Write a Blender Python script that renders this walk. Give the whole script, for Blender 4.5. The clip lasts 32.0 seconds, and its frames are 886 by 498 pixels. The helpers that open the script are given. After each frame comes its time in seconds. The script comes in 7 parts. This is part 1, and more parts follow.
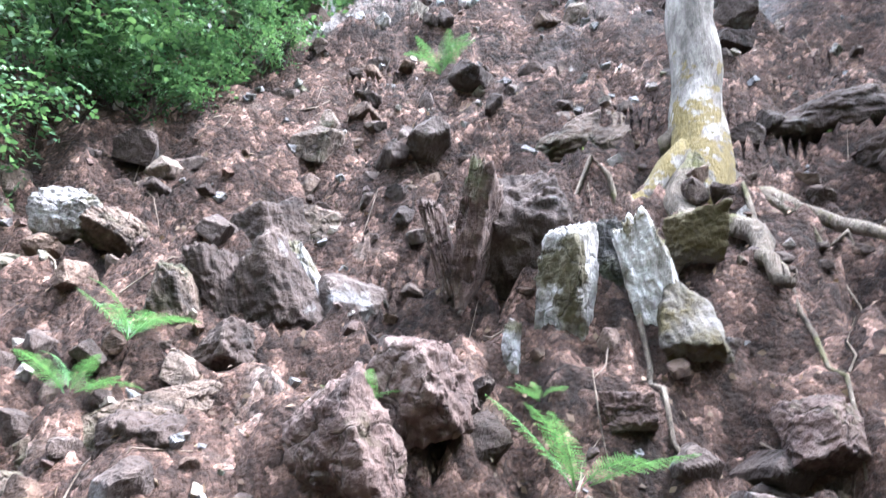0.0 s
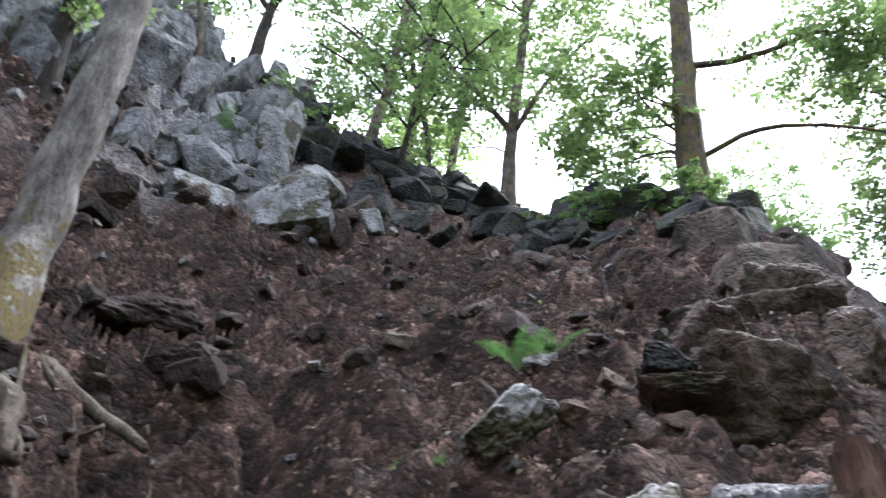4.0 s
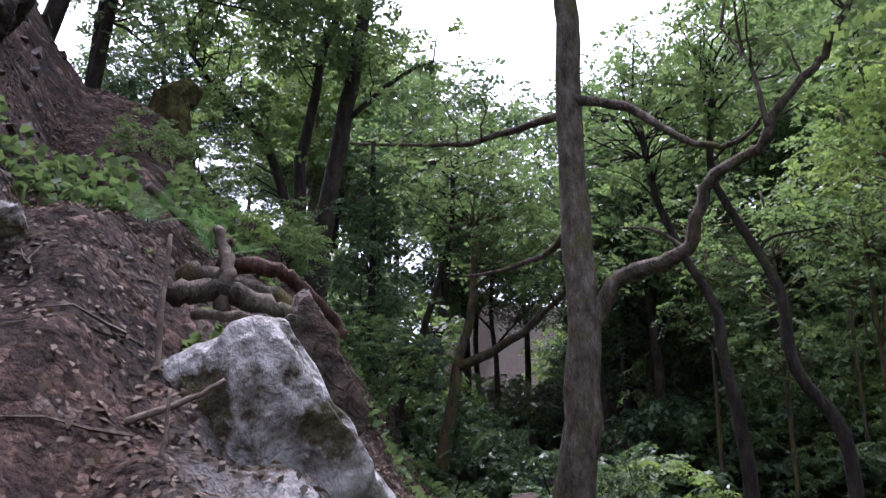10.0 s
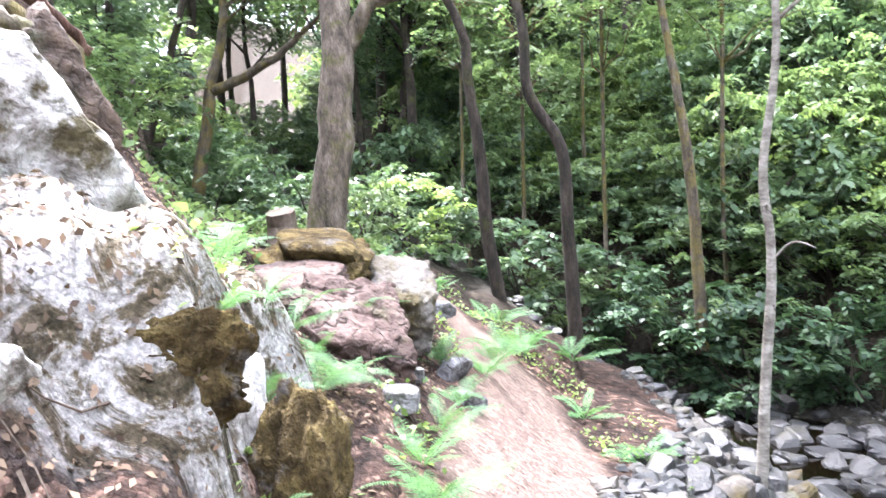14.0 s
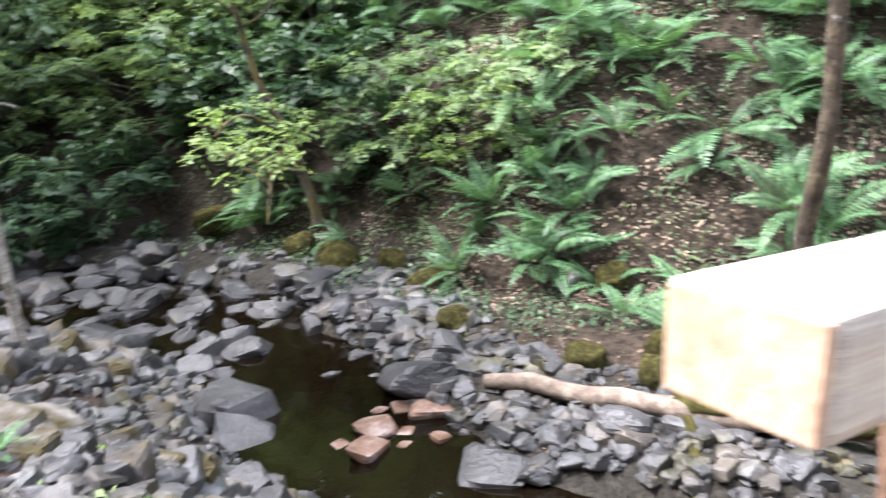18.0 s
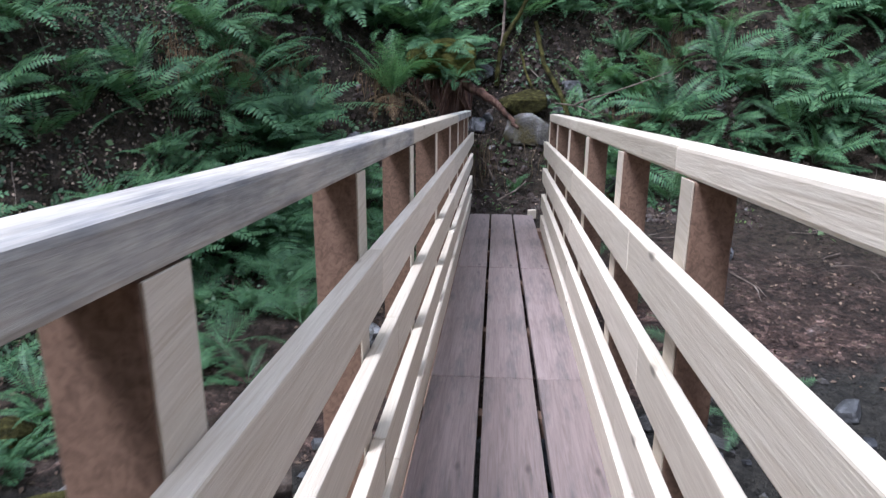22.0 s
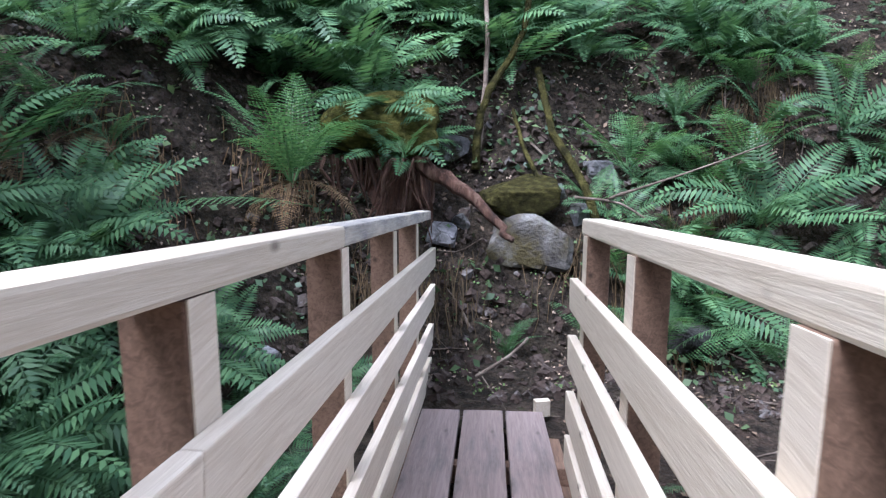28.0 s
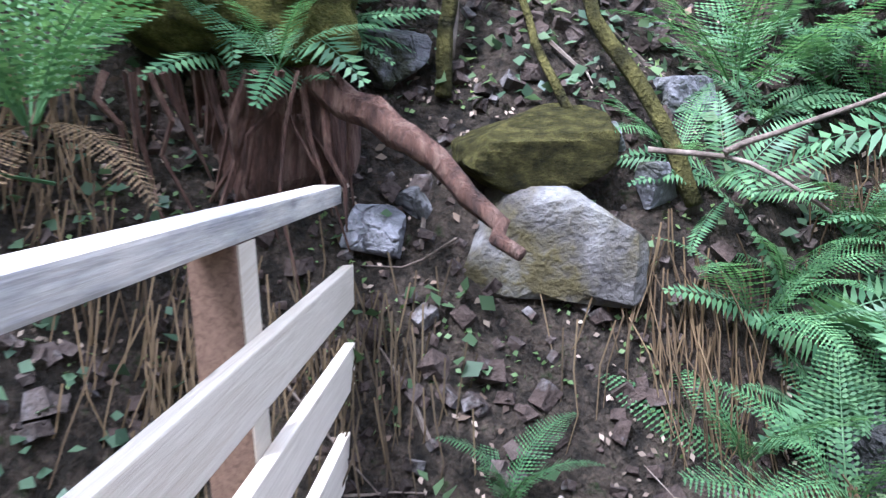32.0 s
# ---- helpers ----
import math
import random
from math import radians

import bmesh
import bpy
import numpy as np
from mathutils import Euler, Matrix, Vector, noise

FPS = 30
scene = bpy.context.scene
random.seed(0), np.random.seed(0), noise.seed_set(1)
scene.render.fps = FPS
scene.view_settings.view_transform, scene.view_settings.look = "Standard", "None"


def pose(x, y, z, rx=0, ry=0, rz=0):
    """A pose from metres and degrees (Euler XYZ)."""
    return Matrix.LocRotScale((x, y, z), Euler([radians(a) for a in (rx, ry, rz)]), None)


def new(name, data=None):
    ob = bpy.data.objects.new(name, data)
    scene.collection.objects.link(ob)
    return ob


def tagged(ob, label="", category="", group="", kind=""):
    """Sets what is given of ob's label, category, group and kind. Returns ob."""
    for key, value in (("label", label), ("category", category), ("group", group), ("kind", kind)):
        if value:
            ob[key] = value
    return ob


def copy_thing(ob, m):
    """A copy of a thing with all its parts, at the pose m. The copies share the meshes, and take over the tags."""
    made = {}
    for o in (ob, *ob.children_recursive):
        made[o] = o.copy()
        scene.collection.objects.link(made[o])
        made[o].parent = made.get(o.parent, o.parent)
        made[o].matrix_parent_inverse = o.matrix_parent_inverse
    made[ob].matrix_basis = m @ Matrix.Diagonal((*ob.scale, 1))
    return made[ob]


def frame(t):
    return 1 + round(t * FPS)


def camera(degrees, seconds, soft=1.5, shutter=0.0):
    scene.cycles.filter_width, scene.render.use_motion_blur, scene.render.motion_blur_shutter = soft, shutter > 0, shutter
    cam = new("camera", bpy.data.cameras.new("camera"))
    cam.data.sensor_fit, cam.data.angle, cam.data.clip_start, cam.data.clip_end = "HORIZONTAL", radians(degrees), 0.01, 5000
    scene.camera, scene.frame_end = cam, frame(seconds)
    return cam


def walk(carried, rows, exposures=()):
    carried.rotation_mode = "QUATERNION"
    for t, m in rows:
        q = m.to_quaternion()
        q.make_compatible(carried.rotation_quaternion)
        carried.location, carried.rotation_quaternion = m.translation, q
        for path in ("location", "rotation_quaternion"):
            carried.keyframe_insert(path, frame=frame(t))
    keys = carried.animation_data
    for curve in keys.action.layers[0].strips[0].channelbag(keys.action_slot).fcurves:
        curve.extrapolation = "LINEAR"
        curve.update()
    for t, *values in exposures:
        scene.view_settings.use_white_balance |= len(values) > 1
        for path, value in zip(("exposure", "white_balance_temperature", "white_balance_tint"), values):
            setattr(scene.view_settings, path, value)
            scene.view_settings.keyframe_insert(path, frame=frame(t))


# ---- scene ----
cam = camera(58.58, 32.0, soft=1.3, shutter=0.4)
# seconds, place, pitch, roll, yaw
PATH = [
    (0.0, 0.229, -1.286, 1.414, 20.06, -5.89, -124.90),
    (0.5, 0.196, -1.283, 1.435, 24.44, -6.40, -127.90),
    (1.0, 0.165, -1.276, 1.455, 29.96, -5.15, -133.97),
    (1.5, 0.155, -1.273, 1.453, 33.96, -4.67, -137.31),
    (2.0, 0.151, -1.285, 1.439, 36.12, -3.93, -139.45),
    (2.5, 0.142, -1.322, 1.422, 36.96, -4.05, -145.52),
    (3.0, 0.112, -1.383, 1.422, 37.81, -4.22, -156.23),
    (3.5, 0.090, -1.396, 1.431, 38.24, -4.65, -167.09),
    (5.5, -0.433, -1.902, 1.467, 37.74, -1.43, -187.76),
    (6.0, -0.459, -1.900, 1.459, 35.87, -1.04, -194.83),
    (6.5, -0.497, -1.910, 1.454, 35.00, -0.73, -202.34),
    (7.0, -0.560, -1.895, 1.452, 33.86, -0.22, -209.68),
    (7.5, -0.617, -1.880, 1.471, 32.61, -0.94, -214.94),
    (8.0, -0.653, -1.825, 1.473, 31.88, 0.87, -220.62),
    (8.5, -0.683, -1.777, 1.474, 31.51, 1.07, -224.90),
    (9.0, -0.720, -1.760, 1.475, 28.82, 0.93, -230.71),
    (9.5, -0.739, -1.719, 1.450, 23.30, 0.24, -233.58),
    (10.0, -0.731, -1.667, 1.436, 18.04, 0.27, -234.41),
    (10.5, -0.677, -1.626, 1.430, 16.92, 0.99, -234.19),
    (11.0, -0.643, -1.616, 1.422, 15.89, 1.23, -236.95),
    (11.5, -0.568, -1.568, 1.402, 12.70, 2.71, -241.34),
    (12.0, -0.507, -1.523, 1.373, 9.55, 3.18, -245.43),
    (12.5, -0.467, -1.493, 1.350, 6.14, 2.58, -247.49),
    (13.0, -0.461, -1.487, 1.346, 2.91, 2.38, -249.08),
    (13.5, -0.464, -1.487, 1.341, 0.14, 2.62, -249.15),
    (15.5, -0.467, -1.470, 1.343, -11.78, 2.95, -264.77),
    (16.0, -0.468, -1.468, 1.344, -13.23, 2.76, -271.93),
    (16.5, -0.465, -1.449, 1.341, -14.71, 2.86, -279.04),
    (17.0, -0.397, -1.493, 1.397, -16.53, 2.63, -286.36),
    (17.5, -0.308, -1.529, 1.459, -18.26, 2.66, -293.52),
    (18.0, -0.237, -1.352, 1.454, -18.11, 6.60, -303.86),
    (18.5, -0.203, -1.275, 1.448, -20.22, 7.14, -316.34),
    (19.0, -0.170, -1.223, 1.442, -21.70, 5.52, -326.43),
    (19.5, -0.125, -1.174, 1.431, -22.79, 4.05, -335.36),
    (20.0, -0.082, -1.097, 1.427, -24.11, 2.86, -341.81),
    (20.5, -0.068, -0.960, 1.393, -24.32, 1.90, -345.91),
    (21.0, -0.053, -0.808, 1.365, -24.47, 0.45, -350.13),
    (21.5, -0.076, -0.619, 1.340, -21.22, -0.38, -354.61),
    (22.0, -0.095, -0.366, 1.300, -18.93, -0.37, -356.09),
    (22.5, -0.098, -0.058, 1.247, -15.82, -0.45, -357.23),
    (23.0, -0.092, 0.277, 1.190, -13.71, -0.48, -357.14),
    (23.5, -0.074, 0.615, 1.143, -12.22, -0.97, -357.05),
    (24.0, -0.070, 0.965, 1.093, -11.71, -1.40, -356.85),
    (24.5, -0.081, 1.342, 1.053, -11.71, -0.86, -356.55),
    (25.0, -0.084, 1.729, 1.004, -12.01, -0.93, -356.74),
    (25.5, -0.083, 2.106, 0.949, -11.86, -0.54, -356.47),
    (26.0, -0.079, 2.477, 0.894, -11.76, -0.70, -357.36),
    (26.5, -0.043, 2.856, 0.835, -11.46, -0.91, -357.24),
    (28.5, 0.021, 4.322, 0.591, -12.46, 0.06, -356.43),
    (29.0, -0.004, 4.745, 0.540, -13.06, 0.04, -356.49),
    (29.5, -0.027, 5.147, 0.490, -13.71, 0.16, -356.61),
    (30.0, 0.011, 5.554, 0.447, -14.24, 0.82, -356.06),
    (30.5, 0.045, 5.936, 0.387, -14.82, 1.40, -356.12),
    (31.0, 0.060, 6.295, 0.329, -15.26, 1.56, -355.54),
    (31.5, 0.065, 6.653, 0.279, -15.35, 1.10, -355.30),
    (32.0, 0.076, 7.012, 0.233, -15.79, 0.81, -356.93),
]
EXPOSURES = [(0.0, 4.9, 5450, 15), (1.5, 3.95, 5500, 16), (3.5, 3.3, 5600, 15), (5.5, 3.05, 5800, 13), (8.0, 1.9, 5800, 15), (9.5, 1.5, 5600, 21), (10.5, 3.6, 5600, 36), (11.5, 4.6, 5650, 35), (13.0, 5.0, 5850, 21), (16.0, 4.4, 5900, 19), (17.5, 4.25, 6000, 18), (19.0, 2.85, 5950, 18), (20.5, 2.0, 5500, 18), (22.0, 2.1, 5200, 17), (24.0, 2.5, 5200, 23), (26.5, 2.45, 5200, 20), (29.5, 2.95, 5200, 18), (31.0, 3.1, 5100, 18), (32.0, 3.45, 5050, 20)]
walk(cam, [(t, pose(x, y, z, 90 + p, r, w)) for t, x, y, z, p, r, w in PATH], EXPOSURES)

# ---- light: an overcast summer sky ----
sky = bpy.data.worlds.new("sky")
scene.world = sky
sky.use_nodes = True
sky_nodes, sky_links = sky.node_tree.nodes, sky.node_tree.links
air = sky_nodes.new("ShaderNodeTexSky")
air.sky_type, air.sun_disc, air.sun_elevation, air.sun_rotation = "NISHITA", False, radians(64), radians(220)
air.dust_density, air.ozone_density = 4.0, 1.0
cloud = sky_nodes.new("ShaderNodeMix")
cloud.data_type = "RGBA"
cloud.inputs[0].default_value, cloud.inputs[7].default_value = 0.75, (5.5, 5.6, 5.7, 1)
sky_links.new(air.outputs["Color"], cloud.inputs[6])
sky_links.new(cloud.outputs[2], sky_nodes["Background"].inputs["Color"])
sky_nodes["Background"].inputs["Strength"].default_value = 0.1
sun = new("sun", bpy.data.lights.new("sun", "SUN"))
sun.data.energy, sun.data.angle, sun.data.color = 1.5, radians(15), (1.0, 0.96, 0.9)
sun.matrix_world = pose(0, 0, 30, 26, 0, -40)


# ---- materials ----
def ramp(nodes, links, source, stops):
    n = nodes.new("ShaderNodeValToRGB")
    while len(n.color_ramp.elements) < len(stops):
        n.color_ramp.elements.new(0.5)
    for e, (at, c) in zip(n.color_ramp.elements, stops):
        e.position, e.color = at, (*c, 1)
    links.new(source, n.inputs[0])
    return n.outputs["Color"]


def noise_node(nodes, links, coords, scale, detail=5, rough=0.6, stretch=None, warp=0.0):
    n = nodes.new("ShaderNodeTexNoise")
    n.inputs["Scale"].default_value, n.inputs["Detail"].default_value, n.inputs["Roughness"].default_value = scale, detail, rough
    n.inputs["Distortion"].default_value = warp
    if stretch:
        m = nodes.new("ShaderNodeMapping")
        m.inputs["Scale"].default_value = stretch
        links.new(coords, m.inputs["Vector"])
        coords = m.outputs["Vector"]
    links.new(coords, n.inputs["Vector"])
    return n.outputs["Fac"]


def blend(nodes, links, fac, a, b, how="MIX"):
    n = nodes.new("ShaderNodeMix")
    n.data_type, n.blend_type = "RGBA", how
    for i, v in ((0, fac), (6, a), (7, b)):
        if isinstance(v, (int, float)):
            n.inputs[i].default_value = v
        elif isinstance(v, tuple):
            n.inputs[i].default_value = (*v, 1)
        else:
            links.new(v, n.inputs[i])
    return n.outputs[2]


def bump_node(nodes, links, height, strength, distance, below=None):
    n = nodes.new("ShaderNodeBump")
    n.inputs["Strength"].default_value, n.inputs["Distance"].default_value = strength, distance
    links.new(height, n.inputs["Height"])
    if below:
        links.new(below, n.inputs["Normal"])
    return n.outputs["Normal"]


def shell(name):
    m = bpy.data.materials.new(name)
    m.use_nodes = True
    nodes, links = m.node_tree.nodes, m.node_tree.links
    return m, nodes, links, nodes["Principled BSDF"], nodes.new("ShaderNodeTexCoord").outputs["Object"]


def surface(name, colors, scale=4.0, fine=30.0, rough=0.85, bump=0.5, depth=0.02, stretch=None, patch=None, patch_scale=1.5, patch_at=(0.52, 0.62), vary=0.0, warp=0.0, place=False, spec=0.3, cracks=0.0, foot=None):
    """A rough natural surface: colours over coarse and fine noise, patches of another colour, relief."""
    m, nodes, links, out, coords = shell(name)
    if place:
        coords = nodes.new("ShaderNodeNewGeometry").outputs["Position"]
    coarse = noise_node(nodes, links, coords, scale, 6, 0.62, stretch, warp)
    grain = noise_node(nodes, links, coords, fine, 4, 0.6, stretch)
    n = len(colors)
    c = ramp(nodes, links, coarse, [(0.3 + 0.4 * i / max(1, n - 1), col) for i, col in enumerate(colors)])
    g = ramp(nodes, links, grain, [(0.3, (0.55, 0.55, 0.55)), (0.7, (1.25, 1.25, 1.25))])
    c = blend(nodes, links, 0.8, c, g, "MULTIPLY")
    if patch:
        f = noise_node(nodes, links, coords, patch_scale, 6, 0.65)
        if foot:
            high = nodes.new("ShaderNodeSeparateXYZ")
            links.new(coords, high.inputs[0])
            fade = nodes.new("ShaderNodeMapRange")
            links.new(high.outputs["Z"], fade.inputs["Value"])
            for slot, value in zip(("From Min", "From Max", "To Min", "To Max"), (*foot, 0.07, -0.2)):
                fade.inputs[slot].default_value = value
            more = nodes.new("ShaderNodeMath")
            links.new(f, more.inputs[0])
            links.new(fade.outputs[0], more.inputs[1])
            f = more.outputs[0]
        f = ramp(nodes, links, f, [(patch_at[0], (0, 0, 0)), (patch_at[1], (1, 1, 1))])
        p = ramp(nodes, links, grain, [(0.3, tuple(0.55 * v for v in patch)), (0.7, patch)])
        c = blend(nodes, links, f, c, p)
    if cracks:
        cell = nodes.new("ShaderNodeTexVoronoi")
        cell.feature = "DISTANCE_TO_EDGE"
        cell.inputs["Scale"].default_value = cracks
        wob = nodes.new("ShaderNodeVectorMath")
        wob.operation = "MULTIPLY_ADD"
        bend = nodes.new("ShaderNodeTexNoise")
        bend.inputs["Scale"].default_value = cracks * 1.5
        links.new(coords, bend.inputs["Vector"])
        links.new(bend.outputs["Color"], wob.inputs[0])
        wob.inputs[1].default_value = (1.2 / cracks,) * 3
        links.new(coords, wob.inputs[2])
        links.new(wob.outputs[0], cell.inputs["Vector"])
        line = ramp(nodes, links, cell.outputs["Distance"], [(0.0, (0, 0, 0)), (0.05, (1, 1, 1))])
        c = blend(nodes, links, 0.5, c, ramp(nodes, links, cell.outputs["Distance"], [(0.0, (0.2, 0.19, 0.18)), (0.03, (1, 1, 1))]), "MULTIPLY")
    if vary:
        r = nodes.new("ShaderNodeNewGeometry").outputs["Random Per Island"]
        r = ramp(nodes, links, r, [(0.0, (1 - vary, 1 - vary, 1 - 0.9 * vary)), (0.35, (0.92, 0.98, 1.06)), (0.6, (1, 1, 1)), (0.8, (1.15, 1.0, 0.82)), (1.0, (1 + 1.6 * vary,) * 3)])
        c = blend(nodes, links, 1.0, c, r, "MULTIPLY")
    links.new(c, out.inputs["Base Color"])
    out.inputs["Roughness"].default_value = rough
    out.inputs["Specular IOR Level"].default_value = spec
    nb = bump_node(nodes, links, coarse, bump * 0.7, depth * 3)
    if cracks:
        nb = bump_node(nodes, links, line, 0.5, depth * 2, nb)
    links.new(bump_node(nodes, links, grain, bump, depth, nb), out.inputs["Normal"])
    return m


def leafy(name, low, high, rough=0.45, through_light=0.35, scale=0.6):
    """Leaves: colour varies by leaf and over the crown, some light passes through."""
    m, nodes, links, out, coords = shell(name)
    r = nodes.new("ShaderNodeNewGeometry").outputs["Random Per Island"]
    c = ramp(nodes, links, r, [(0.0, low), (1.0, high)])
    pos = nodes.new("ShaderNodeNewGeometry").outputs["Position"]
    w = ramp(nodes, links, noise_node(nodes, links, pos, scale, 3), [(0.3, (0.6, 0.65, 0.6)), (0.7, (1.25, 1.2, 1.1))])
    c = blend(nodes, links, 1.0, c, w, "MULTIPLY")
    links.new(c, out.inputs["Base Color"])
    out.inputs["Roughness"].default_value = rough
    out.inputs["Specular IOR Level"].default_value = 0.25
    t = nodes.new("ShaderNodeBsdfTranslucent")
    links.new(blend(nodes, links, 1.0, c, (1.1, 1.12, 0.75), "MULTIPLY"), t.inputs["Color"])
    mix = nodes.new("ShaderNodeMixShader")
    mix.inputs[0].default_value = through_light
    links.new(out.outputs[0], mix.inputs[1])
    links.new(t.outputs[0], mix.inputs[2])
    links.new(mix.outputs[0], nodes["Material Output"].inputs["Surface"])
    return m


def timber(name, light, dark, grey=None, grey_amount=0.5, wet=0.7):
    """Sawn softwood: rings stretched along the length, knots, weathering."""
    m, nodes, links, out, coords = shell(name)
    rings = noise_node(nodes, links, coords, 1.0, 6, 0.65, (55, 2.2, 55), 1.2)
    fibre = noise_node(nodes, links, coords, 1.0, 4, 0.6, (240, 6, 240))
    c = ramp(nodes, links, rings, [(0.35, dark), (0.6, light)])
    c = blend(nodes, links, 0.22, c, ramp(nodes, links, fibre, [(0.3, (0.6, 0.57, 0.52)), (0.7, (1.1, 1.1, 1.1))]), "MULTIPLY")
    knots = nodes.new("ShaderNodeTexVoronoi")
    knots.inputs["Scale"].default_value = 1.0
    mp = nodes.new("ShaderNodeMapping")
    mp.inputs["Scale"].default_value = (7, 2.2, 7)
    links.new(coords, mp.inputs["Vector"])
    links.new(mp.outputs["Vector"], knots.inputs["Vector"])
    k = ramp(nodes, links, knots.outputs["Distance"], [(0.04, (1, 1, 1)), (0.11, (0, 0, 0))])
    c = blend(nodes, links, k, c, tuple(v * 0.45 for v in dark))
    if grey:
        g = noise_node(nodes, links, coords, 1.0, 5, 0.7, (9, 1.6, 9))
        g = ramp(nodes, links, g, [(0.62 - 0.3 * grey_amount, (0, 0, 0)), (0.78 - 0.2 * grey_amount, (1, 1, 1))])
        c = blend(nodes, links, g, c, blend(nodes, links, 1.0, grey, ramp(nodes, links, fibre, [(0.25, (0.45, 0.45, 0.45)), (0.75, (1.3, 1.3, 1.3))]), "MULTIPLY"))
    r = ramp(nodes, links, nodes.new("ShaderNodeObjectInfo").outputs["Random"], [(0.0, (0.86, 0.85, 0.82)), (1.0, (1.1, 1.09, 1.08))])
    c = blend(nodes, links, 1.0, c, r, "MULTIPLY")
    links.new(c, out.inputs["Base Color"])
    out.inputs["Roughness"].default_value = wet
    out.inputs["Specular IOR Level"].default_value = 0.3
    nb = bump_node(nodes, links, rings, 0.25, 0.006)
    links.new(bump_node(nodes, links, fibre, 0.35, 0.002, nb), out.inputs["Normal"])
    return m


SOIL = surface("bare_soil", [(0.02, 0.014, 0.01), (0.05, 0.034, 0.026), (0.1, 0.08, 0.068)], 2.5, 38, 0.95, 0.8, 0.03, patch=(0.17, 0.155, 0.145), patch_scale=4.5, patch_at=(0.56, 0.66), place=True)
ROCK = surface("slate_rock", [(0.05, 0.046, 0.044), (0.17, 0.158, 0.15), (0.36, 0.335, 0.32)], 3.2, 26, 0.85, 1.0, 0.03, patch=(0.05, 0.05, 0.022), patch_scale=2.2, patch_at=(0.54, 0.64), vary=0.3, warp=0.8, cracks=4.5, place=True)
PALE_ROCK = surface("pale_quartz_rock", [(0.07, 0.062, 0.054), (0.28, 0.262, 0.24), (0.46, 0.44, 0.415)], 2.4, 22, 0.8, 0.9, 0.03, patch=(0.085, 0.072, 0.036), patch_scale=2.4, patch_at=(0.5, 0.58), vary=0.2, warp=1.0, cracks=4.5, place=True)
RED_ROCK = surface("rusty_brown_rock", [(0.025, 0.015, 0.012), (0.08, 0.048, 0.037), (0.19, 0.14, 0.115)], 3.0, 24, 0.85, 1.0, 0.03, cracks=4.5, patch=(0.07, 0.07, 0.025), patch_scale=2.6, patch_at=(0.58, 0.7), vary=0.25, warp=0.6, place=True)
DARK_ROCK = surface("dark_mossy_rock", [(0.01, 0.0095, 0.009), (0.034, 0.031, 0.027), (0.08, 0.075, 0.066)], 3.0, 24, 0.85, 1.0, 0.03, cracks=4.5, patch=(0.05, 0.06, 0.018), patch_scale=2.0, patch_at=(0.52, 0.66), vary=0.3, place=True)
STONE = surface("stream_stone", [(0.009, 0.0087, 0.0085), (0.032, 0.031, 0.03), (0.088, 0.085, 0.081)], 2.6, 26, 0.55, 0.7, 0.02, patch=(0.05, 0.045, 0.018), patch_scale=2.0, patch_at=(0.56, 0.68), vary=0.45, spec=0.5, place=True)
CRAG_ROCK = surface("white_crag_rock", [(0.06, 0.05, 0.036), (0.2, 0.185, 0.165), (0.42, 0.405, 0.385), (0.5, 0.49, 0.475), (0.3, 0.29, 0.28)], 2.6, 24, 0.9, 1.0, 0.03, patch=(0.085, 0.07, 0.036), patch_scale=2.6, patch_at=(0.54, 0.61), warp=1.6, place=True)
SOIL_ROCK = surface("soil_caked_rock", [(0.014, 0.009, 0.0065), (0.052, 0.035, 0.027), (0.12, 0.09, 0.073)], 3.0, 24, 0.92, 1.0, 0.03, patch=(0.15, 0.14, 0.13), patch_scale=3.0, patch_at=(0.6, 0.68), vary=0.25, warp=0.8, place=True)
EARTH_ROCK = surface("earthy_rock", [(0.024, 0.016, 0.011), (0.105, 0.073, 0.052), (0.25, 0.19, 0.148)], 3.0, 24, 0.85, 1.0, 0.03, patch=(0.045, 0.042, 0.018), patch_scale=2.4, patch_at=(0.52, 0.62), vary=0.2, warp=0.8, cracks=4.5, place=True)
RUST_STONE = surface("rusty_stone", [(0.06, 0.028, 0.014), (0.17, 0.1, 0.065), (0.36, 0.29, 0.25)], 5.0, 30, 0.5, 0.6, 0.015, vary=0.3, place=True)
MOSS_BROWN = surface("brown_moss", [(0.02, 0.014, 0.007), (0.085, 0.062, 0.027), (0.2, 0.155, 0.062)], 9.0, 60, 0.98, 1.0, 0.04, patch=(0.14, 0.13, 0.12), patch_scale=5.0, patch_at=(0.56, 0.66), spec=0.1, place=True)
MOSSY_STONE = surface("mossy_stone", [(0.04, 0.034, 0.028), (0.12, 0.105, 0.088), (0.27, 0.25, 0.215)], 3.0, 40, 0.9, 0.9, 0.02, patch=(0.07, 0.054, 0.018), patch_scale=2.5, patch_at=(0.42, 0.55), vary=0.3, place=True)
MOSS_GREEN = surface("green_moss", [(0.022, 0.022, 0.006), (0.08, 0.078, 0.018), (0.18, 0.165, 0.044)], 9.0, 70, 0.98, 1.0, 0.03, spec=0.1)
MOSS = surface("moss", [(0.016, 0.015, 0.006), (0.055, 0.05, 0.015), (0.125, 0.11, 0.034)], 9.0, 70, 0.98, 1.0, 0.03, spec=0.1)
BARK = surface("grey_bark", [(0.03, 0.024, 0.018), (0.105, 0.084, 0.064), (0.21, 0.175, 0.14)], 5.0, 30, 0.95, 1.0, 0.025, stretch=(1.6, 1.6, 0.7), patch=(0.1, 0.095, 0.035), patch_scale=3.2, patch_at=(0.52, 0.64))
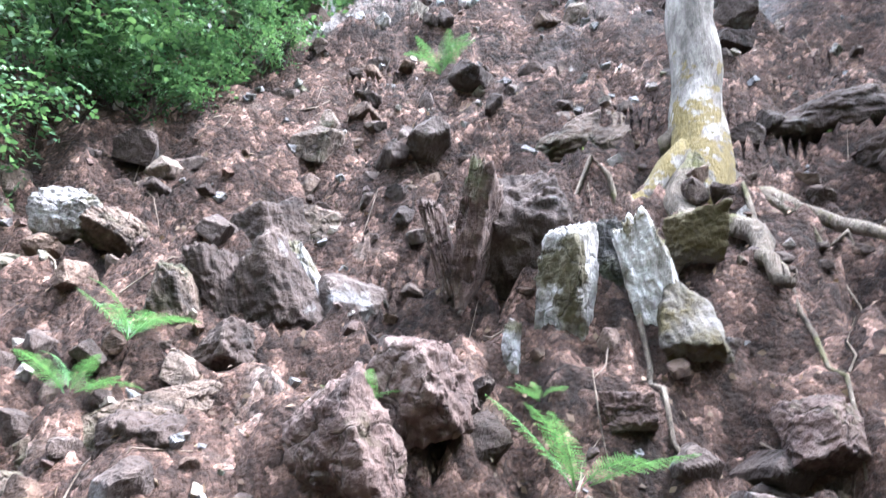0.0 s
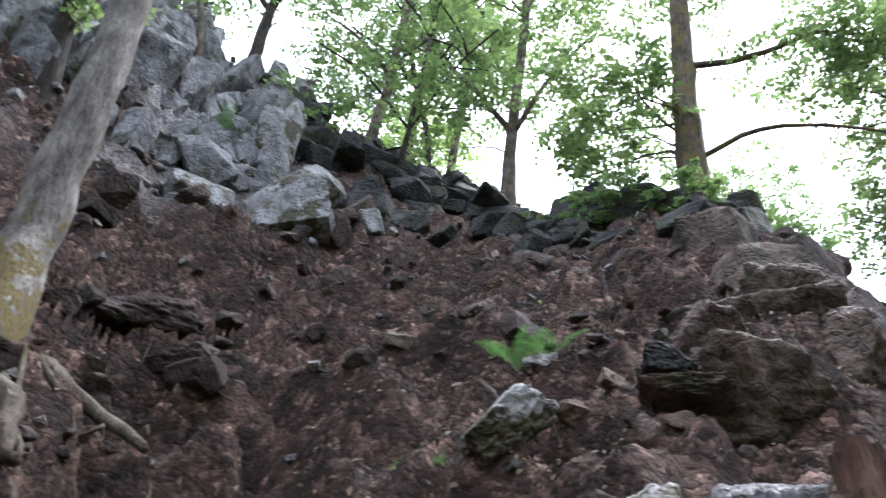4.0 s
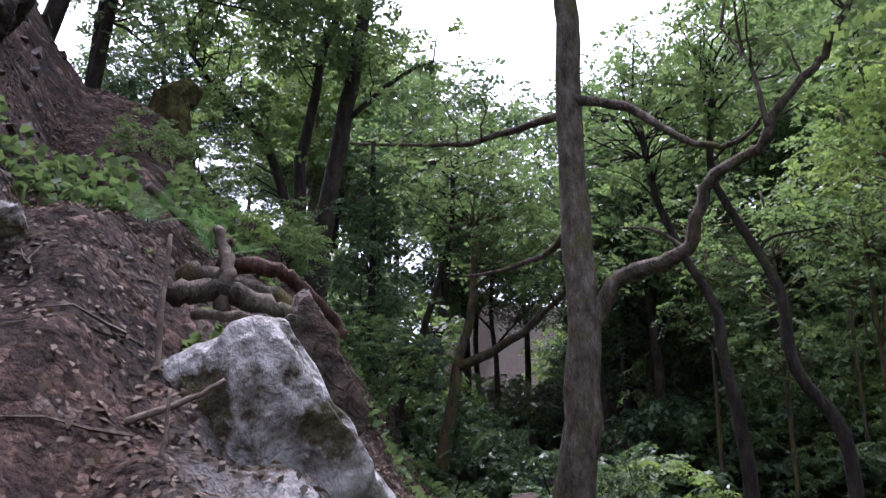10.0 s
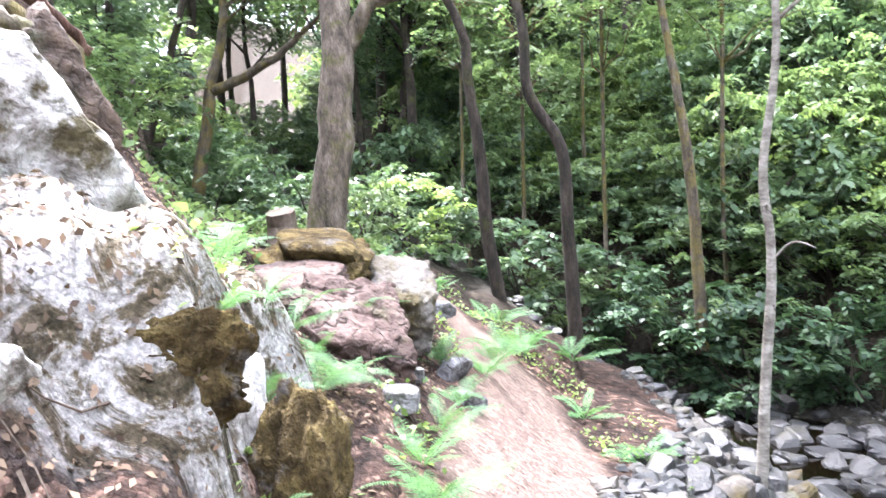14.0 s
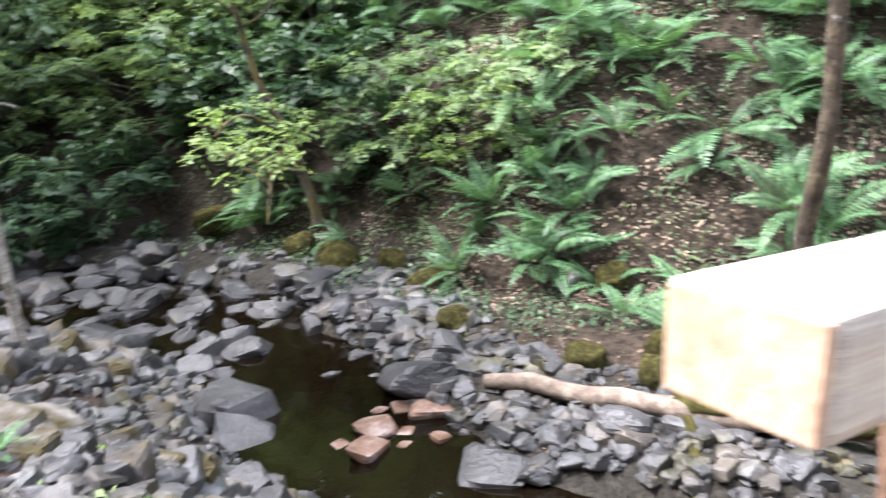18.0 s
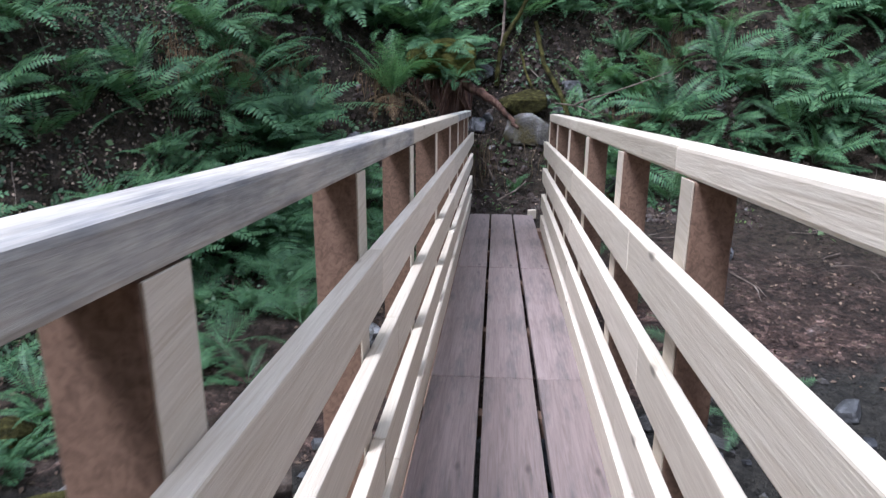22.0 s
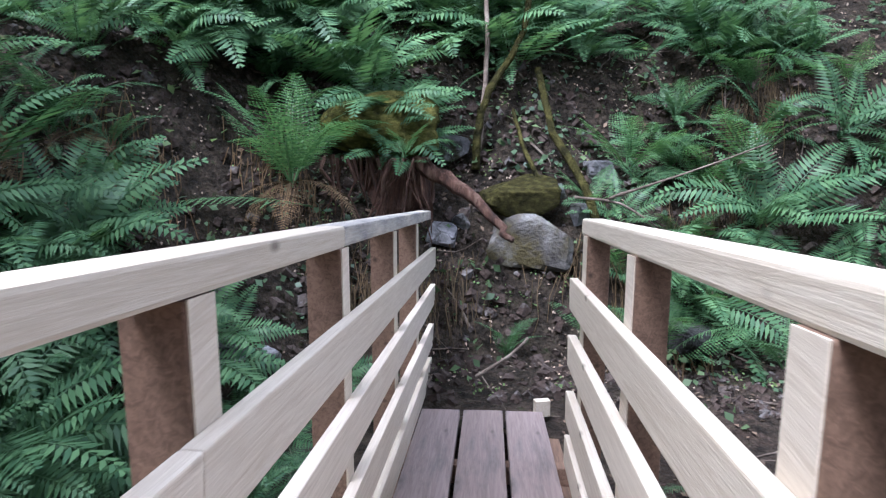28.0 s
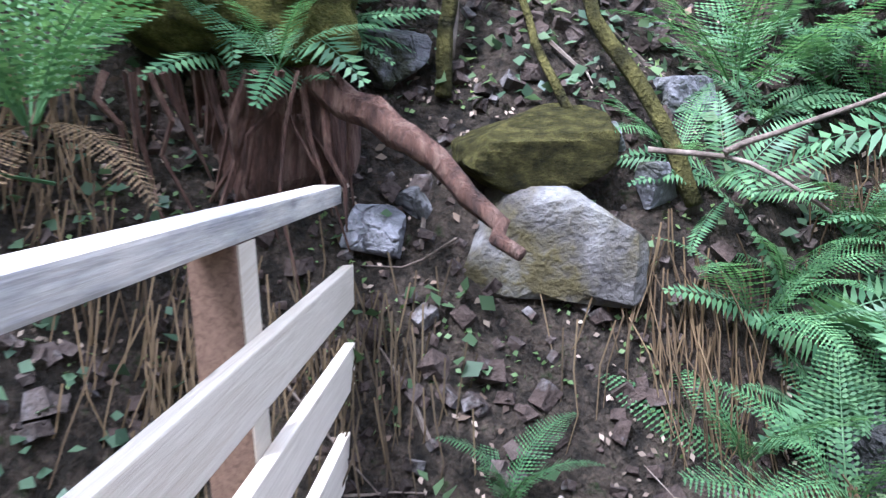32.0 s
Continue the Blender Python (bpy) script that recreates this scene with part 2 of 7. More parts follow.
MOSSY_BARK = surface("mossy_bark", [(0.025, 0.02, 0.015), (0.075, 0.06, 0.045), (0.15, 0.125, 0.1)], 6.0, 34, 0.95, 0.9, 0.02, stretch=(1.6, 1.6, 0.5), patch=(0.13, 0.105, 0.036), patch_scale=3.5, patch_at=(0.45, 0.56))
FOOT_BARK = surface("bark_with_mossy_foot", [(0.045, 0.04, 0.034), (0.14, 0.125, 0.11), (0.27, 0.25, 0.225)], 5.0, 30, 0.95, 0.9, 0.02, stretch=(1.6, 1.6, 0.6), patch=(0.13, 0.1, 0.034), patch_scale=7.0, patch_at=(0.5, 0.56), place=True, foot=(4.1, 5.1))
BLOTCHED_BARK = surface("lichen_blotched_bark", [(0.02, 0.015, 0.01), (0.06, 0.046, 0.03), (0.12, 0.098, 0.06)], 6.0, 34, 0.95, 0.9, 0.02, patch=(0.36, 0.35, 0.33), patch_scale=4.0, patch_at=(0.58, 0.62), place=True)
DARK_BARK = surface("dark_bark", [(0.01, 0.008, 0.0065), (0.03, 0.023, 0.018), (0.065, 0.052, 0.041)], 6.0, 34, 0.95, 0.9, 0.02, stretch=(1.6, 1.6, 0.5), patch=(0.06, 0.065, 0.02), patch_scale=3.0, patch_at=(0.56, 0.68))
BIRCH_BARK = surface("pale_bark", [(0.07, 0.06, 0.05), (0.2, 0.185, 0.16), (0.36, 0.34, 0.31)], 5.0, 24, 0.85, 0.6, 0.01, stretch=(1.0, 1.0, 2.2), patch=(0.06, 0.05, 0.04), patch_scale=6.0, patch_at=(0.6, 0.66))
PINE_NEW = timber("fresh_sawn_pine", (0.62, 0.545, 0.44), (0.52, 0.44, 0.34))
PINE_GREY = timber("weathered_pine", (0.56, 0.52, 0.45), (0.42, 0.37, 0.31), (0.25, 0.24, 0.235), 0.75)
PINE_POST = timber("brown_pine", (0.215, 0.135, 0.092), (0.12, 0.074, 0.05))
END_GRAIN = surface("end_grain", [(0.34, 0.215, 0.14), (0.44, 0.3, 0.205), (0.52, 0.38, 0.275)], 9.0, 60, 0.8, 0.3, 0.003, warp=2.0)
DECK = timber("wet_decking", (0.26, 0.205, 0.19), (0.18, 0.14, 0.128), (0.13, 0.115, 0.11), 0.4, 0.55)
ROTTEN = surface("rotten_wood", [(0.025, 0.014, 0.01), (0.08, 0.04, 0.026), (0.17, 0.11, 0.08)], 6.0, 40, 0.95, 0.9, 0.02, stretch=(2.2, 2.2, 0.35))
STICK = surface("dead_wood", [(0.05, 0.037, 0.027), (0.13, 0.1, 0.077), (0.24, 0.2, 0.16)], 8.0, 60, 0.9, 0.6, 0.008)
FERN = leafy("fern_green", (0.042, 0.1, 0.05), (0.11, 0.205, 0.095), 0.5, 0.3)
# Pale bracken colour; on bank ferns it is a lighter copy painting in sunlight.
FERN_BRIGHT = leafy("bracken_and_sunlit_fern_green", (0.055, 0.135, 0.06), (0.14, 0.265, 0.115), 0.55, 0.4)
FERN_DRY = leafy("dead_bracken", (0.07, 0.045, 0.025), (0.18, 0.12, 0.065), 0.8, 0.15)
LEAF = leafy("broad_leaf", (0.082, 0.13, 0.066), (0.185, 0.265, 0.135), 0.5, 0.5)
LEAF_DARK = leafy("dark_leaf", (0.052, 0.09, 0.058), (0.13, 0.2, 0.118), 0.4, 0.4)
BUSH_LEAF = leafy("evergreen_leaf", (0.034, 0.08, 0.046), (0.115, 0.205, 0.1), 0.35, 0.35)
# Rhododendron leaf darkened to carry the shade of the streamside hollow.
RHODO_SHADED = leafy("shaded_rhododendron_leaf", (0.017, 0.04, 0.025), (0.075, 0.13, 0.07), 0.5, 0.35)
LEAF_BRIGHT = leafy("young_leaf", (0.12, 0.185, 0.065), (0.25, 0.345, 0.145), 0.5, 0.5)
PALE_LITTER = leafy("dry_beech_leaf", (0.1, 0.072, 0.056), (0.36, 0.28, 0.23), 0.8, 0.1, 2.0)
LITTER = leafy("fallen_leaf", (0.04, 0.025, 0.018), (0.19, 0.135, 0.1), 0.8, 0.1, 2.0)


# ---- building helpers ----
def mesh_of(name, verts, faces, material=None, flat=True):
    me = bpy.data.meshes.new(name)
    me.from_pydata([tuple(v) for v in verts], [], [tuple(f) for f in faces])
    me.update()
    if not flat:
        me.polygons.foreach_set("use_smooth", [True] * len(me.polygons))
    if material:
        me.materials.append(material)
    return me


def piece(name, me, parent=None, label="", m=None, kind=""):
    """One mesh object, under a thing if one is given."""
    ob = new(name, me)
    if parent:
        ob.parent = parent
    if m is not None:
        ob.matrix_basis = m
    return tagged(ob, label, kind=kind)


def thing(name, label, category, m=None, group=""):
    ob = new(name)
    ob.empty_display_size = 0.1
    if m is not None:
        ob.matrix_basis = m
    return tagged(ob, label, category, group)


def block(sx, sy, sz, edge=0.006, wob=0.0, seed=0):
    """A sawn block about its centre with chamfered edges: vertices and faces."""
    bm = bmesh.new()
    bmesh.ops.create_cube(bm, size=1.0)
    rnd = random.Random(seed)
    for v in bm.verts:
        v.co = Vector((v.co.x * sx, v.co.y * sy, v.co.z * sz)) + Vector([rnd.uniform(-wob, wob) for _ in range(3)])
    bmesh.ops.bevel(bm, geom=bm.edges[:], offset=edge, segments=2, profile=0.6, affect="EDGES")
    return bm


def from_bm(name, bm, material, smooth_faces=False):
    me = bpy.data.meshes.new(name)
    bm.to_mesh(me)
    bm.free()
    me.materials.append(material)
    if smooth_faces:
        me.polygons.foreach_set("use_smooth", [True] * len(me.polygons))
    return me


def tube(points, radii, sides=8, knobs=0.0, seed=0):
    """A round limb along points: vertices and faces, with closed ends."""
    rnd = random.Random(seed)
    verts, faces, n = [], [], len(points)
    side = Vector((1, 0, 0))
    for i, (p, r) in enumerate(zip(points, radii)):
        p = Vector(p)
        way = (Vector(points[min(i + 1, n - 1)]) - Vector(points[max(i - 1, 0)])).normalized()
        side = (side - way * side.dot(way))
        side = side.normalized() if side.length > 1e-4 else way.orthogonal().normalized()
        up = way.cross(side)
        for k in range(sides):
            a = 2 * math.pi * k / sides
            q = r * (1 + rnd.uniform(-knobs, knobs))
            verts.append(p + side * (math.cos(a) * q) + up * (math.sin(a) * q))
    for i in range(n - 1):
        for k in range(sides):
            a, b = i * sides + k, i * sides + (k + 1) % sides
            faces.append((a, b, b + sides, a + sides))
    faces.append(tuple(reversed(range(sides))))
    faces.append(tuple(range((n - 1) * sides, n * sides)))
    return verts, faces


def joined(pieces):
    verts, faces = [], []
    for v, f in pieces:
        o = len(verts)
        verts += v
        faces += [tuple(i + o for i in q) for q in f]
    return verts, faces


def bent(a, b, steps, wander, seed, sag=0.0):
    """Points of a crooked line from a to b."""
    rnd = random.Random(seed)
    a, b = Vector(a), Vector(b)
    long = (b - a).length
    out, off = [], Vector((0, 0, 0))
    for i in range(steps + 1):
        k = i / steps
        if 0 < i < steps:
            off = off * 0.7 + Vector([rnd.gauss(0, wander * long) for _ in range(3)])
        out.append(a.lerp(b, k) + off * min(1, 4 * k * (1 - k) + 0.15 * (k > 0)) - Vector((0, 0, sag * long * 4 * k * (1 - k))))
    return out


def tapered(a, b, n):
    return [a + (b - a) * i / (n - 1) for i in range(n)]


def ground_at(x, y):
    return float(land(np.array([x]), np.array([y]))[0])


# ---- the lie of the land ----
HUB = (0.0, -1.3)
# bearing from the hub (degrees to the left of +y), crest distance, crest height, toe distance, curve of the slope
RIDGE = [(60, 7.0, -1.0, 3.0, 1.0), (92, 7.0, -0.6, 3.0, 1.0), (100, 7.0, -0.4, 3.2, 1.0), (107, 6.6, 0.2, 2.9, 0.9), (114, 6.8, 1.0, 2.5, 0.8),
         (120, 6.8, 1.1, 2.1, 0.7), (125.4, 5.0, 1.42, 1.7, 0.65), (130, 6.6, 2.3, 1.5, 0.75), (135, 7.2, 3.5, 1.5, 0.8), (140, 7.8, 4.2, 1.5, 0.8),
         (144, 7.9, 4.85, 1.5, 0.8), (149, 8.1, 5.1, 1.5, 0.8), (155, 8.5, 6.6, 1.5, 0.8), (160, 9.0, 8.0, 1.5, 0.82), (169, 9.6, 9.0, 1.5, 0.85), (180, 10.5, 10.1, 1.5, 0.95),
         (189, 11.3, 11.3, 1.5, 1.05), (200, 12.0, 13.1, 1.5, 1.2), (213, 12.4, 13.9, 1.5, 1.25), (217, 12.4, 14.7, 1.5, 1.25), (228, 12.4, 14.6, 1.5, 1.25), (238, 12.4, 14.1, 1.5, 1.25),
         (246, 12.4, 12.7, 1.6, 1.25), (258, 13.0, 12.4, 1.8, 1.2), (275, 13.0, 9.5, 2.2, 1.2), (300, 12.0, 5.0, 3.0, 1.2), (320, 9.0, 0.4, 4.0, 1.0), (360, 8.0, -0.8, 4.0, 1.0), (420, 7.0, -1.0, 3.0, 1.0)]
STREAM = [(-60, -48), (-26, -18), (-17, -7.5), (-14, -3.0), (-12, -0.4), (-9.5, 0.5), (-8.2, 1.15), (-6.7, 0.95), (-5.5, 0.7), (-4, 1.0), (-2, 1.9), (2, 3.2), (6, 4.6), (30, 12), (60, 24)]
FAR_TOE = [(-60, -40), (-25, -13), (-17, -4.2), (-14.4, -1.0), (-12.5, 1.2), (-9.5, 2.7), (-6.5, 3.0), (-3.6, 5.4), (-0.9, 9.0), (0.6, 9.28), (1.5, 9.6), (5, 8.6), (12, 10.5), (30, 17), (60, 30)]
CRAG_FACE = [(-4.5, -5.2), (-4.0, -4.2), (-3.8, -3.5), (-3.4, -3.06), (-2.4, -2.88), (-1.6, -3.1)]
FOOTPATH = [(3, -0.6), (0.5, -1.5), (-1.5, -1.8), (-3.43, -2.1), (-4.6, -2.38), (-5.7, -2.62), (-7.2, -3.2), (-10, -5.6), (-14, -8.5)]


def hash2(i, j, k):
    n = np.sin(i * 127.1 + j * 311.7 + k * 74.7) * 43758.5453
    return n - np.floor(n)


def bumps(x, y, size, seed=0):
    """Smooth value noise, -1 to 1."""
    x, y = np.asarray(x, float) / size, np.asarray(y, float) / size
    i, j = np.floor(x), np.floor(y)
    u, v = x - i, y - j
    u, v = u * u * (3 - 2 * u), v * v * (3 - 2 * v)
    a = hash2(i, j, seed) * (1 - u) + hash2(i + 1, j, seed) * u
    b = hash2(i, j + 1, seed) * (1 - u) + hash2(i + 1, j + 1, seed) * u
    return (a * (1 - v) + b * v) * 2 - 1


def beside(x, y, line):
    """Distance from a polyline that runs towards +x, positive on its +y side."""
    best, sign = np.full(np.shape(x), 1e9), np.zeros(np.shape(x))
    for (ax, ay), (bx, by) in zip(line[:-1], line[1:]):
        dx, dy = bx - ax, by - ay
        k = np.clip(((x - ax) * dx + (y - ay) * dy) / (dx * dx + dy * dy), 0, 1)
        d = np.hypot(x - ax - k * dx, y - ay - k * dy)
        side = np.where((x - ax) * -dy + (y - ay) * dx >= 0, 1.0, -1.0)
        sign = np.where(d < best - 1e-9, side, sign)
        best = np.minimum(best, d)
    return best * sign


def smooth(a, b, x):
    k = np.clip((x - a) / (b - a), 0, 1)
    return k * k * (3 - 2 * k)


def hill(x, y):
    """The landslip hillside behind the start of the bridge: height over the hub's ground, and 0 to 1 and more up the slope."""
    r = np.hypot(x - HUB[0], y - HUB[1])
    az = np.degrees(np.arctan2(-(x - HUB[0]), y - HUB[1])) % 360
    az = np.where(az < 60, az + 360, az)
    t = np.array(RIDGE, float)
    crest, top, toe, bend = (np.interp(az, t[:, 0], t[:, n]) for n in (1, 2, 3, 4))
    u = (r - toe) / (crest - toe)
    z = np.where(u <= 0, 0.0, top * np.clip(u, 1e-6, 1) ** bend)
    return z + np.where(u > 1, (u - 1) * (crest - toe) * 0.12, 0.0) * (top > 2), u, az, r


def base(x, y):
    """Ground without the fine relief."""
    s = beside(x, y, STREAM)
    wide = 1.25 + 0.35 * bumps(x, y * 0, 4.0, 3)
    bar = 0.3 * smooth(0.45, 0.95, -s + 0.35 * bumps(x, y, 1.1, 15))
    near = -1.92 + bar + 1.3 * smooth(wide * 0.5, wide + 1.5, -s) + 0.3 * smooth(3.0, 5.5, -s) + 0.03 * np.minimum(x, 0)
    far = -1.92 + 0.3 * smooth(0.35, 0.8, s + 0.25 * bumps(x, y, 1.3, 16)) + 0.35 * smooth(1.5, 7, s)
    z = np.where(s < 0, near, far)
    h, u, az, r = hill(x, y)
    seen = np.clip((az - 92) / 14, 0, 1) * np.clip((330 - az) / 20, 0, 1)
    z = z * (1 - seen * smooth(0.0, 0.25, u)) + h * seen
    # the steep-faced crag beside the path
    face = -beside(x, y, CRAG_FACE) + 0.12 * bumps(x, y, 0.4, 41)
    crag = smooth(0.0, 0.2, face) * smooth(1.7, 1.3, np.hypot(x + 2.9, y + 3.95)) * (y < -2.6)
    z = z + crag * np.maximum(0, 1.2 + 0.3 * face - z)
    d = np.maximum(beside(x, y, FAR_TOE), 0)
    upstream = np.maximum(-0.78 * x - 0.62 * y - 20, 0)
    return z + np.minimum(0.22 * upstream, 4.5) + 1.25 * np.minimum(d, 1.6) + 0.85 * np.maximum(d - 1.6, 0) - 0.35 * np.maximum(d - 26, 0)


def land(x, y):
    """Height of the ground."""
    x, y = np.asarray(x, float), np.asarray(y, float)
    h, u, az, r = hill(x, y)
    slope = smooth(0.02, 0.2, u) * (az > 100) * (az < 320)
    bank = smooth(0, 0.6, beside(x, y, FAR_TOE))
    p = np.abs(beside(x, y, FOOTPATH[::-1]))
    rough = np.maximum(np.maximum(slope, bank), 0.25) * smooth(0.3, 0.9, p)
    cliff = smooth(0.62, 0.8, u) * smooth(195, 210, az) * smooth(275, 255, az)
    n = 0.16 * bumps(x, y, 1.1, 1) + 0.1 * bumps(x, y, 0.45, 2) + 0.06 * bumps(x, y, 0.2, 4)
    # terraces and hollows torn by the slip
    torn = smooth(150, 165, az) * smooth(285, 265, az) * slope
    n = n + torn * (0.34 * (0.35 - np.abs(bumps(x + 0.4 * bumps(x, y, 0.7, 20), y, 0.75, 17))) - 0.2 * smooth(0.3, 0.75, bumps(x, y, 0.55, 18)) + 0.09 * (0.4 - np.abs(bumps(x, y, 0.24, 19))))
    # ragged steps where the beds break off
    lift = base(x, y) + 0.35 * bumps(x, y, 0.9, 31) + 0.2 * bumps(x, y, 0.35, 32)
    step = lift / 0.42 - np.floor(lift / 0.42)
    fine = lift / 0.17 + 1.5 * bumps(x, y, 0.5, 34)
    fine = fine - np.floor(fine)
    n = n + torn * 0.2 * smooth(-0.2, 0.3, bumps(x, y, 0.8, 35)) * (smooth(0.0, 0.35, fine) - fine)
    n = n + torn * 0.85 * (0.35 + 0.5 * smooth(-0.3, 0.5, bumps(x, y, 1.4, 33))) * (smooth(0.0, 0.3, step) - step)
    n = n + torn * (0.11 * (0.4 - np.abs(bumps(x, y, 0.14, 36))) + 0.035 * bumps(x, y, 0.075, 37) - 0.32 * smooth(0.45, 0.7, bumps(x + 0.2 * bumps(x, y, 0.3, 39), y, 0.42, 38)))
    ledge = 0.5 * np.abs(bumps(x, y, 1.3, 7)) + 0.3 * np.abs(bumps(x, y, 0.6, 8))
    return base(x, y) + rough * n + cliff * ledge + 0.012 * bumps(x, y, 0.3, 9)



# ---- ground ----
def voronoi_node(nodes, links, coords, scale, warp):
    """Broken cells: height within each, and one random shade for each."""
    n = nodes.new("ShaderNodeTexVoronoi")
    n.inputs["Scale"].default_value = scale
    w = nodes.new("ShaderNodeTexNoise")
    w.inputs["Scale"].default_value = scale * 0.7
    add = nodes.new("ShaderNodeVectorMath")
    add.operation = "MULTIPLY_ADD"
    links.new(w.outputs["Color"], add.inputs[0])
    add.inputs[1].default_value = (warp / scale * 6,) * 3
    links.new(coords, add.inputs[2])
    links.new(coords, w.inputs["Vector"])
    links.new(add.outputs[0], n.inputs["Vector"])
    flip = nodes.new("ShaderNodeMath")
    flip.operation = "SUBTRACT"
    flip.inputs[0].default_value = 1.0
    links.new(n.outputs["Distance"], flip.inputs[1])
    tone = nodes.new("ShaderNodeSeparateColor")
    links.new(n.outputs["Color"], tone.inputs[0])
    return flip.outputs[0], tone.outputs[0]


def ground_material():
    """Soil, trodden path, leaf litter of the far bank, stream gravel and bare cliff, by the plan's zones."""
    m, nodes, links, out, _ = shell("forest_ground")
    pos = nodes.new("ShaderNodeNewGeometry").outputs["Position"]
    zone = nodes.new("ShaderNodeAttribute")
    zone.attribute_name = "zone"
    part_of = nodes.new("ShaderNodeSeparateColor")
    links.new(zone.outputs["Color"], part_of.inputs["Color"])
    coarse = noise_node(nodes, links, pos, 2.2, 7, 0.65, None, 0.4)
    middle = noise_node(nodes, links, pos, 11, 6, 0.7)
    grain = noise_node(nodes, links, pos, 55, 5, 0.7)
    grit = ramp(nodes, links, grain, [(0.3, (0.35, 0.35, 0.35)), (0.55, (1.0, 1.0, 1.0)), (0.72, (1.9, 1.85, 1.8))])
    soil = ramp(nodes, links, coarse, [(0.3, (0.012, 0.008, 0.006)), (0.47, (0.045, 0.029, 0.023)), (0.6, (0.09, 0.058, 0.046)), (0.75, (0.13, 0.115, 0.105))])
    chips, crumbs = voronoi_node(nodes, links, pos, 13, 0.35), voronoi_node(nodes, links, pos, 34, 0.3)
    tone = ramp(nodes, links, chips[1], [(0.0, (0.35, 0.33, 0.32)), (0.6, (0.95, 0.9, 0.87)), (0.86, (1.3, 1.25, 1.2)), (0.9, (2.6, 2.6, 2.6))])
    soil = blend(nodes, links, 0.85, soil, tone, "MULTIPLY")
    soil = blend(nodes, links, 0.7, soil, ramp(nodes, links, crumbs[1], [(0.0, (0.5, 0.48, 0.47)), (0.8, (1.1, 1.05, 1.0)), (0.93, (2.2, 2.2, 2.2))]), "MULTIPLY")
    path = ramp(nodes, links, middle, [(0.3, (0.15, 0.105, 0.087)), (0.7, (0.25, 0.19, 0.162))])
    path = blend(nodes, links, 0.5, path, ramp(nodes, links, crumbs[1], [(0.0, (0.6, 0.57, 0.55)), (0.85, (1.1, 1.05, 1.0)), (0.95, (1.9, 1.9, 1.9))]), "MULTIPLY")
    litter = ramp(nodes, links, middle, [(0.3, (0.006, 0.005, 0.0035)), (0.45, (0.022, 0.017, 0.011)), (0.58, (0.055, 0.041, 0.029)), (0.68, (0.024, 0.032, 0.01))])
    bed = ramp(nodes, links, middle, [(0.3, (0.009, 0.008, 0.006)), (0.7, (0.05, 0.045, 0.036))])
    cliff = ramp(nodes, links, middle, [(0.28, (0.05, 0.048, 0.048)), (0.5, (0.24, 0.23, 0.225)), (0.7, (0.42, 0.4, 0.385))])
    c = blend(nodes, links, part_of.outputs["Red"], soil, path)
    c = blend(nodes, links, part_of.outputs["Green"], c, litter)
    c = blend(nodes, links, part_of.outputs["Blue"], c, bed)
    c = blend(nodes, links, zone.outputs["Alpha"], c, cliff)
    crag = nodes.new("ShaderNodeAttribute")
    crag.attribute_name = "crag"
    veins = noise_node(nodes, links, pos, 3.0, 8, 0.7, None, 1.5)
    pale = ramp(nodes, links, veins, [(0.38, (0.035, 0.03, 0.016)), (0.46, (0.1, 0.08, 0.05)), (0.5, (0.26, 0.245, 0.225)), (0.56, (0.4, 0.385, 0.37)), (0.7, (0.45, 0.44, 0.43))])
    c = blend(nodes, links, crag.outputs["Fac"], c, pale)
    c = blend(nodes, links, 0.75, c, grit, "MULTIPLY")
    links.new(c, out.inputs["Base Color"])
    out.inputs["Roughness"].default_value = 0.95
    out.inputs["Specular IOR Level"].default_value = 0.2
    a = bump_node(nodes, links, coarse, 0.6, 0.15)
    b = bump_node(nodes, links, middle, 0.8, 0.05, a)
    b = bump_node(nodes, links, chips[0], 0.7, 0.05, b)
    b = bump_node(nodes, links, crumbs[0], 0.7, 0.02, b)
    links.new(bump_node(nodes, links, grain, 0.9, 0.018, b), out.inputs["Normal"])
    return m


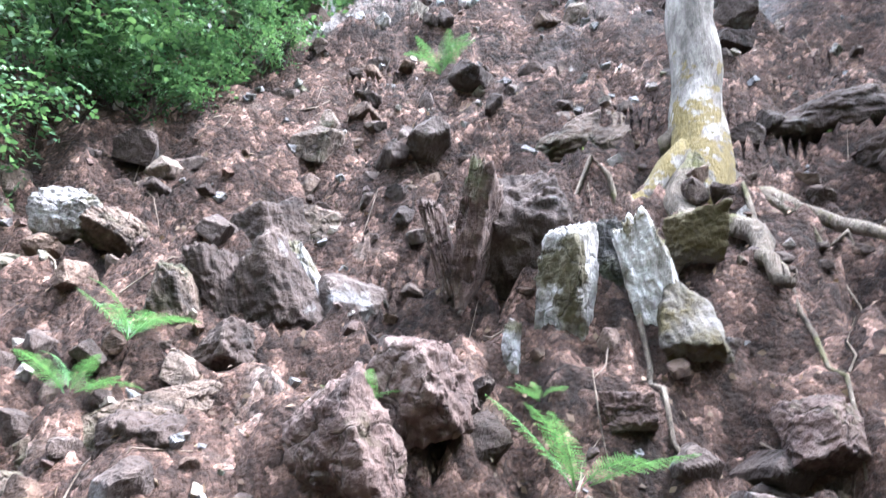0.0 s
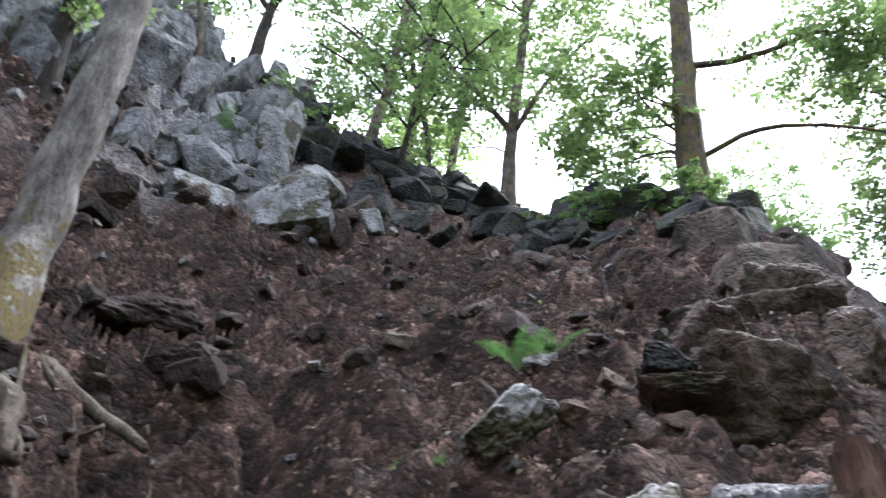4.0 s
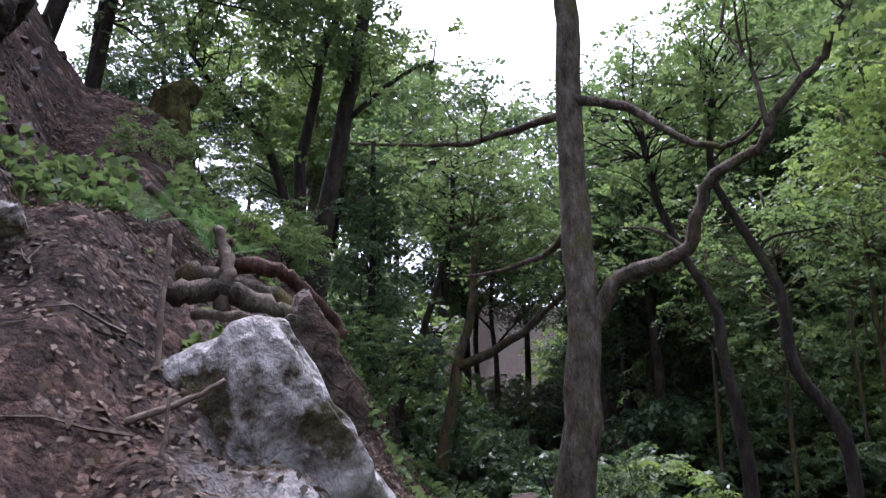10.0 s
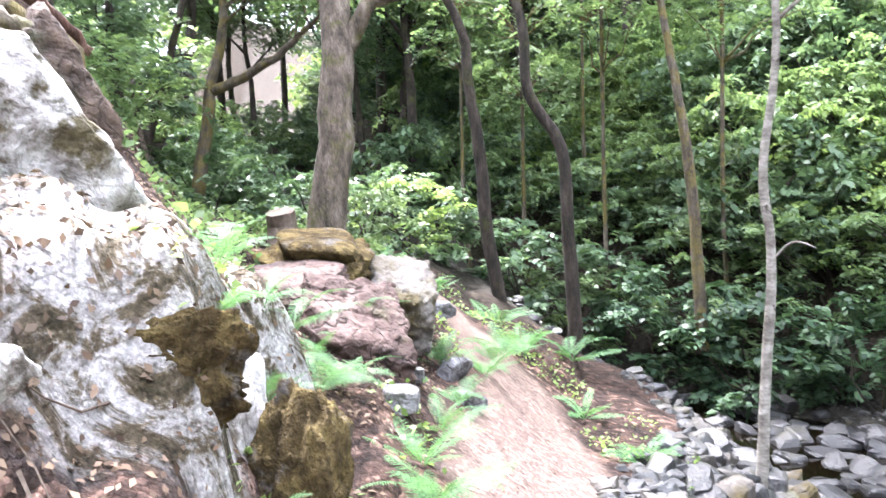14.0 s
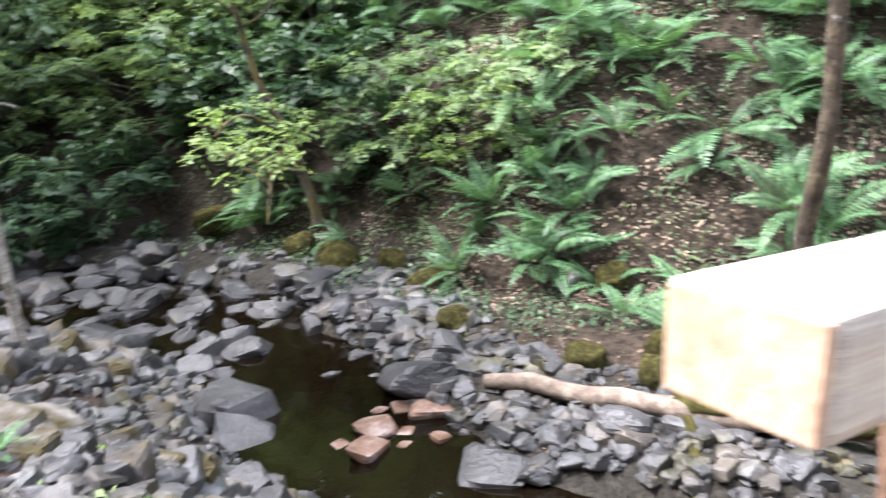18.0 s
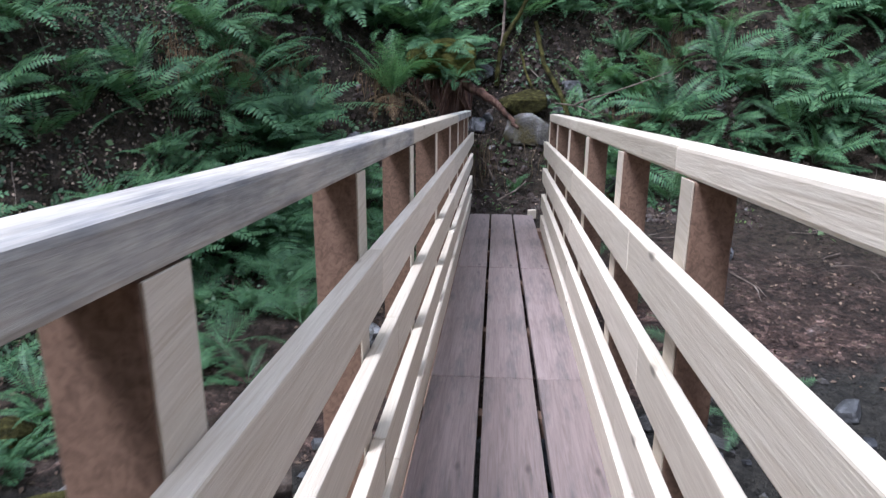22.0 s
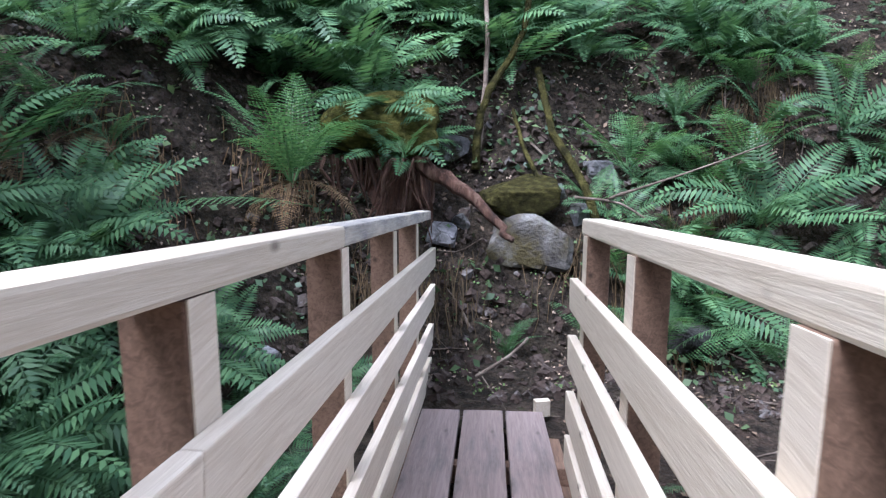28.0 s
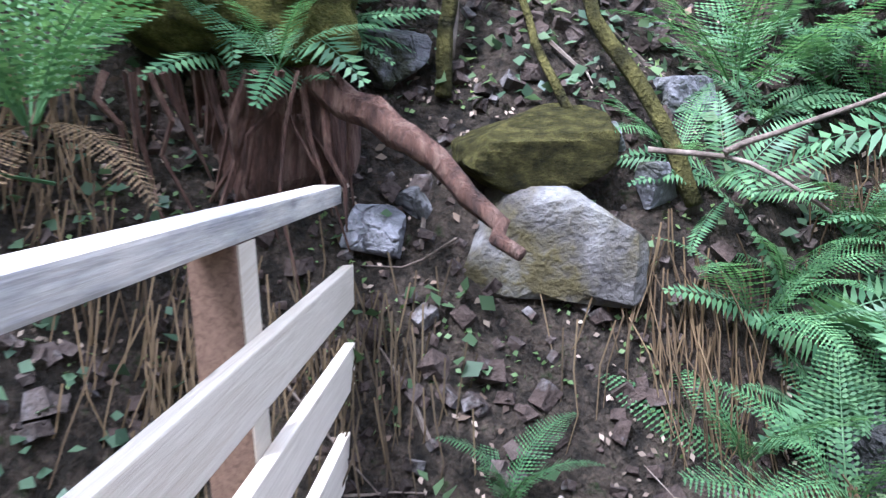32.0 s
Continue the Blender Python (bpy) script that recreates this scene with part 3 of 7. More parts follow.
def ground_sheet():
    """One sheet over the whole valley, fine near the walk."""
    def line(fine_from, fine_to, step):
        mid = np.arange(fine_from, fine_to, step)
        grow = np.cumsum(step * 1.12 ** np.arange(1, 48))
        return np.r_[(fine_from - grow[grow < 75])[::-1], mid, fine_to + grow[grow < 75]]
    xs, ys = line(-8, 8, 0.042), line(-9, 12, 0.042)
    x, y = np.meshgrid(xs, ys)
    z = land(x, y)
    w, h = len(xs), len(ys)
    co = np.stack([x.ravel(), y.ravel(), z.ravel()], 1)
    n = np.arange(w * h).reshape(h, w)
    quads = np.stack([n[:-1, :-1].ravel(), n[:-1, 1:].ravel(), n[1:, 1:].ravel(), n[1:, :-1].ravel()], 1)
    me = bpy.data.meshes.new("ground")
    me.vertices.add(len(co))
    me.vertices.foreach_set("co", co.ravel())
    me.loops.add(quads.size)
    me.loops.foreach_set("vertex_index", quads.ravel().astype(np.int32))
    me.polygons.add(len(quads))
    me.polygons.foreach_set("loop_start", np.arange(0, quads.size, 4, dtype=np.int32))
    me.update(calc_edges=True)
    me.polygons.foreach_set("use_smooth", np.ones(len(quads), bool))
    fx, fy = x.ravel(), y.ravel()
    p = np.abs(beside(fx, fy, FOOTPATH[::-1])) + 0.12 * bumps(fx, fy, 0.5, 11)
    s = np.abs(beside(fx, fy, STREAM))
    _, u, az, r = hill(fx, fy)
    red = smooth(0.52, 0.3, p)
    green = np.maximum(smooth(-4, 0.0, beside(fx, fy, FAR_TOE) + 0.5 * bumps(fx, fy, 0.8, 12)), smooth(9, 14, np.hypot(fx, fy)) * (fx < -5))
    blue = smooth(2.1, 1.5, s + 0.2 * bumps(fx, fy, 0.5, 13))
    bare = smooth(0.58, 0.74, u + 0.15 * bumps(fx, fy, 0.9, 14)) * smooth(200, 212, az) * smooth(270, 255, az) * smooth(1.25, 1.05, u)
    zone = me.color_attributes.new("zone", "FLOAT_COLOR", "POINT")
    zone.data.foreach_set("color", np.stack([red, green, blue, bare], 1).ravel())
    bare_crag = smooth(104, 112, az) * smooth(139, 129, az) * smooth(1.6, 2.0, r) * smooth(5.2, 4.2, r) * smooth(-0.25, 0.1, bumps(fx, fy, 0.8, 22) + 0.6 * bumps(fx, fy, 0.3, 23) + 0.35)
    bare_crag = bare_crag * smooth(-0.06, 0.06, -beside(fx, fy, CRAG_FACE) + 0.12 * bumps(fx, fy, 0.4, 41))
    me.attributes.new("crag", "FLOAT", "POINT").data.foreach_set("value", bare_crag)
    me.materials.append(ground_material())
    return tagged(new("ground", me), "brown soil, leaf litter and trodden path of a wooded ravine", "ground", kind="structure")


ground_sheet()


def water_material():
    m, nodes, links, out, coords = shell("dark_stream_water")
    out.inputs["Base Color"].default_value = (0.003, 0.002, 0.001, 1)
    out.inputs["Roughness"].default_value = 0.03
    out.inputs["IOR"].default_value = 1.33
    out.inputs["Specular IOR Level"].default_value = 0.3
    links.new(bump_node(nodes, links, noise_node(nodes, links, coords, 5.0, 3), 0.12, 0.03), out.inputs["Normal"])
    return m


def stream_water():
    verts, faces = [], []
    for i, (x, y) in enumerate(STREAM):
        (ax, ay), (bx, by) = STREAM[max(i - 1, 0)], STREAM[min(i + 1, len(STREAM) - 1)]
        d = Vector((bx - ax, by - ay, 0)).normalized()
        for k in (-2.4, 2.4):
            verts.append((x - d.y * k, y + d.x * k, WATER))
        if i:
            faces.append((2 * i - 2, 2 * i, 2 * i + 1, 2 * i - 1))
    return tagged(new("water", mesh_of("water", verts, faces, water_material())), "clear brown stream water between stones", "stream", kind="structure")


WATER = -1.77
stream_water()


# ---- footbridge ----
FALL = -0.148          # the deck drops towards the far bank
POSTS = [-0.81, 0.275, 1.378, 2.503, 3.743, 4.988, 6.15, 7.38, 8.47]
FACING = [-0.8, 0.246, 1.364, 2.427, 3.613, 4.767, 6.0, 7.15]


def deck_z(y):
    return FALL * y


def spread(x, y):
    """The rail on the +x side opens slightly towards the far bank."""
    return x + (0.0132 * (y - 4.5) if x > 0.34 else 0.0)


def beam(name, parent, material, x0, x1, y0, y1, top, thick, label="", edge=0.007, seed=0):
    """A timber along the bridge: its top lies at a height above the deck."""
    long = math.hypot(y1 - y0, FALL * (y1 - y0))
    me = from_bm(name, block(x1 - x0, long, thick, edge, 0.0015, seed), material)
    turn = -math.degrees(math.atan(0.0132)) if (x0 + x1) / 2 > 0.345 and top > 0 else 0.0
    mid = (y0 + y1) / 2
    m = pose(spread((x0 + x1) / 2, mid) if top > 0 else (x0 + x1) / 2, mid, deck_z(mid) + top - thick / 2, math.degrees(math.atan(FALL)), 0, turn)
    return piece(name, me, parent, label, m)


def post(parent, x0, x1, y, foot, seed):
    """An upright whose head is cut to the fall of the rail."""
    top = 1.08
    # Brown body, with a 4 mm pale strip covering the inner face.
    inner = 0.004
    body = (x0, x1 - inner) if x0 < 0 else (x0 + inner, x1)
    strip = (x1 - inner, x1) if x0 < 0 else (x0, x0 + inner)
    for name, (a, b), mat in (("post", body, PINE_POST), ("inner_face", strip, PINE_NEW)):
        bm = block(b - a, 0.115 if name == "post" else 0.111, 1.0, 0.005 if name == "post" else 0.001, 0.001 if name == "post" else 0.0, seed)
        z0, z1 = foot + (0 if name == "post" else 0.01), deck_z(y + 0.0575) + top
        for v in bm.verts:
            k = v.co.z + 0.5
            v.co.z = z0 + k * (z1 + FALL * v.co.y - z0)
        piece(name, from_bm(name, bm, mat), parent, "thin pale strip over the inner face of the post" if name == "inner_face" else "", pose(spread((a + b) / 2, y), y + 0.0575, 0))


def bridge():
    b = thing("footbridge", "new sawn-pine footbridge sloping down over a stony stream", "footbridge")
    lanes = ((-0.36, -0.136), (-0.117, 0.108), (0.127, 0.34))
    for n, (x0, x1) in enumerate(lanes):
        cuts = (-1.0, 2.86 + 0.005 * n, 5.3, 8.22)
        for k in range(3):
            beam("deck_board", b, DECK, x0, x1, cuts[k] + 0.004, cuts[k + 1] - 0.004, 0.0, 0.048, seed=n * 7 + k)
    for k, y in enumerate(POSTS[:-1]):
        beam("joist", b, PINE_POST, -0.52, 0.5, y + 0.01, y + 0.1, -0.05, 0.09, seed=40 + k)
    for x0, x1 in ((-0.5, -0.36), (0.29, 0.43)):
        beam("stringer", b, PINE_POST, x0, x1, -0.95, 8.2, -0.14, 0.2, "brown bearer beam under the deck")
    for k, y in enumerate(POSTS):
        post(b, -0.515, -0.408, y, deck_z(y) - (0.32 if y < 8.3 else 0.9), k)
    for k, y in enumerate(FACING):
        post(b, 0.3845, 0.485, y, deck_z(y) - 0.32, 20 + k)
    for n, (a, c) in enumerate(((-1.06, 2.62), (2.625, 6.2), (6.205, 9.58))):
        beam("handrail", b, PINE_GREY if n == 0 else PINE_NEW if n == 1 else PINE_GREY, -0.503, -0.407, a, c, 1.146, 0.063, "weathered square handrail" if n == 0 else "", 0.009, n)
    beam("end_grain", b, END_GRAIN, -0.496, -0.41, -1.064, -1.059, 1.143, 0.057, "orange sawn end of the handrail", 0.001)
    for n, (a, c) in enumerate(((-1.05, 1.6), (1.605, 4.4), (4.405, 7.42))):
        beam("handrail", b, PINE_NEW, 0.392, 0.49, a, c, 1.15, 0.07, "", 0.009, 5 + n)
    for n, top in enumerate((0.877, 0.61, 0.338, 0.12)):
        for k, (a, c) in enumerate(((-0.9, 1.46 + 0.3 * (n % 2)), (1.465 + 0.3 * (n % 2), 4.9), (4.905, 9.5 - 0.04 * n))):
            beam("rail_board", b, PINE_NEW, -0.405, -0.367, a, c, top, 0.14, "", 0.005, 50 + 10 * n + k)
        for k, (a, c) in enumerate(((-0.9, 1.9 - 0.3 * (n % 2)), (1.905 - 0.3 * (n % 2), 4.0), (4.005, 7.4))):
            beam("rail_board", b, PINE_NEW, 0.3445, 0.3825, a, c, top, 0.14, "", 0.005, 90 + 10 * n + k)
    return b


bridge()


# ---- rocks and stones ----
def bumps3(p, size, seed=0):
    """Smooth value noise in space, -1 to 1."""
    q = p / size
    i = np.floor(q)
    f = q - i
    f = f * f * (3 - 2 * f)
    out = np.zeros(len(p))
    for a in (0, 1):
        for b in (0, 1):
            for c in (0, 1):
                h = np.sin((i[:, 0] + a) * 127.1 + (i[:, 1] + b) * 311.7 + (i[:, 2] + c) * 74.7 + seed * 19.3) * 43758.5453
                out += (h - np.floor(h)) * np.where(a, f[:, 0], 1 - f[:, 0]) * np.where(b, f[:, 1], 1 - f[:, 1]) * np.where(c, f[:, 2], 1 - f[:, 2])
    return out * 2 - 1


BALLS = {}


def cube_ball(n):
    """Unit directions over a cube's six grids, welded, and their quads."""
    if n not in BALLS:
        seen, dirs, quads = {}, [], []
        for axis in range(3):
            for sign in (-1, 1):
                ids = {}
                for i in range(n + 1):
                    for j in range(n + 1):
                        v = [0, 0, 0]
                        v[axis], v[(axis + 1) % 3], v[(axis + 2) % 3] = sign * n, 2 * i - n, 2 * j - n
                        if tuple(v) not in seen:
                            seen[tuple(v)] = len(dirs)
                            dirs.append([math.tan(c / n * math.pi / 4) for c in v])
                        ids[i, j] = seen[tuple(v)]
                for i in range(n):
                    for j in range(n):
                        q = (ids[i, j], ids[i + 1, j], ids[i + 1, j + 1], ids[i, j + 1])
                        quads.append(q if sign > 0 else q[::-1])
        d = np.array(dirs)
        BALLS[n] = d / np.linalg.norm(d, axis=1, keepdims=True), quads
    return BALLS[n]


def rock_mesh(name, material, seed, points=12, detail=2, rough=0.05, boxy=0.5, beds=0.0):
    """A rock split along planes, with worn edges, cracks and, where asked, bedding: about half a metre in radius."""
    rng = np.random.default_rng(seed)
    d, quads = cube_ball({1: 6, 2: 11, 3: 16, 4: 34, 5: 56}[detail])
    normals = np.concatenate([np.eye(3), -np.eye(3), rng.normal(size=(points, 3))])
    normals += rng.normal(size=normals.shape) * 0.12
    normals /= np.linalg.norm(normals, axis=1, keepdims=True)
    reach = np.r_[rng.uniform(0.34, 0.5, 6), rng.uniform(0.3, 0.52, points)]
    sharp = 70 if boxy >= 0.4 else 22 if boxy >= 0.15 else 7
    p = d / (((np.maximum(d @ normals.T, 0) / reach) ** sharp).sum(1, keepdims=True) ** (1 / sharp))
    p *= 0.5 / np.abs(p).max(0)
    if beds:
        axis = normals[6] if points else np.array([0, 0, 1.0])
        k = p @ axis * beds + 0.5 * bumps3(p, 0.3, seed) + 0.2 * bumps3(p, 0.12, seed + 5)
        k = k - np.floor(k)
        p = p * (1 - 0.1 * (k * k)[:, None] * (0.5 + 0.5 * bumps3(p, 0.35, seed + 7))[:, None])
    ridge = 0.3 - np.abs(bumps3(p, 0.17, seed + 2))
    wear = 0.7 * bumps3(p, 0.34, seed + 1) + 0.5 * ridge
    if detail > 3:
        wear = wear + 0.7 * (0.3 - np.abs(bumps3(p, 0.11, seed + 6))) + 0.35 * bumps3(p, 0.06, seed + 3) + 0.2 * bumps3(p, 0.03, seed + 4)
    p = p * (1 + rough * wear)[:, None]
    return mesh_of(name, p, quads, material, boxy >= 0.15 and detail < 4)


ROCKS = {}


def rock_shape(material, variant, detail=2):
    key = (material.name, variant, detail)
    if key not in ROCKS:
        ROCKS[key] = rock_mesh("rock", material, 100 + variant * 7, 5 + variant % 4, detail, 0.08)
    return ROCKS[key]


def hero(label, material, x, y, z, sx, sy, sz, turn=(0, 0, 0), seed=0, points=7, rough=0.06, beds=0.0, boxy=0.5, detail=4, name="rock"):
    """A rock of its own shape about a point in space."""
    ob = new(name, rock_mesh(name, material, seed, points, detail, rough, boxy, beds))
    ob.matrix_basis = pose(x, y, z, *turn) @ Matrix.Diagonal((sx, sy, sz, 1))
    return tagged(ob, label, "rock")


def hump(label, material, x, y, sx, sy, sz, turn=(0, 0, 0), sink=0.3, variant=0):
    """A rounded uneven rock or earth hump under moss."""
    key = (material.name, "hump", variant)
    if key not in ROCKS:
        ROCKS[key] = rock_mesh("rock", material, 700 + variant, 34, 3, 0.2, 0.1)
    ob = new("rock", ROCKS[key])
    ob.matrix_basis = pose(x, y, ground_at(x, y) + sz * (0.5 - sink), *turn) @ Matrix.Diagonal((sx, sy, sz, 1))
    return tagged(ob, label, "rock")


def rock(label, material, x, y, sx, sy, sz, turn=(0, 0, 0), sink=0.3, variant=0, group="", z=None, name="rock", category="rock"):
    ob = new(name, rock_shape(material, variant))
    ob.matrix_basis = pose(x, y, (ground_at(x, y) if z is None else z) + sz * (0.5 - sink), *turn) @ Matrix.Diagonal((sx, sy, sz, 1))
    return tagged(ob, label, category, group)


def slope_rocks():
    """Rocks laid bare by the slip, from the foot of the leaning tree outwards."""
    white, red, earth = "white-streaked slab standing under the tree roots", "rusty brown slab standing on edge in the slope", "soil-caked grey rock laid bare on the slope"
    # The DARK_ROCK block is added; its colour stands for shade in the slab gap.
    rows = ((white, PALE_ROCK, 2.98, -3.82, 2.52, 0.26, 0.3, 0.85, (-16, -6, 30), 3), (white, CRAG_ROCK, 2.78, -4.22, 2.6, 0.26, 0.3, 0.92, (-20, 16, 35), 0), ("added dark block standing for the shade between two slabs", DARK_ROCK, 3.02, -4.12, 2.66, 0.3, 0.2, 0.8, (-14, 0, 35), 2), ("mossy rock wedged under the tree foot", MOSSY_STONE, 2.72, -4.42, 2.98, 0.4, 0.3, 0.3, (-10, 10, 35), 3), ("mossy block wedged under the tree", MOSSY_STONE, 2.6, -4.2, 2.5, 0.26, 0.28, 0.5, (14, 20, 25), 2),
            (red, RED_ROCK, 3.46, -3.58, 2.88, 0.2, 0.4, 0.95, (-16, -10, 35), 0), (red, RED_ROCK, 3.56, -3.42, 2.85, 0.12, 0.35, 0.6, (-20, 14, 40), 0), (earth, SOIL_ROCK, 3.42, -3.92, 3.02, 0.7, 0.6, 0.8, (-25, 15, 50), 4),
            (earth, SOIL_ROCK, 4.75, -2.86, 2.95, 0.55, 0.5, 0.6, (-16, 18, 20), 3), (earth, EARTH_ROCK, 4.94, -3.25, 3.24, 0.46, 0.4, 0.4, (6, 10, 65), 3), (earth, SOIL_ROCK, 4.12, -2.78, 2.48, 0.4, 0.4, 0.66, (-18, 24, 30), 4), (earth, SOIL_ROCK, 4.26, -2.52, 2.52, 0.26, 0.34, 0.55, (-14, 22, 40), 3), (white, PALE_ROCK, 4.22, -3.0, 2.66, 0.13, 0.3, 0.75, (-10, 30, 40), 0), (earth, EARTH_ROCK, 4.2, -2.28, 2.34, 0.24, 0.4, 0.5, (-12, 24, 50), 3),
            ("white-topped block overhanging a dark hollow", PALE_ROCK, 5.45, -1.9, 3.02, 0.42, 0.5, 0.34, (24, 14, 60), 0), ("split block overhanging a dark hollow", EARTH_ROCK, 5.22, -2.12, 2.94, 0.4, 0.45, 0.26, (20, -14, 75), 2), (red, RED_ROCK, 3.05, -3.0, 1.98, 0.46, 0.42, 0.5, (-8, 16, 25), 4), (red, RED_ROCK, 2.98, -2.7, 1.68, 0.4, 0.4, 0.62, (-12, 22, 30), 4),
            (red, RED_ROCK, 2.58, -3.83, 1.98, 0.26, 0.22, 0.2, (0, 8, 30), 2), (red, RED_ROCK, 2.06, -4.36, 1.95, 0.3, 0.3, 0.34, (10, 20, 10), 2), ("pale bare rock face in the slope", EARTH_ROCK, 4.05, -4.8, 4.2, 0.8, 0.6, 0.42, (-30, 20, 40), 5), ("pale ledge leaning down the slope", EARTH_ROCK, 3.7, -2.05, 1.7, 0.14, 0.8, 0.3, (-30, 16, -38), 0), (earth, SOIL_ROCK, 3.95, -2.52, 2.16, 0.3, 0.32, 0.34, (0, 14, 20), 3), (white, PALE_ROCK, 3.12, -3.6, 2.26, 0.1, 0.16, 0.3, (0, 10, 30), 0),
            (earth, SOIL_ROCK, 2.9, -6.2, 4.46, 0.95, 0.6, 0.5, (-10, 0, 20), 5), (earth, SOIL_ROCK, 2.35, -5.95, 3.96, 0.62, 0.5, 0.42, (-10, 6, -10), 5), (earth, SOIL_ROCK, 3.6, -2.2, 1.62, 0.34, 0.5, 0.4, (-10, 20, 40), 3))
    for n, (label, mat, x, y, z, sx, sy, sz, turn, cuts) in enumerate(rows):
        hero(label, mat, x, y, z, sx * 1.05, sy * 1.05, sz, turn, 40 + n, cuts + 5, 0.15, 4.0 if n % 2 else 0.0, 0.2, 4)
    for n, (x, y, s) in enumerate(((3.2, -8.7, 1.5), (4.1, -8.2, 1.0), (3.1, -9.6, 0.9), (2.5, -9.9, 0.8), (2.2, -9.2, 0.6))):
        rock("pale fractured outcrop under the ridge", PALE_ROCK if n != 3 else EARTH_ROCK, x, y, s, s * 0.7, s * 0.8, (30, 10, 30 * n), 0.4, n)


def cliff_blocks():
    """Fractured slabs and blocks of the cliff at the head of the slip."""
    rnd = random.Random(5)
    for n in range(170):
        az, k = math.radians(rnd.uniform(205, 262)), rnd.uniform(0.6, 1.0) ** 0.8
        r = 12.6 * k - 0.2
        x, y = HUB[0] - math.sin(az) * r, HUB[1] + math.cos(az) * r
        s = rnd.uniform(0.35, 1.0) * (0.7 + 0.5 * k)
        rock("grey fractured slab of the cliff", ROCK if rnd.random() < 0.8 else PALE_ROCK, x, y, s * rnd.uniform(0.5, 0.9), s * 0.6, s * rnd.uniform(1.0, 1.9), (rnd.uniform(-25, 10), rnd.uniform(-25, 25), math.degrees(az) + rnd.uniform(-40, 40)), 0.35, n % 11, "cliff slabs", None, "cliff_slab")
    for x, y, sx, sz, v in ((8.3, -6.1, 2.4, 2.3, 1), (7.5, -7.3, 1.9, 2.0, 6), (9.2, -5.0, 1.9, 2.0, 3), (6.55, -7.5, 0.75, 1.5, 2), (6.0, -8.6, 1.0, 1.6, 4), (7.2, -6.0, 1.3, 1.3, 8)):
        rock("large pale grey rock face of the cliff", ROCK, x, y, sx, sx * 0.7, sz, (-14, 6, 45 + 7 * v), 0.42, v, "cliff slabs", None, "cliff_slab")


def scree():
    """Small broken blocks below the cliff and over the slip, joined."""
    rnd = random.Random(6)
    groups = {"scree": (ROCK, [], (0.54, 1.0), (204, 268), 560), "broken_stone": (SOIL_ROCK, [], (0.05, 0.68), (165, 272), 520)}
    for name, (mat, rows, (lo, hi), (a0, a1), n) in groups.items():
        for k in range(n):
            az, u = math.radians(rnd.uniform(a0, a1)), rnd.uniform(lo, hi)
            r = 1.7 + 10.6 * u
            x, y = HUB[0] - math.sin(az) * r, HUB[1] + math.cos(az) * r
            s = rnd.uniform(0.08, 0.3) * (0.7 + 0.6 * u)
            me = rock_shape(mat, k % 7, 1)
            m = pose(x, y, ground_at(x, y) + s * 0.05, rnd.uniform(-40, 30), rnd.uniform(-40, 30), rnd.uniform(0, 360)) @ Matrix.Diagonal((s, s * rnd.uniform(0.5, 0.9), s * rnd.uniform(0.4, 0.9), 1))
            rows.append(([m @ v.co for v in me.vertices], [tuple(p.vertices) for p in me.polygons]))
        v, f = joined(rows)
        tagged(new(name, mesh_of(name, v, f, mat)), "broken angular blocks strewn over the slip", "scree", kind="stuff")


def ridge_rocks():
    """The dark undercut band of rock and roots below the trees."""
    rnd = random.Random(8)
    for n in range(120):
        az, k = math.radians(rnd.uniform(163, 206)), rnd.uniform(0.76, 1.03)
        r = float(np.interp(math.degrees(az), [q[0] for q in RIDGE], [q[1] for q in RIDGE])) * k
        x, y = HUB[0] - math.sin(az) * r, HUB[1] + math.cos(az) * r
        s = rnd.uniform(0.35, 0.85)
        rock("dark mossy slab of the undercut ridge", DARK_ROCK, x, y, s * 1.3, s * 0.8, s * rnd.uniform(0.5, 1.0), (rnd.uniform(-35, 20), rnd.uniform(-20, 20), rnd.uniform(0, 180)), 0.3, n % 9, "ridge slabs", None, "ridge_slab")


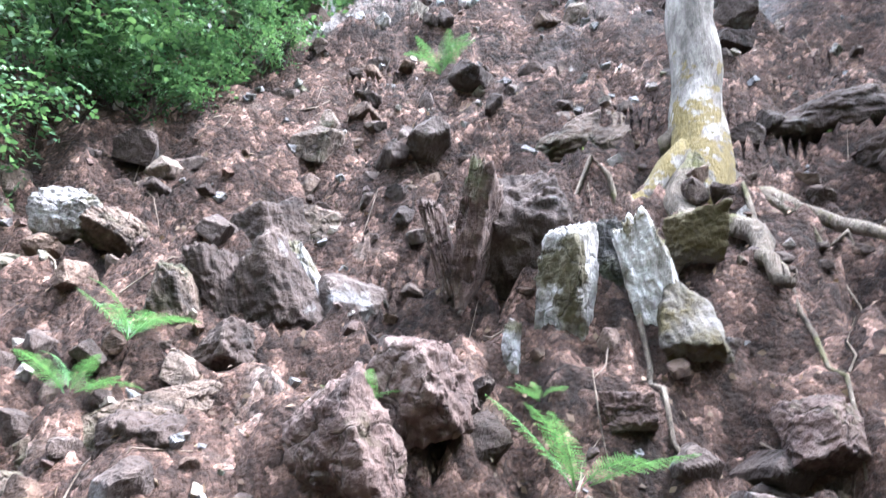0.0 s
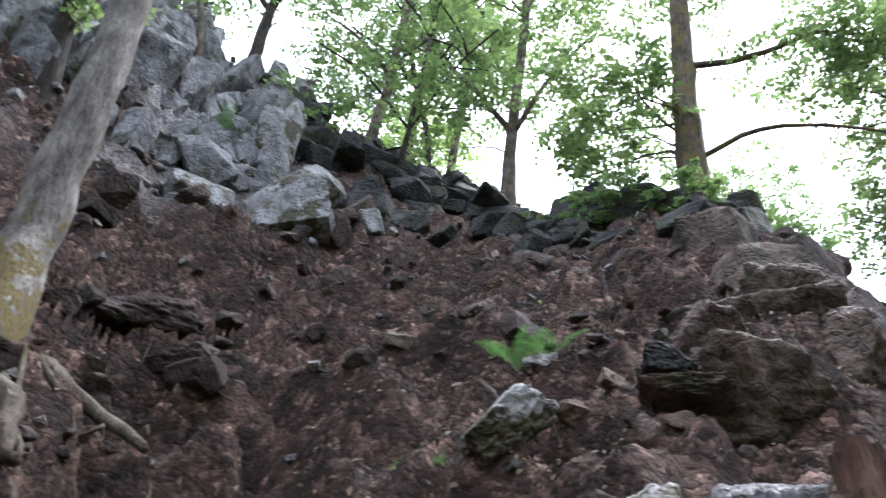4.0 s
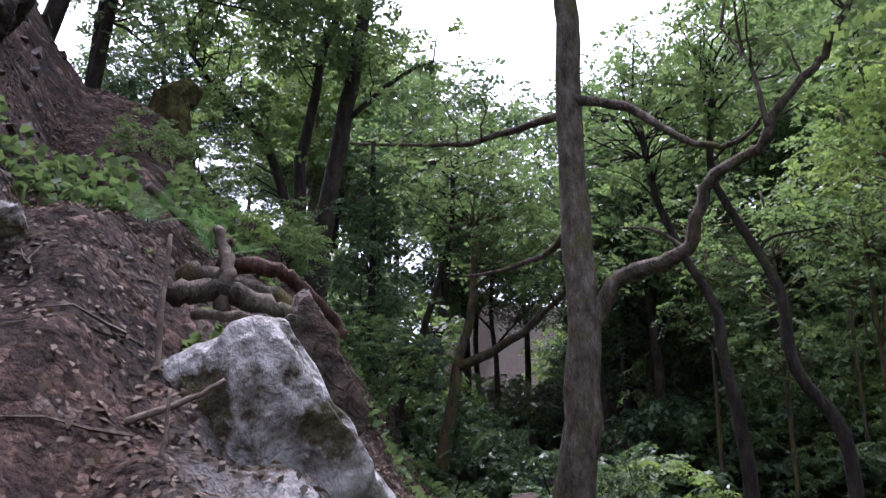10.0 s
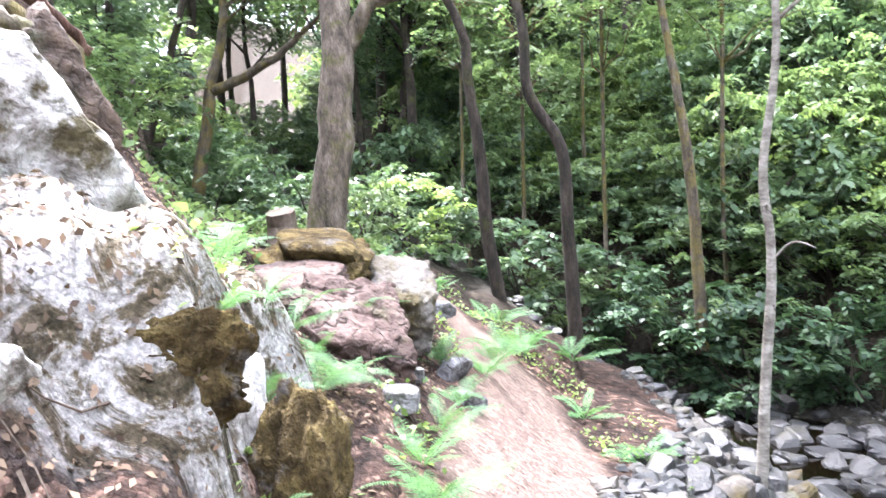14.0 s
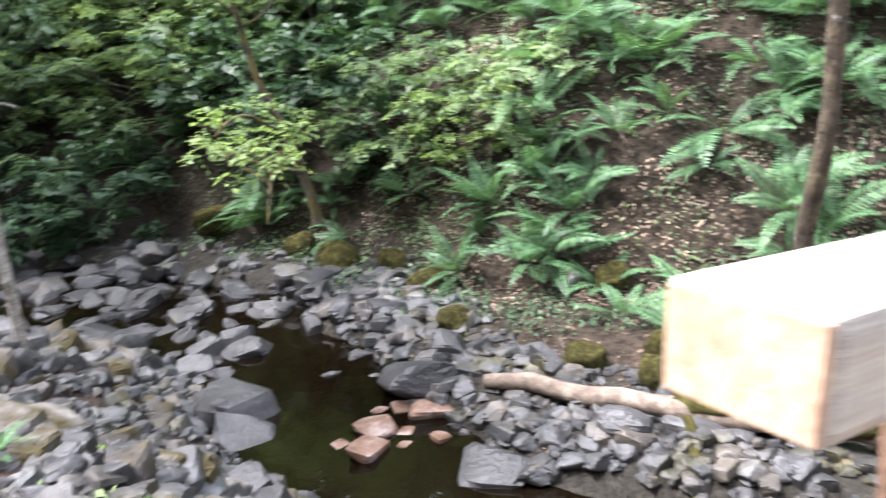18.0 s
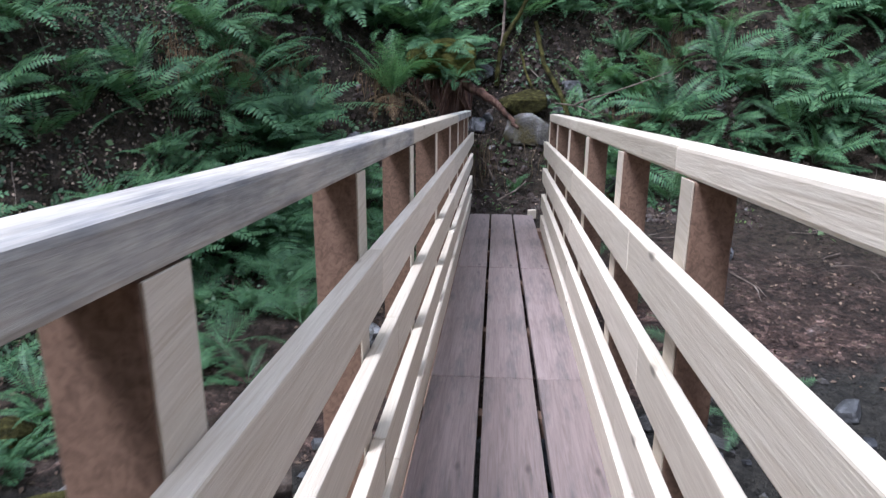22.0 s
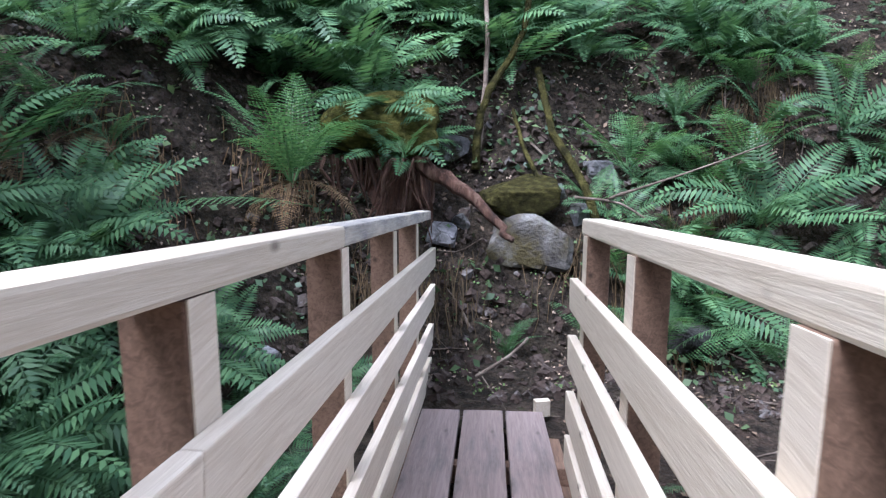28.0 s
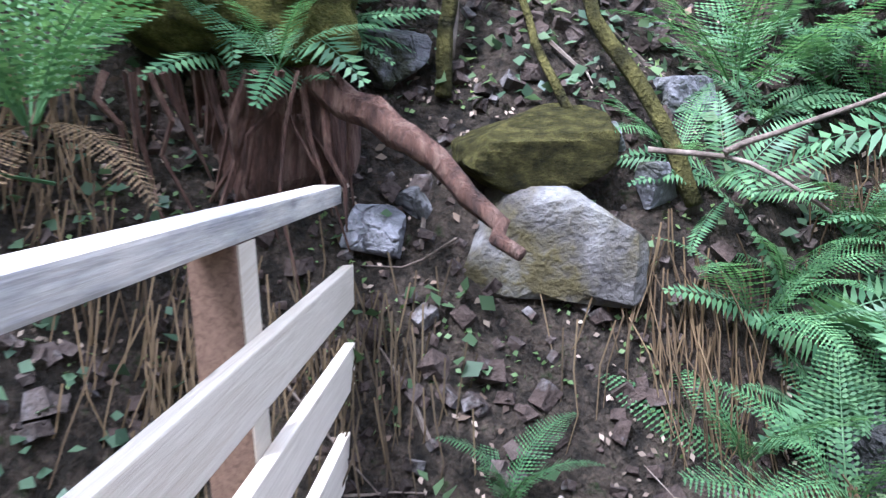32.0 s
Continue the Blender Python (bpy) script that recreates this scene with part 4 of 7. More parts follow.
def knoll_rocks():
    """Boulders round the rotten stump."""
    rows = (("large grey block with moss down its side", ROCK, -0.85, -4.46, 2.42, 0.5, 0.42, 0.74, (-6, -2, 8), 0), ("pale weathered boulder below the stump", PALE_ROCK, -0.32, -4.48, 2.22, 0.62, 0.5, 0.74, (-8, 18, 24), 3), ("pale weathered boulder below the stump", PALE_ROCK, -0.62, -4.34, 2.12, 0.3, 0.3, 0.5, (0, 10, 60), 4),
            ("flat rock with a pale rim over a shadow", DARK_ROCK, -0.64, -5.16, 3.56, 0.28, 0.3, 0.2, (10, 0, 10), 2), ("flat rock with a pale rim over a shadow", EARTH_ROCK, -0.72, -5.08, 3.33, 0.46, 0.36, 0.12, (8, 0, -10), 1),
            ("rust-brown rock face of the knoll", EARTH_ROCK, -1.2, -5.32, 3.42, 0.95, 0.5, 0.75, (-32, 4, 8), 3), ("rust-brown rock face of the knoll", EARTH_ROCK, -1.38, -5.95, 4.2, 1.15, 0.6, 1.0, (-36, 6, -6), 4), ("rust-brown rock face of the knoll", RED_ROCK, -0.9, -5.48, 3.8, 0.42, 0.36, 0.75, (-24, 0, 14), 2),
            ("rust-brown rock face of the knoll", EARTH_ROCK, -1.72, -5.62, 3.82, 0.6, 0.5, 0.75, (-30, 16, 24), 4), ("rust-brown rock face of the knoll", EARTH_ROCK, -1.85, -6.15, 4.5, 0.8, 0.6, 0.9, (-30, 18, 20), 5), ("rust-brown rock face of the knoll", SOIL_ROCK, -2.15, -6.2, 4.15, 0.8, 0.6, 0.7, (-25, 24, 30), 5), ("rust-brown rock face of the knoll", SOIL_ROCK, -2.4, -6.5, 3.9, 0.9, 0.7, 0.6, (-25, 28, 30), 5),
            ("angular rock with a white top and mossy side", PALE_ROCK, 0.2, -5.02, 3.14, 0.3, 0.36, 0.5, (-12, -38, 30), 1), ("small pale stone on the soil", PALE_ROCK, -0.01, -5.85, 3.99, 0.24, 0.2, 0.12, (0, 0, 10), 2), ("pale stone at the foot of the slope", PALE_ROCK, 0.18, -4.46, 2.24, 0.28, 0.24, 0.22, (0, 0, 40), 3),
            ("white quartz rock among dead leaves", CRAG_ROCK, -1.78, -4.62, 2.5, 0.3, 0.26, 0.36, (20, 24, 30), 2), ("white quartz rock among dead leaves", CRAG_ROCK, -2.08, -4.68, 2.44, 0.16, 0.2, 0.28, (14, 10, 60), 2), ("white quartz rock among dead leaves", CRAG_ROCK, -1.7, -4.42, 2.25, 0.2, 0.16, 0.22, (0, 10, 60), 2))
    for n, (label, mat, x, y, z, sx, sy, sz, turn, cuts) in enumerate(rows):
        hero(label, mat, x, y, z, sx, sy, sz, turn, 80 + n, cuts + 4, 0.13, 4.0 if n % 3 == 0 else 0.0, 0.2, 4)
    for n, (x, y, s, h) in enumerate(((-1.7, -6.5, 0.9, 0.9), (-2.0, -6.0, 0.6, 0.6), (-1.6, -7.3, 1.1, 0.9), (-2.2, -7.4, 0.9, 0.8), (-2.6, -6.8, 0.7, 0.6))):
        rock("brown lichened boulder of the knoll", EARTH_ROCK if n % 2 == 0 else SOIL_ROCK, x, y, s, s * 0.8, h, (10, 5, 40 * n), 0.35, n + 2)


def crag():
    """The pale crag beside the path, and the boulders beyond it."""
    pale = "pale fractured rock face of the crag beside the path"
    hero(pale, CRAG_ROCK, -2.42, -3.52, 0.46, 1.6, 1.3, 2.0, (-14, 7, -14), 201, 9, 0.09, 0.0, 0.2, 5)
    hero(pale, CRAG_ROCK, -2.82, -4.05, 1.4, 1.35, 0.95, 1.5, (-22, 26, -38), 202, 9, 0.09, 0.0, 0.2, 5)
    hero(pale, CRAG_ROCK, -1.8, -3.6, 0.65, 0.9, 0.8, 1.4, (-28, 6, 12), 203, 9, 0.09, 0.0, 0.2, 5)
    hero("grey shoulder of the crag under the roots", EARTH_ROCK, -3.0, -4.15, 1.8, 0.6, 0.6, 0.9, (-12, 24, -30), 204, 7, 0.08, 0.0, 0.2, 4)
    hero("brown mossy foot of the crag", MOSS_BROWN, -2.84, -2.88, 0.3, 0.6, 0.45, 1.0, (-8, 4, 22), 207, 10, 0.2, 0.0, 0.1, 5, "moss_bank")
    hero("cushion of brown moss in a hollow of the crag", MOSS_BROWN, -2.3, -3.04, 0.93, 0.6, 0.17, 0.5, (-24, 14, -50), 206, 9, 0.3, 0.0, 0.1, 4, "moss_cushion")
    hero("dark undercut boulder beside the path", RED_ROCK, -4.62, -3.52, 0.73, 1.0, 0.8, 0.62, (-30, 20, 24), 210, 4, 0.1, 3.0, 0.2, 5)
    hero("pale boulder with a mossy back beside the path", MOSSY_STONE, -5.62, -3.56, 0.7, 0.75, 0.55, 0.6, (-14, 24, 20), 211, 8, 0.1, 0.0, 0.2, 5)
    hero("split ledge of the boulder pile", RED_ROCK, -4.74, -3.88, 1.0, 1.1, 0.7, 0.2, (-12, 12, 20), 212, 6, 0.1, 0.0, 0.2, 5)
    hero("moss-covered top of the boulder pile", MOSS_BROWN, -5.3, -4.2, 0.95, 1.4, 1.0, 0.7, (-6, 8, 25), 214, 9, 0.12, 3.0, 0.2, 5)
    hero("cap of brown moss on the boulder pile", MOSS_BROWN, -5.4, -4.05, 1.18, 0.8, 0.6, 0.26, (-8, 10, 25), 213, 12, 0.16, 0.0, 0.1, 3, "moss_cushion")
    for n, (x, y, s) in enumerate(((-5.6, -3.2, 0.3), (-6.9, -3.75, 0.34), (-4.1, -3.0, 0.25), (-5.1, -2.95, 0.22), (-4.6, -3.1, 0.16))):
        rock("small stone at the foot of the boulders", ROCK, x, y, s, s * 0.8, s * 0.6, (0, 0, 50 * n), 0.3, n)


def stream_stones():
    """Grey stones of the stream bed, each its own, the small gravel joined."""
    rnd = random.Random(21)
    shapes = [rock_mesh("stone", STONE, 400 + n, 6 + n % 4, 1, 0.05, 0.2) for n in range(9)]
    mossed = [rock_mesh("stone", MOSSY_STONE, 400 + n, 6 + n % 4, 1, 0.05, 0.2) for n in range(9)]
    put = []

    def stone(x, y, s, flat, lift, label="grey rounded stone in the stream bed"):
        mossy = y < -0.2 and rnd.random() < 0.5 and x > -9
        ob = new("stone", (mossed if mossy else shapes)[len(put) % 9])
        sz = s * flat
        ob.matrix_basis = pose(x, y, max(ground_at(x, y), WATER - 0.12) + sz * lift, rnd.uniform(-15, 15), rnd.uniform(-15, 15), rnd.uniform(0, 360)) @ Matrix.Diagonal((s, s * rnd.uniform(0.6, 0.95), sz, 1))
        put.append(tagged(ob, label, "stone", "stones of the stream"))

    def beside_stream(off_low, off_high):
        x = rnd.uniform(-13.5, 2.5) if rnd.random() < 0.35 else rnd.uniform(-9, -2.5)
        k = next(i for i in range(len(STREAM) - 1) if STREAM[i + 1][0] > x)
        (ax, ay), (bx, by) = STREAM[k], STREAM[k + 1]
        return x, ay + (by - ay) * (x - ax) / (bx - ax) + rnd.uniform(off_low, off_high)
    for _ in range(110):
        x, y = beside_stream(-2.5, -0.6)
        stone(x, y, rnd.uniform(0.16, 0.42) ** 1.0, rnd.uniform(0.5, 0.75), 0.2)
    for _ in range(50):
        x, y = beside_stream(0.3, 1.6)
        stone(x, y, rnd.uniform(0.16, 0.4), rnd.uniform(0.5, 0.75), 0.2)
    for _ in range(14):
        x, y = beside_stream(-0.5, 0.6)
        stone(x, y, rnd.uniform(0.12, 0.3), rnd.uniform(0.4, 0.6), 0.1, "wet stone standing in the stream")
    for x, y, s in ((-6.5, 0.2, 0.85), (-6.0, 0.15, 0.6), (-4.2, 1.3, 0.55), (-5.6, 1.5, 0.7), (-4.7, -0.3, 0.42), (-4.3, -0.7, 0.38), (-7.6, 0.7, 0.7), (-8.6, -0.3, 0.7), (-5.2, -1.4, 0.35), (-4.6, -1.75, 0.3)):
        stone(x, y, s, 0.55, 0.25, "large pale grey boulder in the stream bed")
    for _ in range(110):
        x = rnd.uniform(-13.5, -7.6)
        y = float(np.interp(x, [p[0] for p in STREAM], [p[1] for p in STREAM])) + rnd.uniform(-0.9, 1.1)
        if math.hypot(x + 7.3, y - 1.3) > 0.65:
            stone(x, y, rnd.uniform(0.25, 0.55), rnd.uniform(0.5, 0.75), 0.28, "wet stone standing in the stream")
    rusty = [rock_mesh("stone", RUST_STONE, 480 + n, 6 + n % 4, 1, 0.05, 0.2) for n in range(3)]
    for n, (x, y, s) in enumerate(((-5.33, 0.96, 0.42), (-5.24, 1.44, 0.4), (-5.05, 0.75, 0.34), (-5.56, 1.14, 0.2), (-5.12, 1.14, 0.2), (-5.44, 1.3, 0.24), (-4.96, 1.02, 0.18), (-5.34, 0.66, 0.2), (-4.86, 1.28, 0.22))):
        ob = new("stone", rusty[n % 3])
        ob.matrix_basis = pose(x, y, WATER + (0.01 if n < 3 else -0.025), 8, 6 * (n % 3) - 6, 40 * n + 9 * n * n) @ Matrix.Diagonal((s, s * 0.7, s * 0.5, 1))
        tagged(ob, "white and rusty orange stone in the pool", "stone", "stones of the stream")
    rows = []
    for n in range(1500):
        x, y = beside_stream(-2.9, -0.65) if n % 3 else beside_stream(0.55, 1.7)
        s = rnd.uniform(0.09, 0.28)
        me = shapes[n % 9]
        m = pose(x, y, max(ground_at(x, y), WATER - 0.1) + s * 0.1, rnd.uniform(-20, 20), rnd.uniform(-20, 20), rnd.uniform(0, 360)) @ Matrix.Diagonal((s, s * 0.8, s * 0.6, 1))
        rows.append(([m @ v.co for v in me.vertices], [tuple(p.vertices) for p in me.polygons]))
    v, f = joined(rows)
    tagged(new("cobbles", mesh_of("cobbles", v, f, STONE)), "grey cobbles between the larger stones of the stream", "cobbles", kind="stuff")
    rows = []
    for _ in range(3000):
        x, y = beside_stream(-2.9, -0.6) if rnd.random() < 0.65 else beside_stream(0.5, 1.9)
        s = rnd.uniform(0.02, 0.08)
        c = Vector((x, y, max(ground_at(x, y), WATER - 0.15) + s * 0.25))
        o = [Vector((1, 0, 0)), Vector((0, 1, 0)), Vector((-1, 0, 0)), Vector((0, -1, 0))]
        a = rnd.uniform(0, 6)
        spin = Matrix.Rotation(a, 3, "Z")
        ring = [c + spin @ v * s * rnd.uniform(0.7, 1.2) for v in o]
        top = [c + spin @ v * s * rnd.uniform(0.35, 0.6) + Vector((0, 0, s * rnd.uniform(0.4, 0.6))) for v in o]
        rows.append((ring + top, [(0, 1, 5, 4), (1, 2, 6, 5), (2, 3, 7, 6), (3, 0, 4, 7), (4, 5, 6, 7)]))
    v, f = joined(rows)
    tagged(new("gravel", mesh_of("gravel", v, f, STONE)), "grey gravel and pebbles of the stream bed", "gravel", kind="stuff")


def far_rocks():
    rock("grey lichened rock with a mossy top in the bank", MOSSY_STONE, 0.26, 9.92, 0.72, 0.62, 0.48, (-12, 4, 10), 0.0, 3, z=-0.8)
    rock("mossy rock shelf above the bridge end", MOSS, 0.22, 10.02, 0.62, 0.46, 0.34, (10, 0, 10), 0.0, 6, z=-0.42)
    for n, (x, y, s) in enumerate(((-0.35, 9.85, 0.26), (0.72, 10.0, 0.22), (0.55, 10.12, 0.18), (-0.2, 9.95, 0.16), (1.35, 9.5, 0.28), (-1.75, 8.75, 0.4), (-1.35, 8.6, 0.2))):
        rock("grey stone half buried in the earth bank", ROCK, x, y, s, s * 0.7, s * 0.8, (-15, 8, 47 * n), 0.35, n)
    for n, (x, y, s) in enumerate(((-4.76, 2.66, 0.42), (-4.0, 2.8, 0.45), (-5.55, 3.85, 0.45), (-8.83, 2.42, 0.75), (-8.2, 2.85, 0.5), (-11.5, 1.85, 0.7), (-6.2, 2.35, 0.4), (-4.35, 3.2, 0.35), (-3.5, 3.4, 0.4), (-7.3, 2.75, 0.45), (-9.7, 2.35, 0.6), (-3.2, 3.9, 0.35))):
        hump("moss-covered hump at the foot of the bank", MOSS, x, y, s, s * 0.8, s * 0.8, (0, 5, 50 * n), 0.4, n % 9)
    rock("pale stone lying below the bridge", PALE_ROCK, -1.1, 5.42, 0.24, 0.2, 0.18, (10, 0, 30), 0.2, 2)
    for x, y, s in ((1.45, 9.35, 0.5), (0.9, 10.4, 0.28), (-0.35, 10.3, 0.34), (2.2, 7.6, 0.34), (3.5, 9.3, 0.5), (-1.6, 8.4, 0.3), (-2.05, 8.1, 0.32), (-3.3, 6.6, 0.4)):
        rock("mossy grey stone in the earth bank", DARK_ROCK if s > 0.45 else ROCK, x, y, s, s * 0.8, s * 0.75, (0, 10, 60 * s), 0.35, int(s * 20) % 9)
    rock("smooth white stone on the bank", PALE_ROCK, -6.7, 4.25, 0.28, 0.2, 0.1, (20, 0, 0), 0.2, 2)
    rock("white stone lying on the bank", PALE_ROCK, -5.9, 3.6, 0.18, 0.16, 0.16, (0, 0, 0), 0.2, 3)


def strata():
    """Tilted beds that break through the soil all over the slip."""
    rnd = random.Random(17)
    for n in range(170):
        az, r = rnd.uniform(158, 274), rnd.uniform(2.3, 8.5)
        x, y = HUB[0] - math.sin(math.radians(az)) * r, HUB[1] + math.cos(math.radians(az)) * r
        s = rnd.uniform(0.14, 0.42) * (0.7 + 0.08 * r)
        if x < 0.1 and y > -6.4:
            continue
        mat = rnd.choice((SOIL_ROCK, SOIL_ROCK, SOIL_ROCK, RED_ROCK, SOIL_ROCK, EARTH_ROCK))
        rock("broken bed of rock sticking out of the slip", mat, x, y, s * 0.8, s * 1.2, s * rnd.uniform(0.55, 1.0), (rnd.uniform(-20, 5), rnd.uniform(-30, -5), rnd.uniform(20, 70)), 0.68, n % 11, "rocks of the slip", None, "broken_bed")


slope_rocks()
strata()
cliff_blocks()
scree()
ridge_rocks()
knoll_rocks()
crag()
stream_stones()
far_rocks()


# ---- leaves, trees and bushes ----
def leaf_quads(centers, normals, size, rng, slim=0.55, way=None):
    """Pointed leaves as folded rhombs: arrays of vertices and quads."""
    n = len(centers)
    a = rng.normal(size=(n, 3)) if way is None else way + 0.0
    a -= normals * (a * normals).sum(1, keepdims=True)
    a /= np.linalg.norm(a, axis=1, keepdims=True) + 1e-9
    b = np.cross(normals, a)
    s = size * rng.uniform(0.65, 1.3, (n, 1))
    base, tip = centers - a * s * 0.5, centers + a * s * 0.5 - normals * s * 0.12
    mid = centers + normals * s * 0.05
    return np.stack([base, mid + b * s * slim * 0.5, tip, mid - b * s * slim * 0.5], 1).reshape(-1, 3)


def leaf_mesh(name, v, material):
    me = bpy.data.meshes.new(name)
    n = len(v) // 4
    me.vertices.add(len(v))
    me.vertices.foreach_set("co", np.ascontiguousarray(v, dtype=np.float32).ravel())
    me.loops.add(4 * n)
    me.loops.foreach_set("vertex_index", np.arange(4 * n, dtype=np.int32))
    me.polygons.add(n)
    me.polygons.foreach_set("loop_start", np.arange(0, 4 * n, 4, dtype=np.int32))
    me.update(calc_edges=True)
    me.materials.append(material)
    return me


def sprays(tips, per, spread, size, rng, flat=0.45, up=0.9):
    """Leaves set left and right along short shoots that fan out from the twig tips."""
    tips = np.asarray(tips, float)
    on, shoots = 7, max(2, round(per / 7))
    n = len(tips) * shoots
    start = np.repeat(tips, shoots, 0) + rng.normal(size=(n, 3)) * spread * 0.45 * np.array([1, 1, flat])
    run = rng.normal(size=(n, 3)) * np.array([1, 1, 0.5 * flat]) - np.array([0, 0, 0.15])
    run /= np.linalg.norm(run, axis=1, keepdims=True)
    tilt = rng.normal(size=(n, 3)) * 0.3 + np.array([0, 0, up])
    tilt -= run * (tilt * run).sum(1, keepdims=True) * 0.8
    tilt /= np.linalg.norm(tilt, axis=1, keepdims=True)
    side = np.cross(tilt, run)
    long = spread * 1.25 * rng.uniform(0.6, 1.25, (n, 1))
    k = (np.tile(np.arange(on), n) + 0.6) / on
    hand = np.where(np.tile(np.arange(on), n) % 2, 1.0, -1.0)[:, None]
    again = lambda v: np.repeat(v, on, 0)
    sag = np.stack([0 * k, 0 * k, -0.25 * k * k], 1) * again(long)
    way = again(run) * 0.7 + again(side) * hand
    way /= np.linalg.norm(way, axis=1, keepdims=True)
    c = again(start) + again(run) * again(long) * k[:, None] + sag + way * size * 0.5
    nrm = again(tilt) + rng.normal(size=c.shape) * 0.28
    nrm /= np.linalg.norm(nrm, axis=1, keepdims=True)
    return leaf_quads(c, nrm, size * 1.1, rng, 0.6, way)


def crown_tips(blobs, rng):
    """Twig tips inside uneven blobs (centre, radii, count), thinner at the heart."""
    out = []
    for (cx, cy, cz), (rx, ry, rz), n in blobs:
        d = rng.normal(size=(n, 3))
        d /= np.linalg.norm(d, axis=1, keepdims=True)
        k = rng.uniform(0.25, 1.0, (n, 1)) ** 0.5 * rng.uniform(0.75, 1.15, (n, 1))
        out.append(np.array([cx, cy, cz]) + d * k * np.array([rx, ry, rz]))
    return np.concatenate(out)


def limb_points(pts, steps=4, wander=0.012, seed=0):
    """A smooth crooked run through the given points."""
    rnd = random.Random(seed)
    pts = [Vector(p) for p in pts]
    out = []
    for i in range(len(pts) - 1):
        p0, p1, p2, p3 = pts[max(i - 1, 0)], pts[i], pts[i + 1], pts[min(i + 2, len(pts) - 1)]
        for k in range(steps):
            t = k / steps
            q = 0.5 * (2 * p1 + (p2 - p0) * t + (2 * p0 - 5 * p1 + 4 * p2 - p3) * t * t + (3 * p1 - p0 - 3 * p2 + p3) * t ** 3)
            out.append(q + Vector([rnd.gauss(0, wander) for _ in range(3)]))
    return out + [pts[-1]]


def limb3(name, label, category, pts, r0, r1, seed, material, parent=None):
    q = limb_points(pts, 4, r0 * 0.2, seed)
    v, f = tube(q, tapered(r0, r1, len(q)), 7, 0.12, seed)
    me = mesh_of(name, v, f, material, False)
    return piece(name, me, parent, label) if parent else tagged(new(name, me), label, category)


CROWN = 1.7


def tree(label, trunk, r0, r1, limbs=(), blobs=(), bark=None, leaf=None, per=26, size=0.1, spread=0.28, seed=1, flare=1.5, twigs=0.3, root=True, sides=10):
    """A tree: tapered trunk, limbs, twigs that reach the sprays, and a crown of leaves."""
    rng, rnd = np.random.default_rng(seed), random.Random(seed)
    bark, leaf = bark or BARK, leaf or LEAF
    foot = Vector(trunk[0])
    holder = thing("tree", label, "tree", Matrix.Translation(foot))
    back = Matrix.Translation(-foot)
    if root:
        trunk = [Vector(trunk[0]) - Vector((0, 0, 0.35))] + list(trunk)
    run = limb_points(trunk, 4, r0 * 0.05, seed)
    n = len(run)
    radii = [(r0 + (r1 - r0) * i / (n - 1)) * (1 + (flare - 1) * math.exp(-5.0 * i / n * 2)) for i in range(n)]
    v, f = tube(run, radii, sides, 0.07, seed)
    piece("trunk", mesh_of("trunk", [back @ p for p in v], f, bark, False), holder)
    paths = [run[n // 3:]]
    for k, (pts, a, b) in enumerate(limbs):
        q = limb_points(pts, 4, a * 0.15, seed + k)
        v, f = tube(q, tapered(a, b, len(q)), 7, 0.08, seed + k)
        piece("limb", mesh_of("limb", [back @ p for p in v], f, bark, False), holder)
        paths.append(q)
    if not blobs:
        return holder
    tips = crown_tips([(c, r, int(n * CROWN)) for c, r, n in blobs], rng)
    spots = np.array([tuple(p) for path in paths for p in path])
    rows = []
    for t in tips[rng.random(len(tips)) < twigs / CROWN]:
        d = np.linalg.norm(spots - t, axis=1)
        start = spots[int(np.argmin(d + 0.6 * np.abs(spots[:, 2] - t[2] + 0.6)))]
        q = bent(start, t, 5, 0.05, rnd.random(), -0.04)
        rows.append(tube(q, tapered(min(0.035, 0.012 + 0.008 * float(d.min())), 0.005, 6), 4, 0, 0))
    if rows:
        v, f = joined(rows)
        piece("twig_work", mesh_of("twig_work", [back @ p for p in v], f, bark), holder, kind="stuff")
    v = sprays(tips, per, spread, size, rng) - np.array(foot)
    piece("crown", leaf_mesh("crown", v, leaf), holder)
    return holder


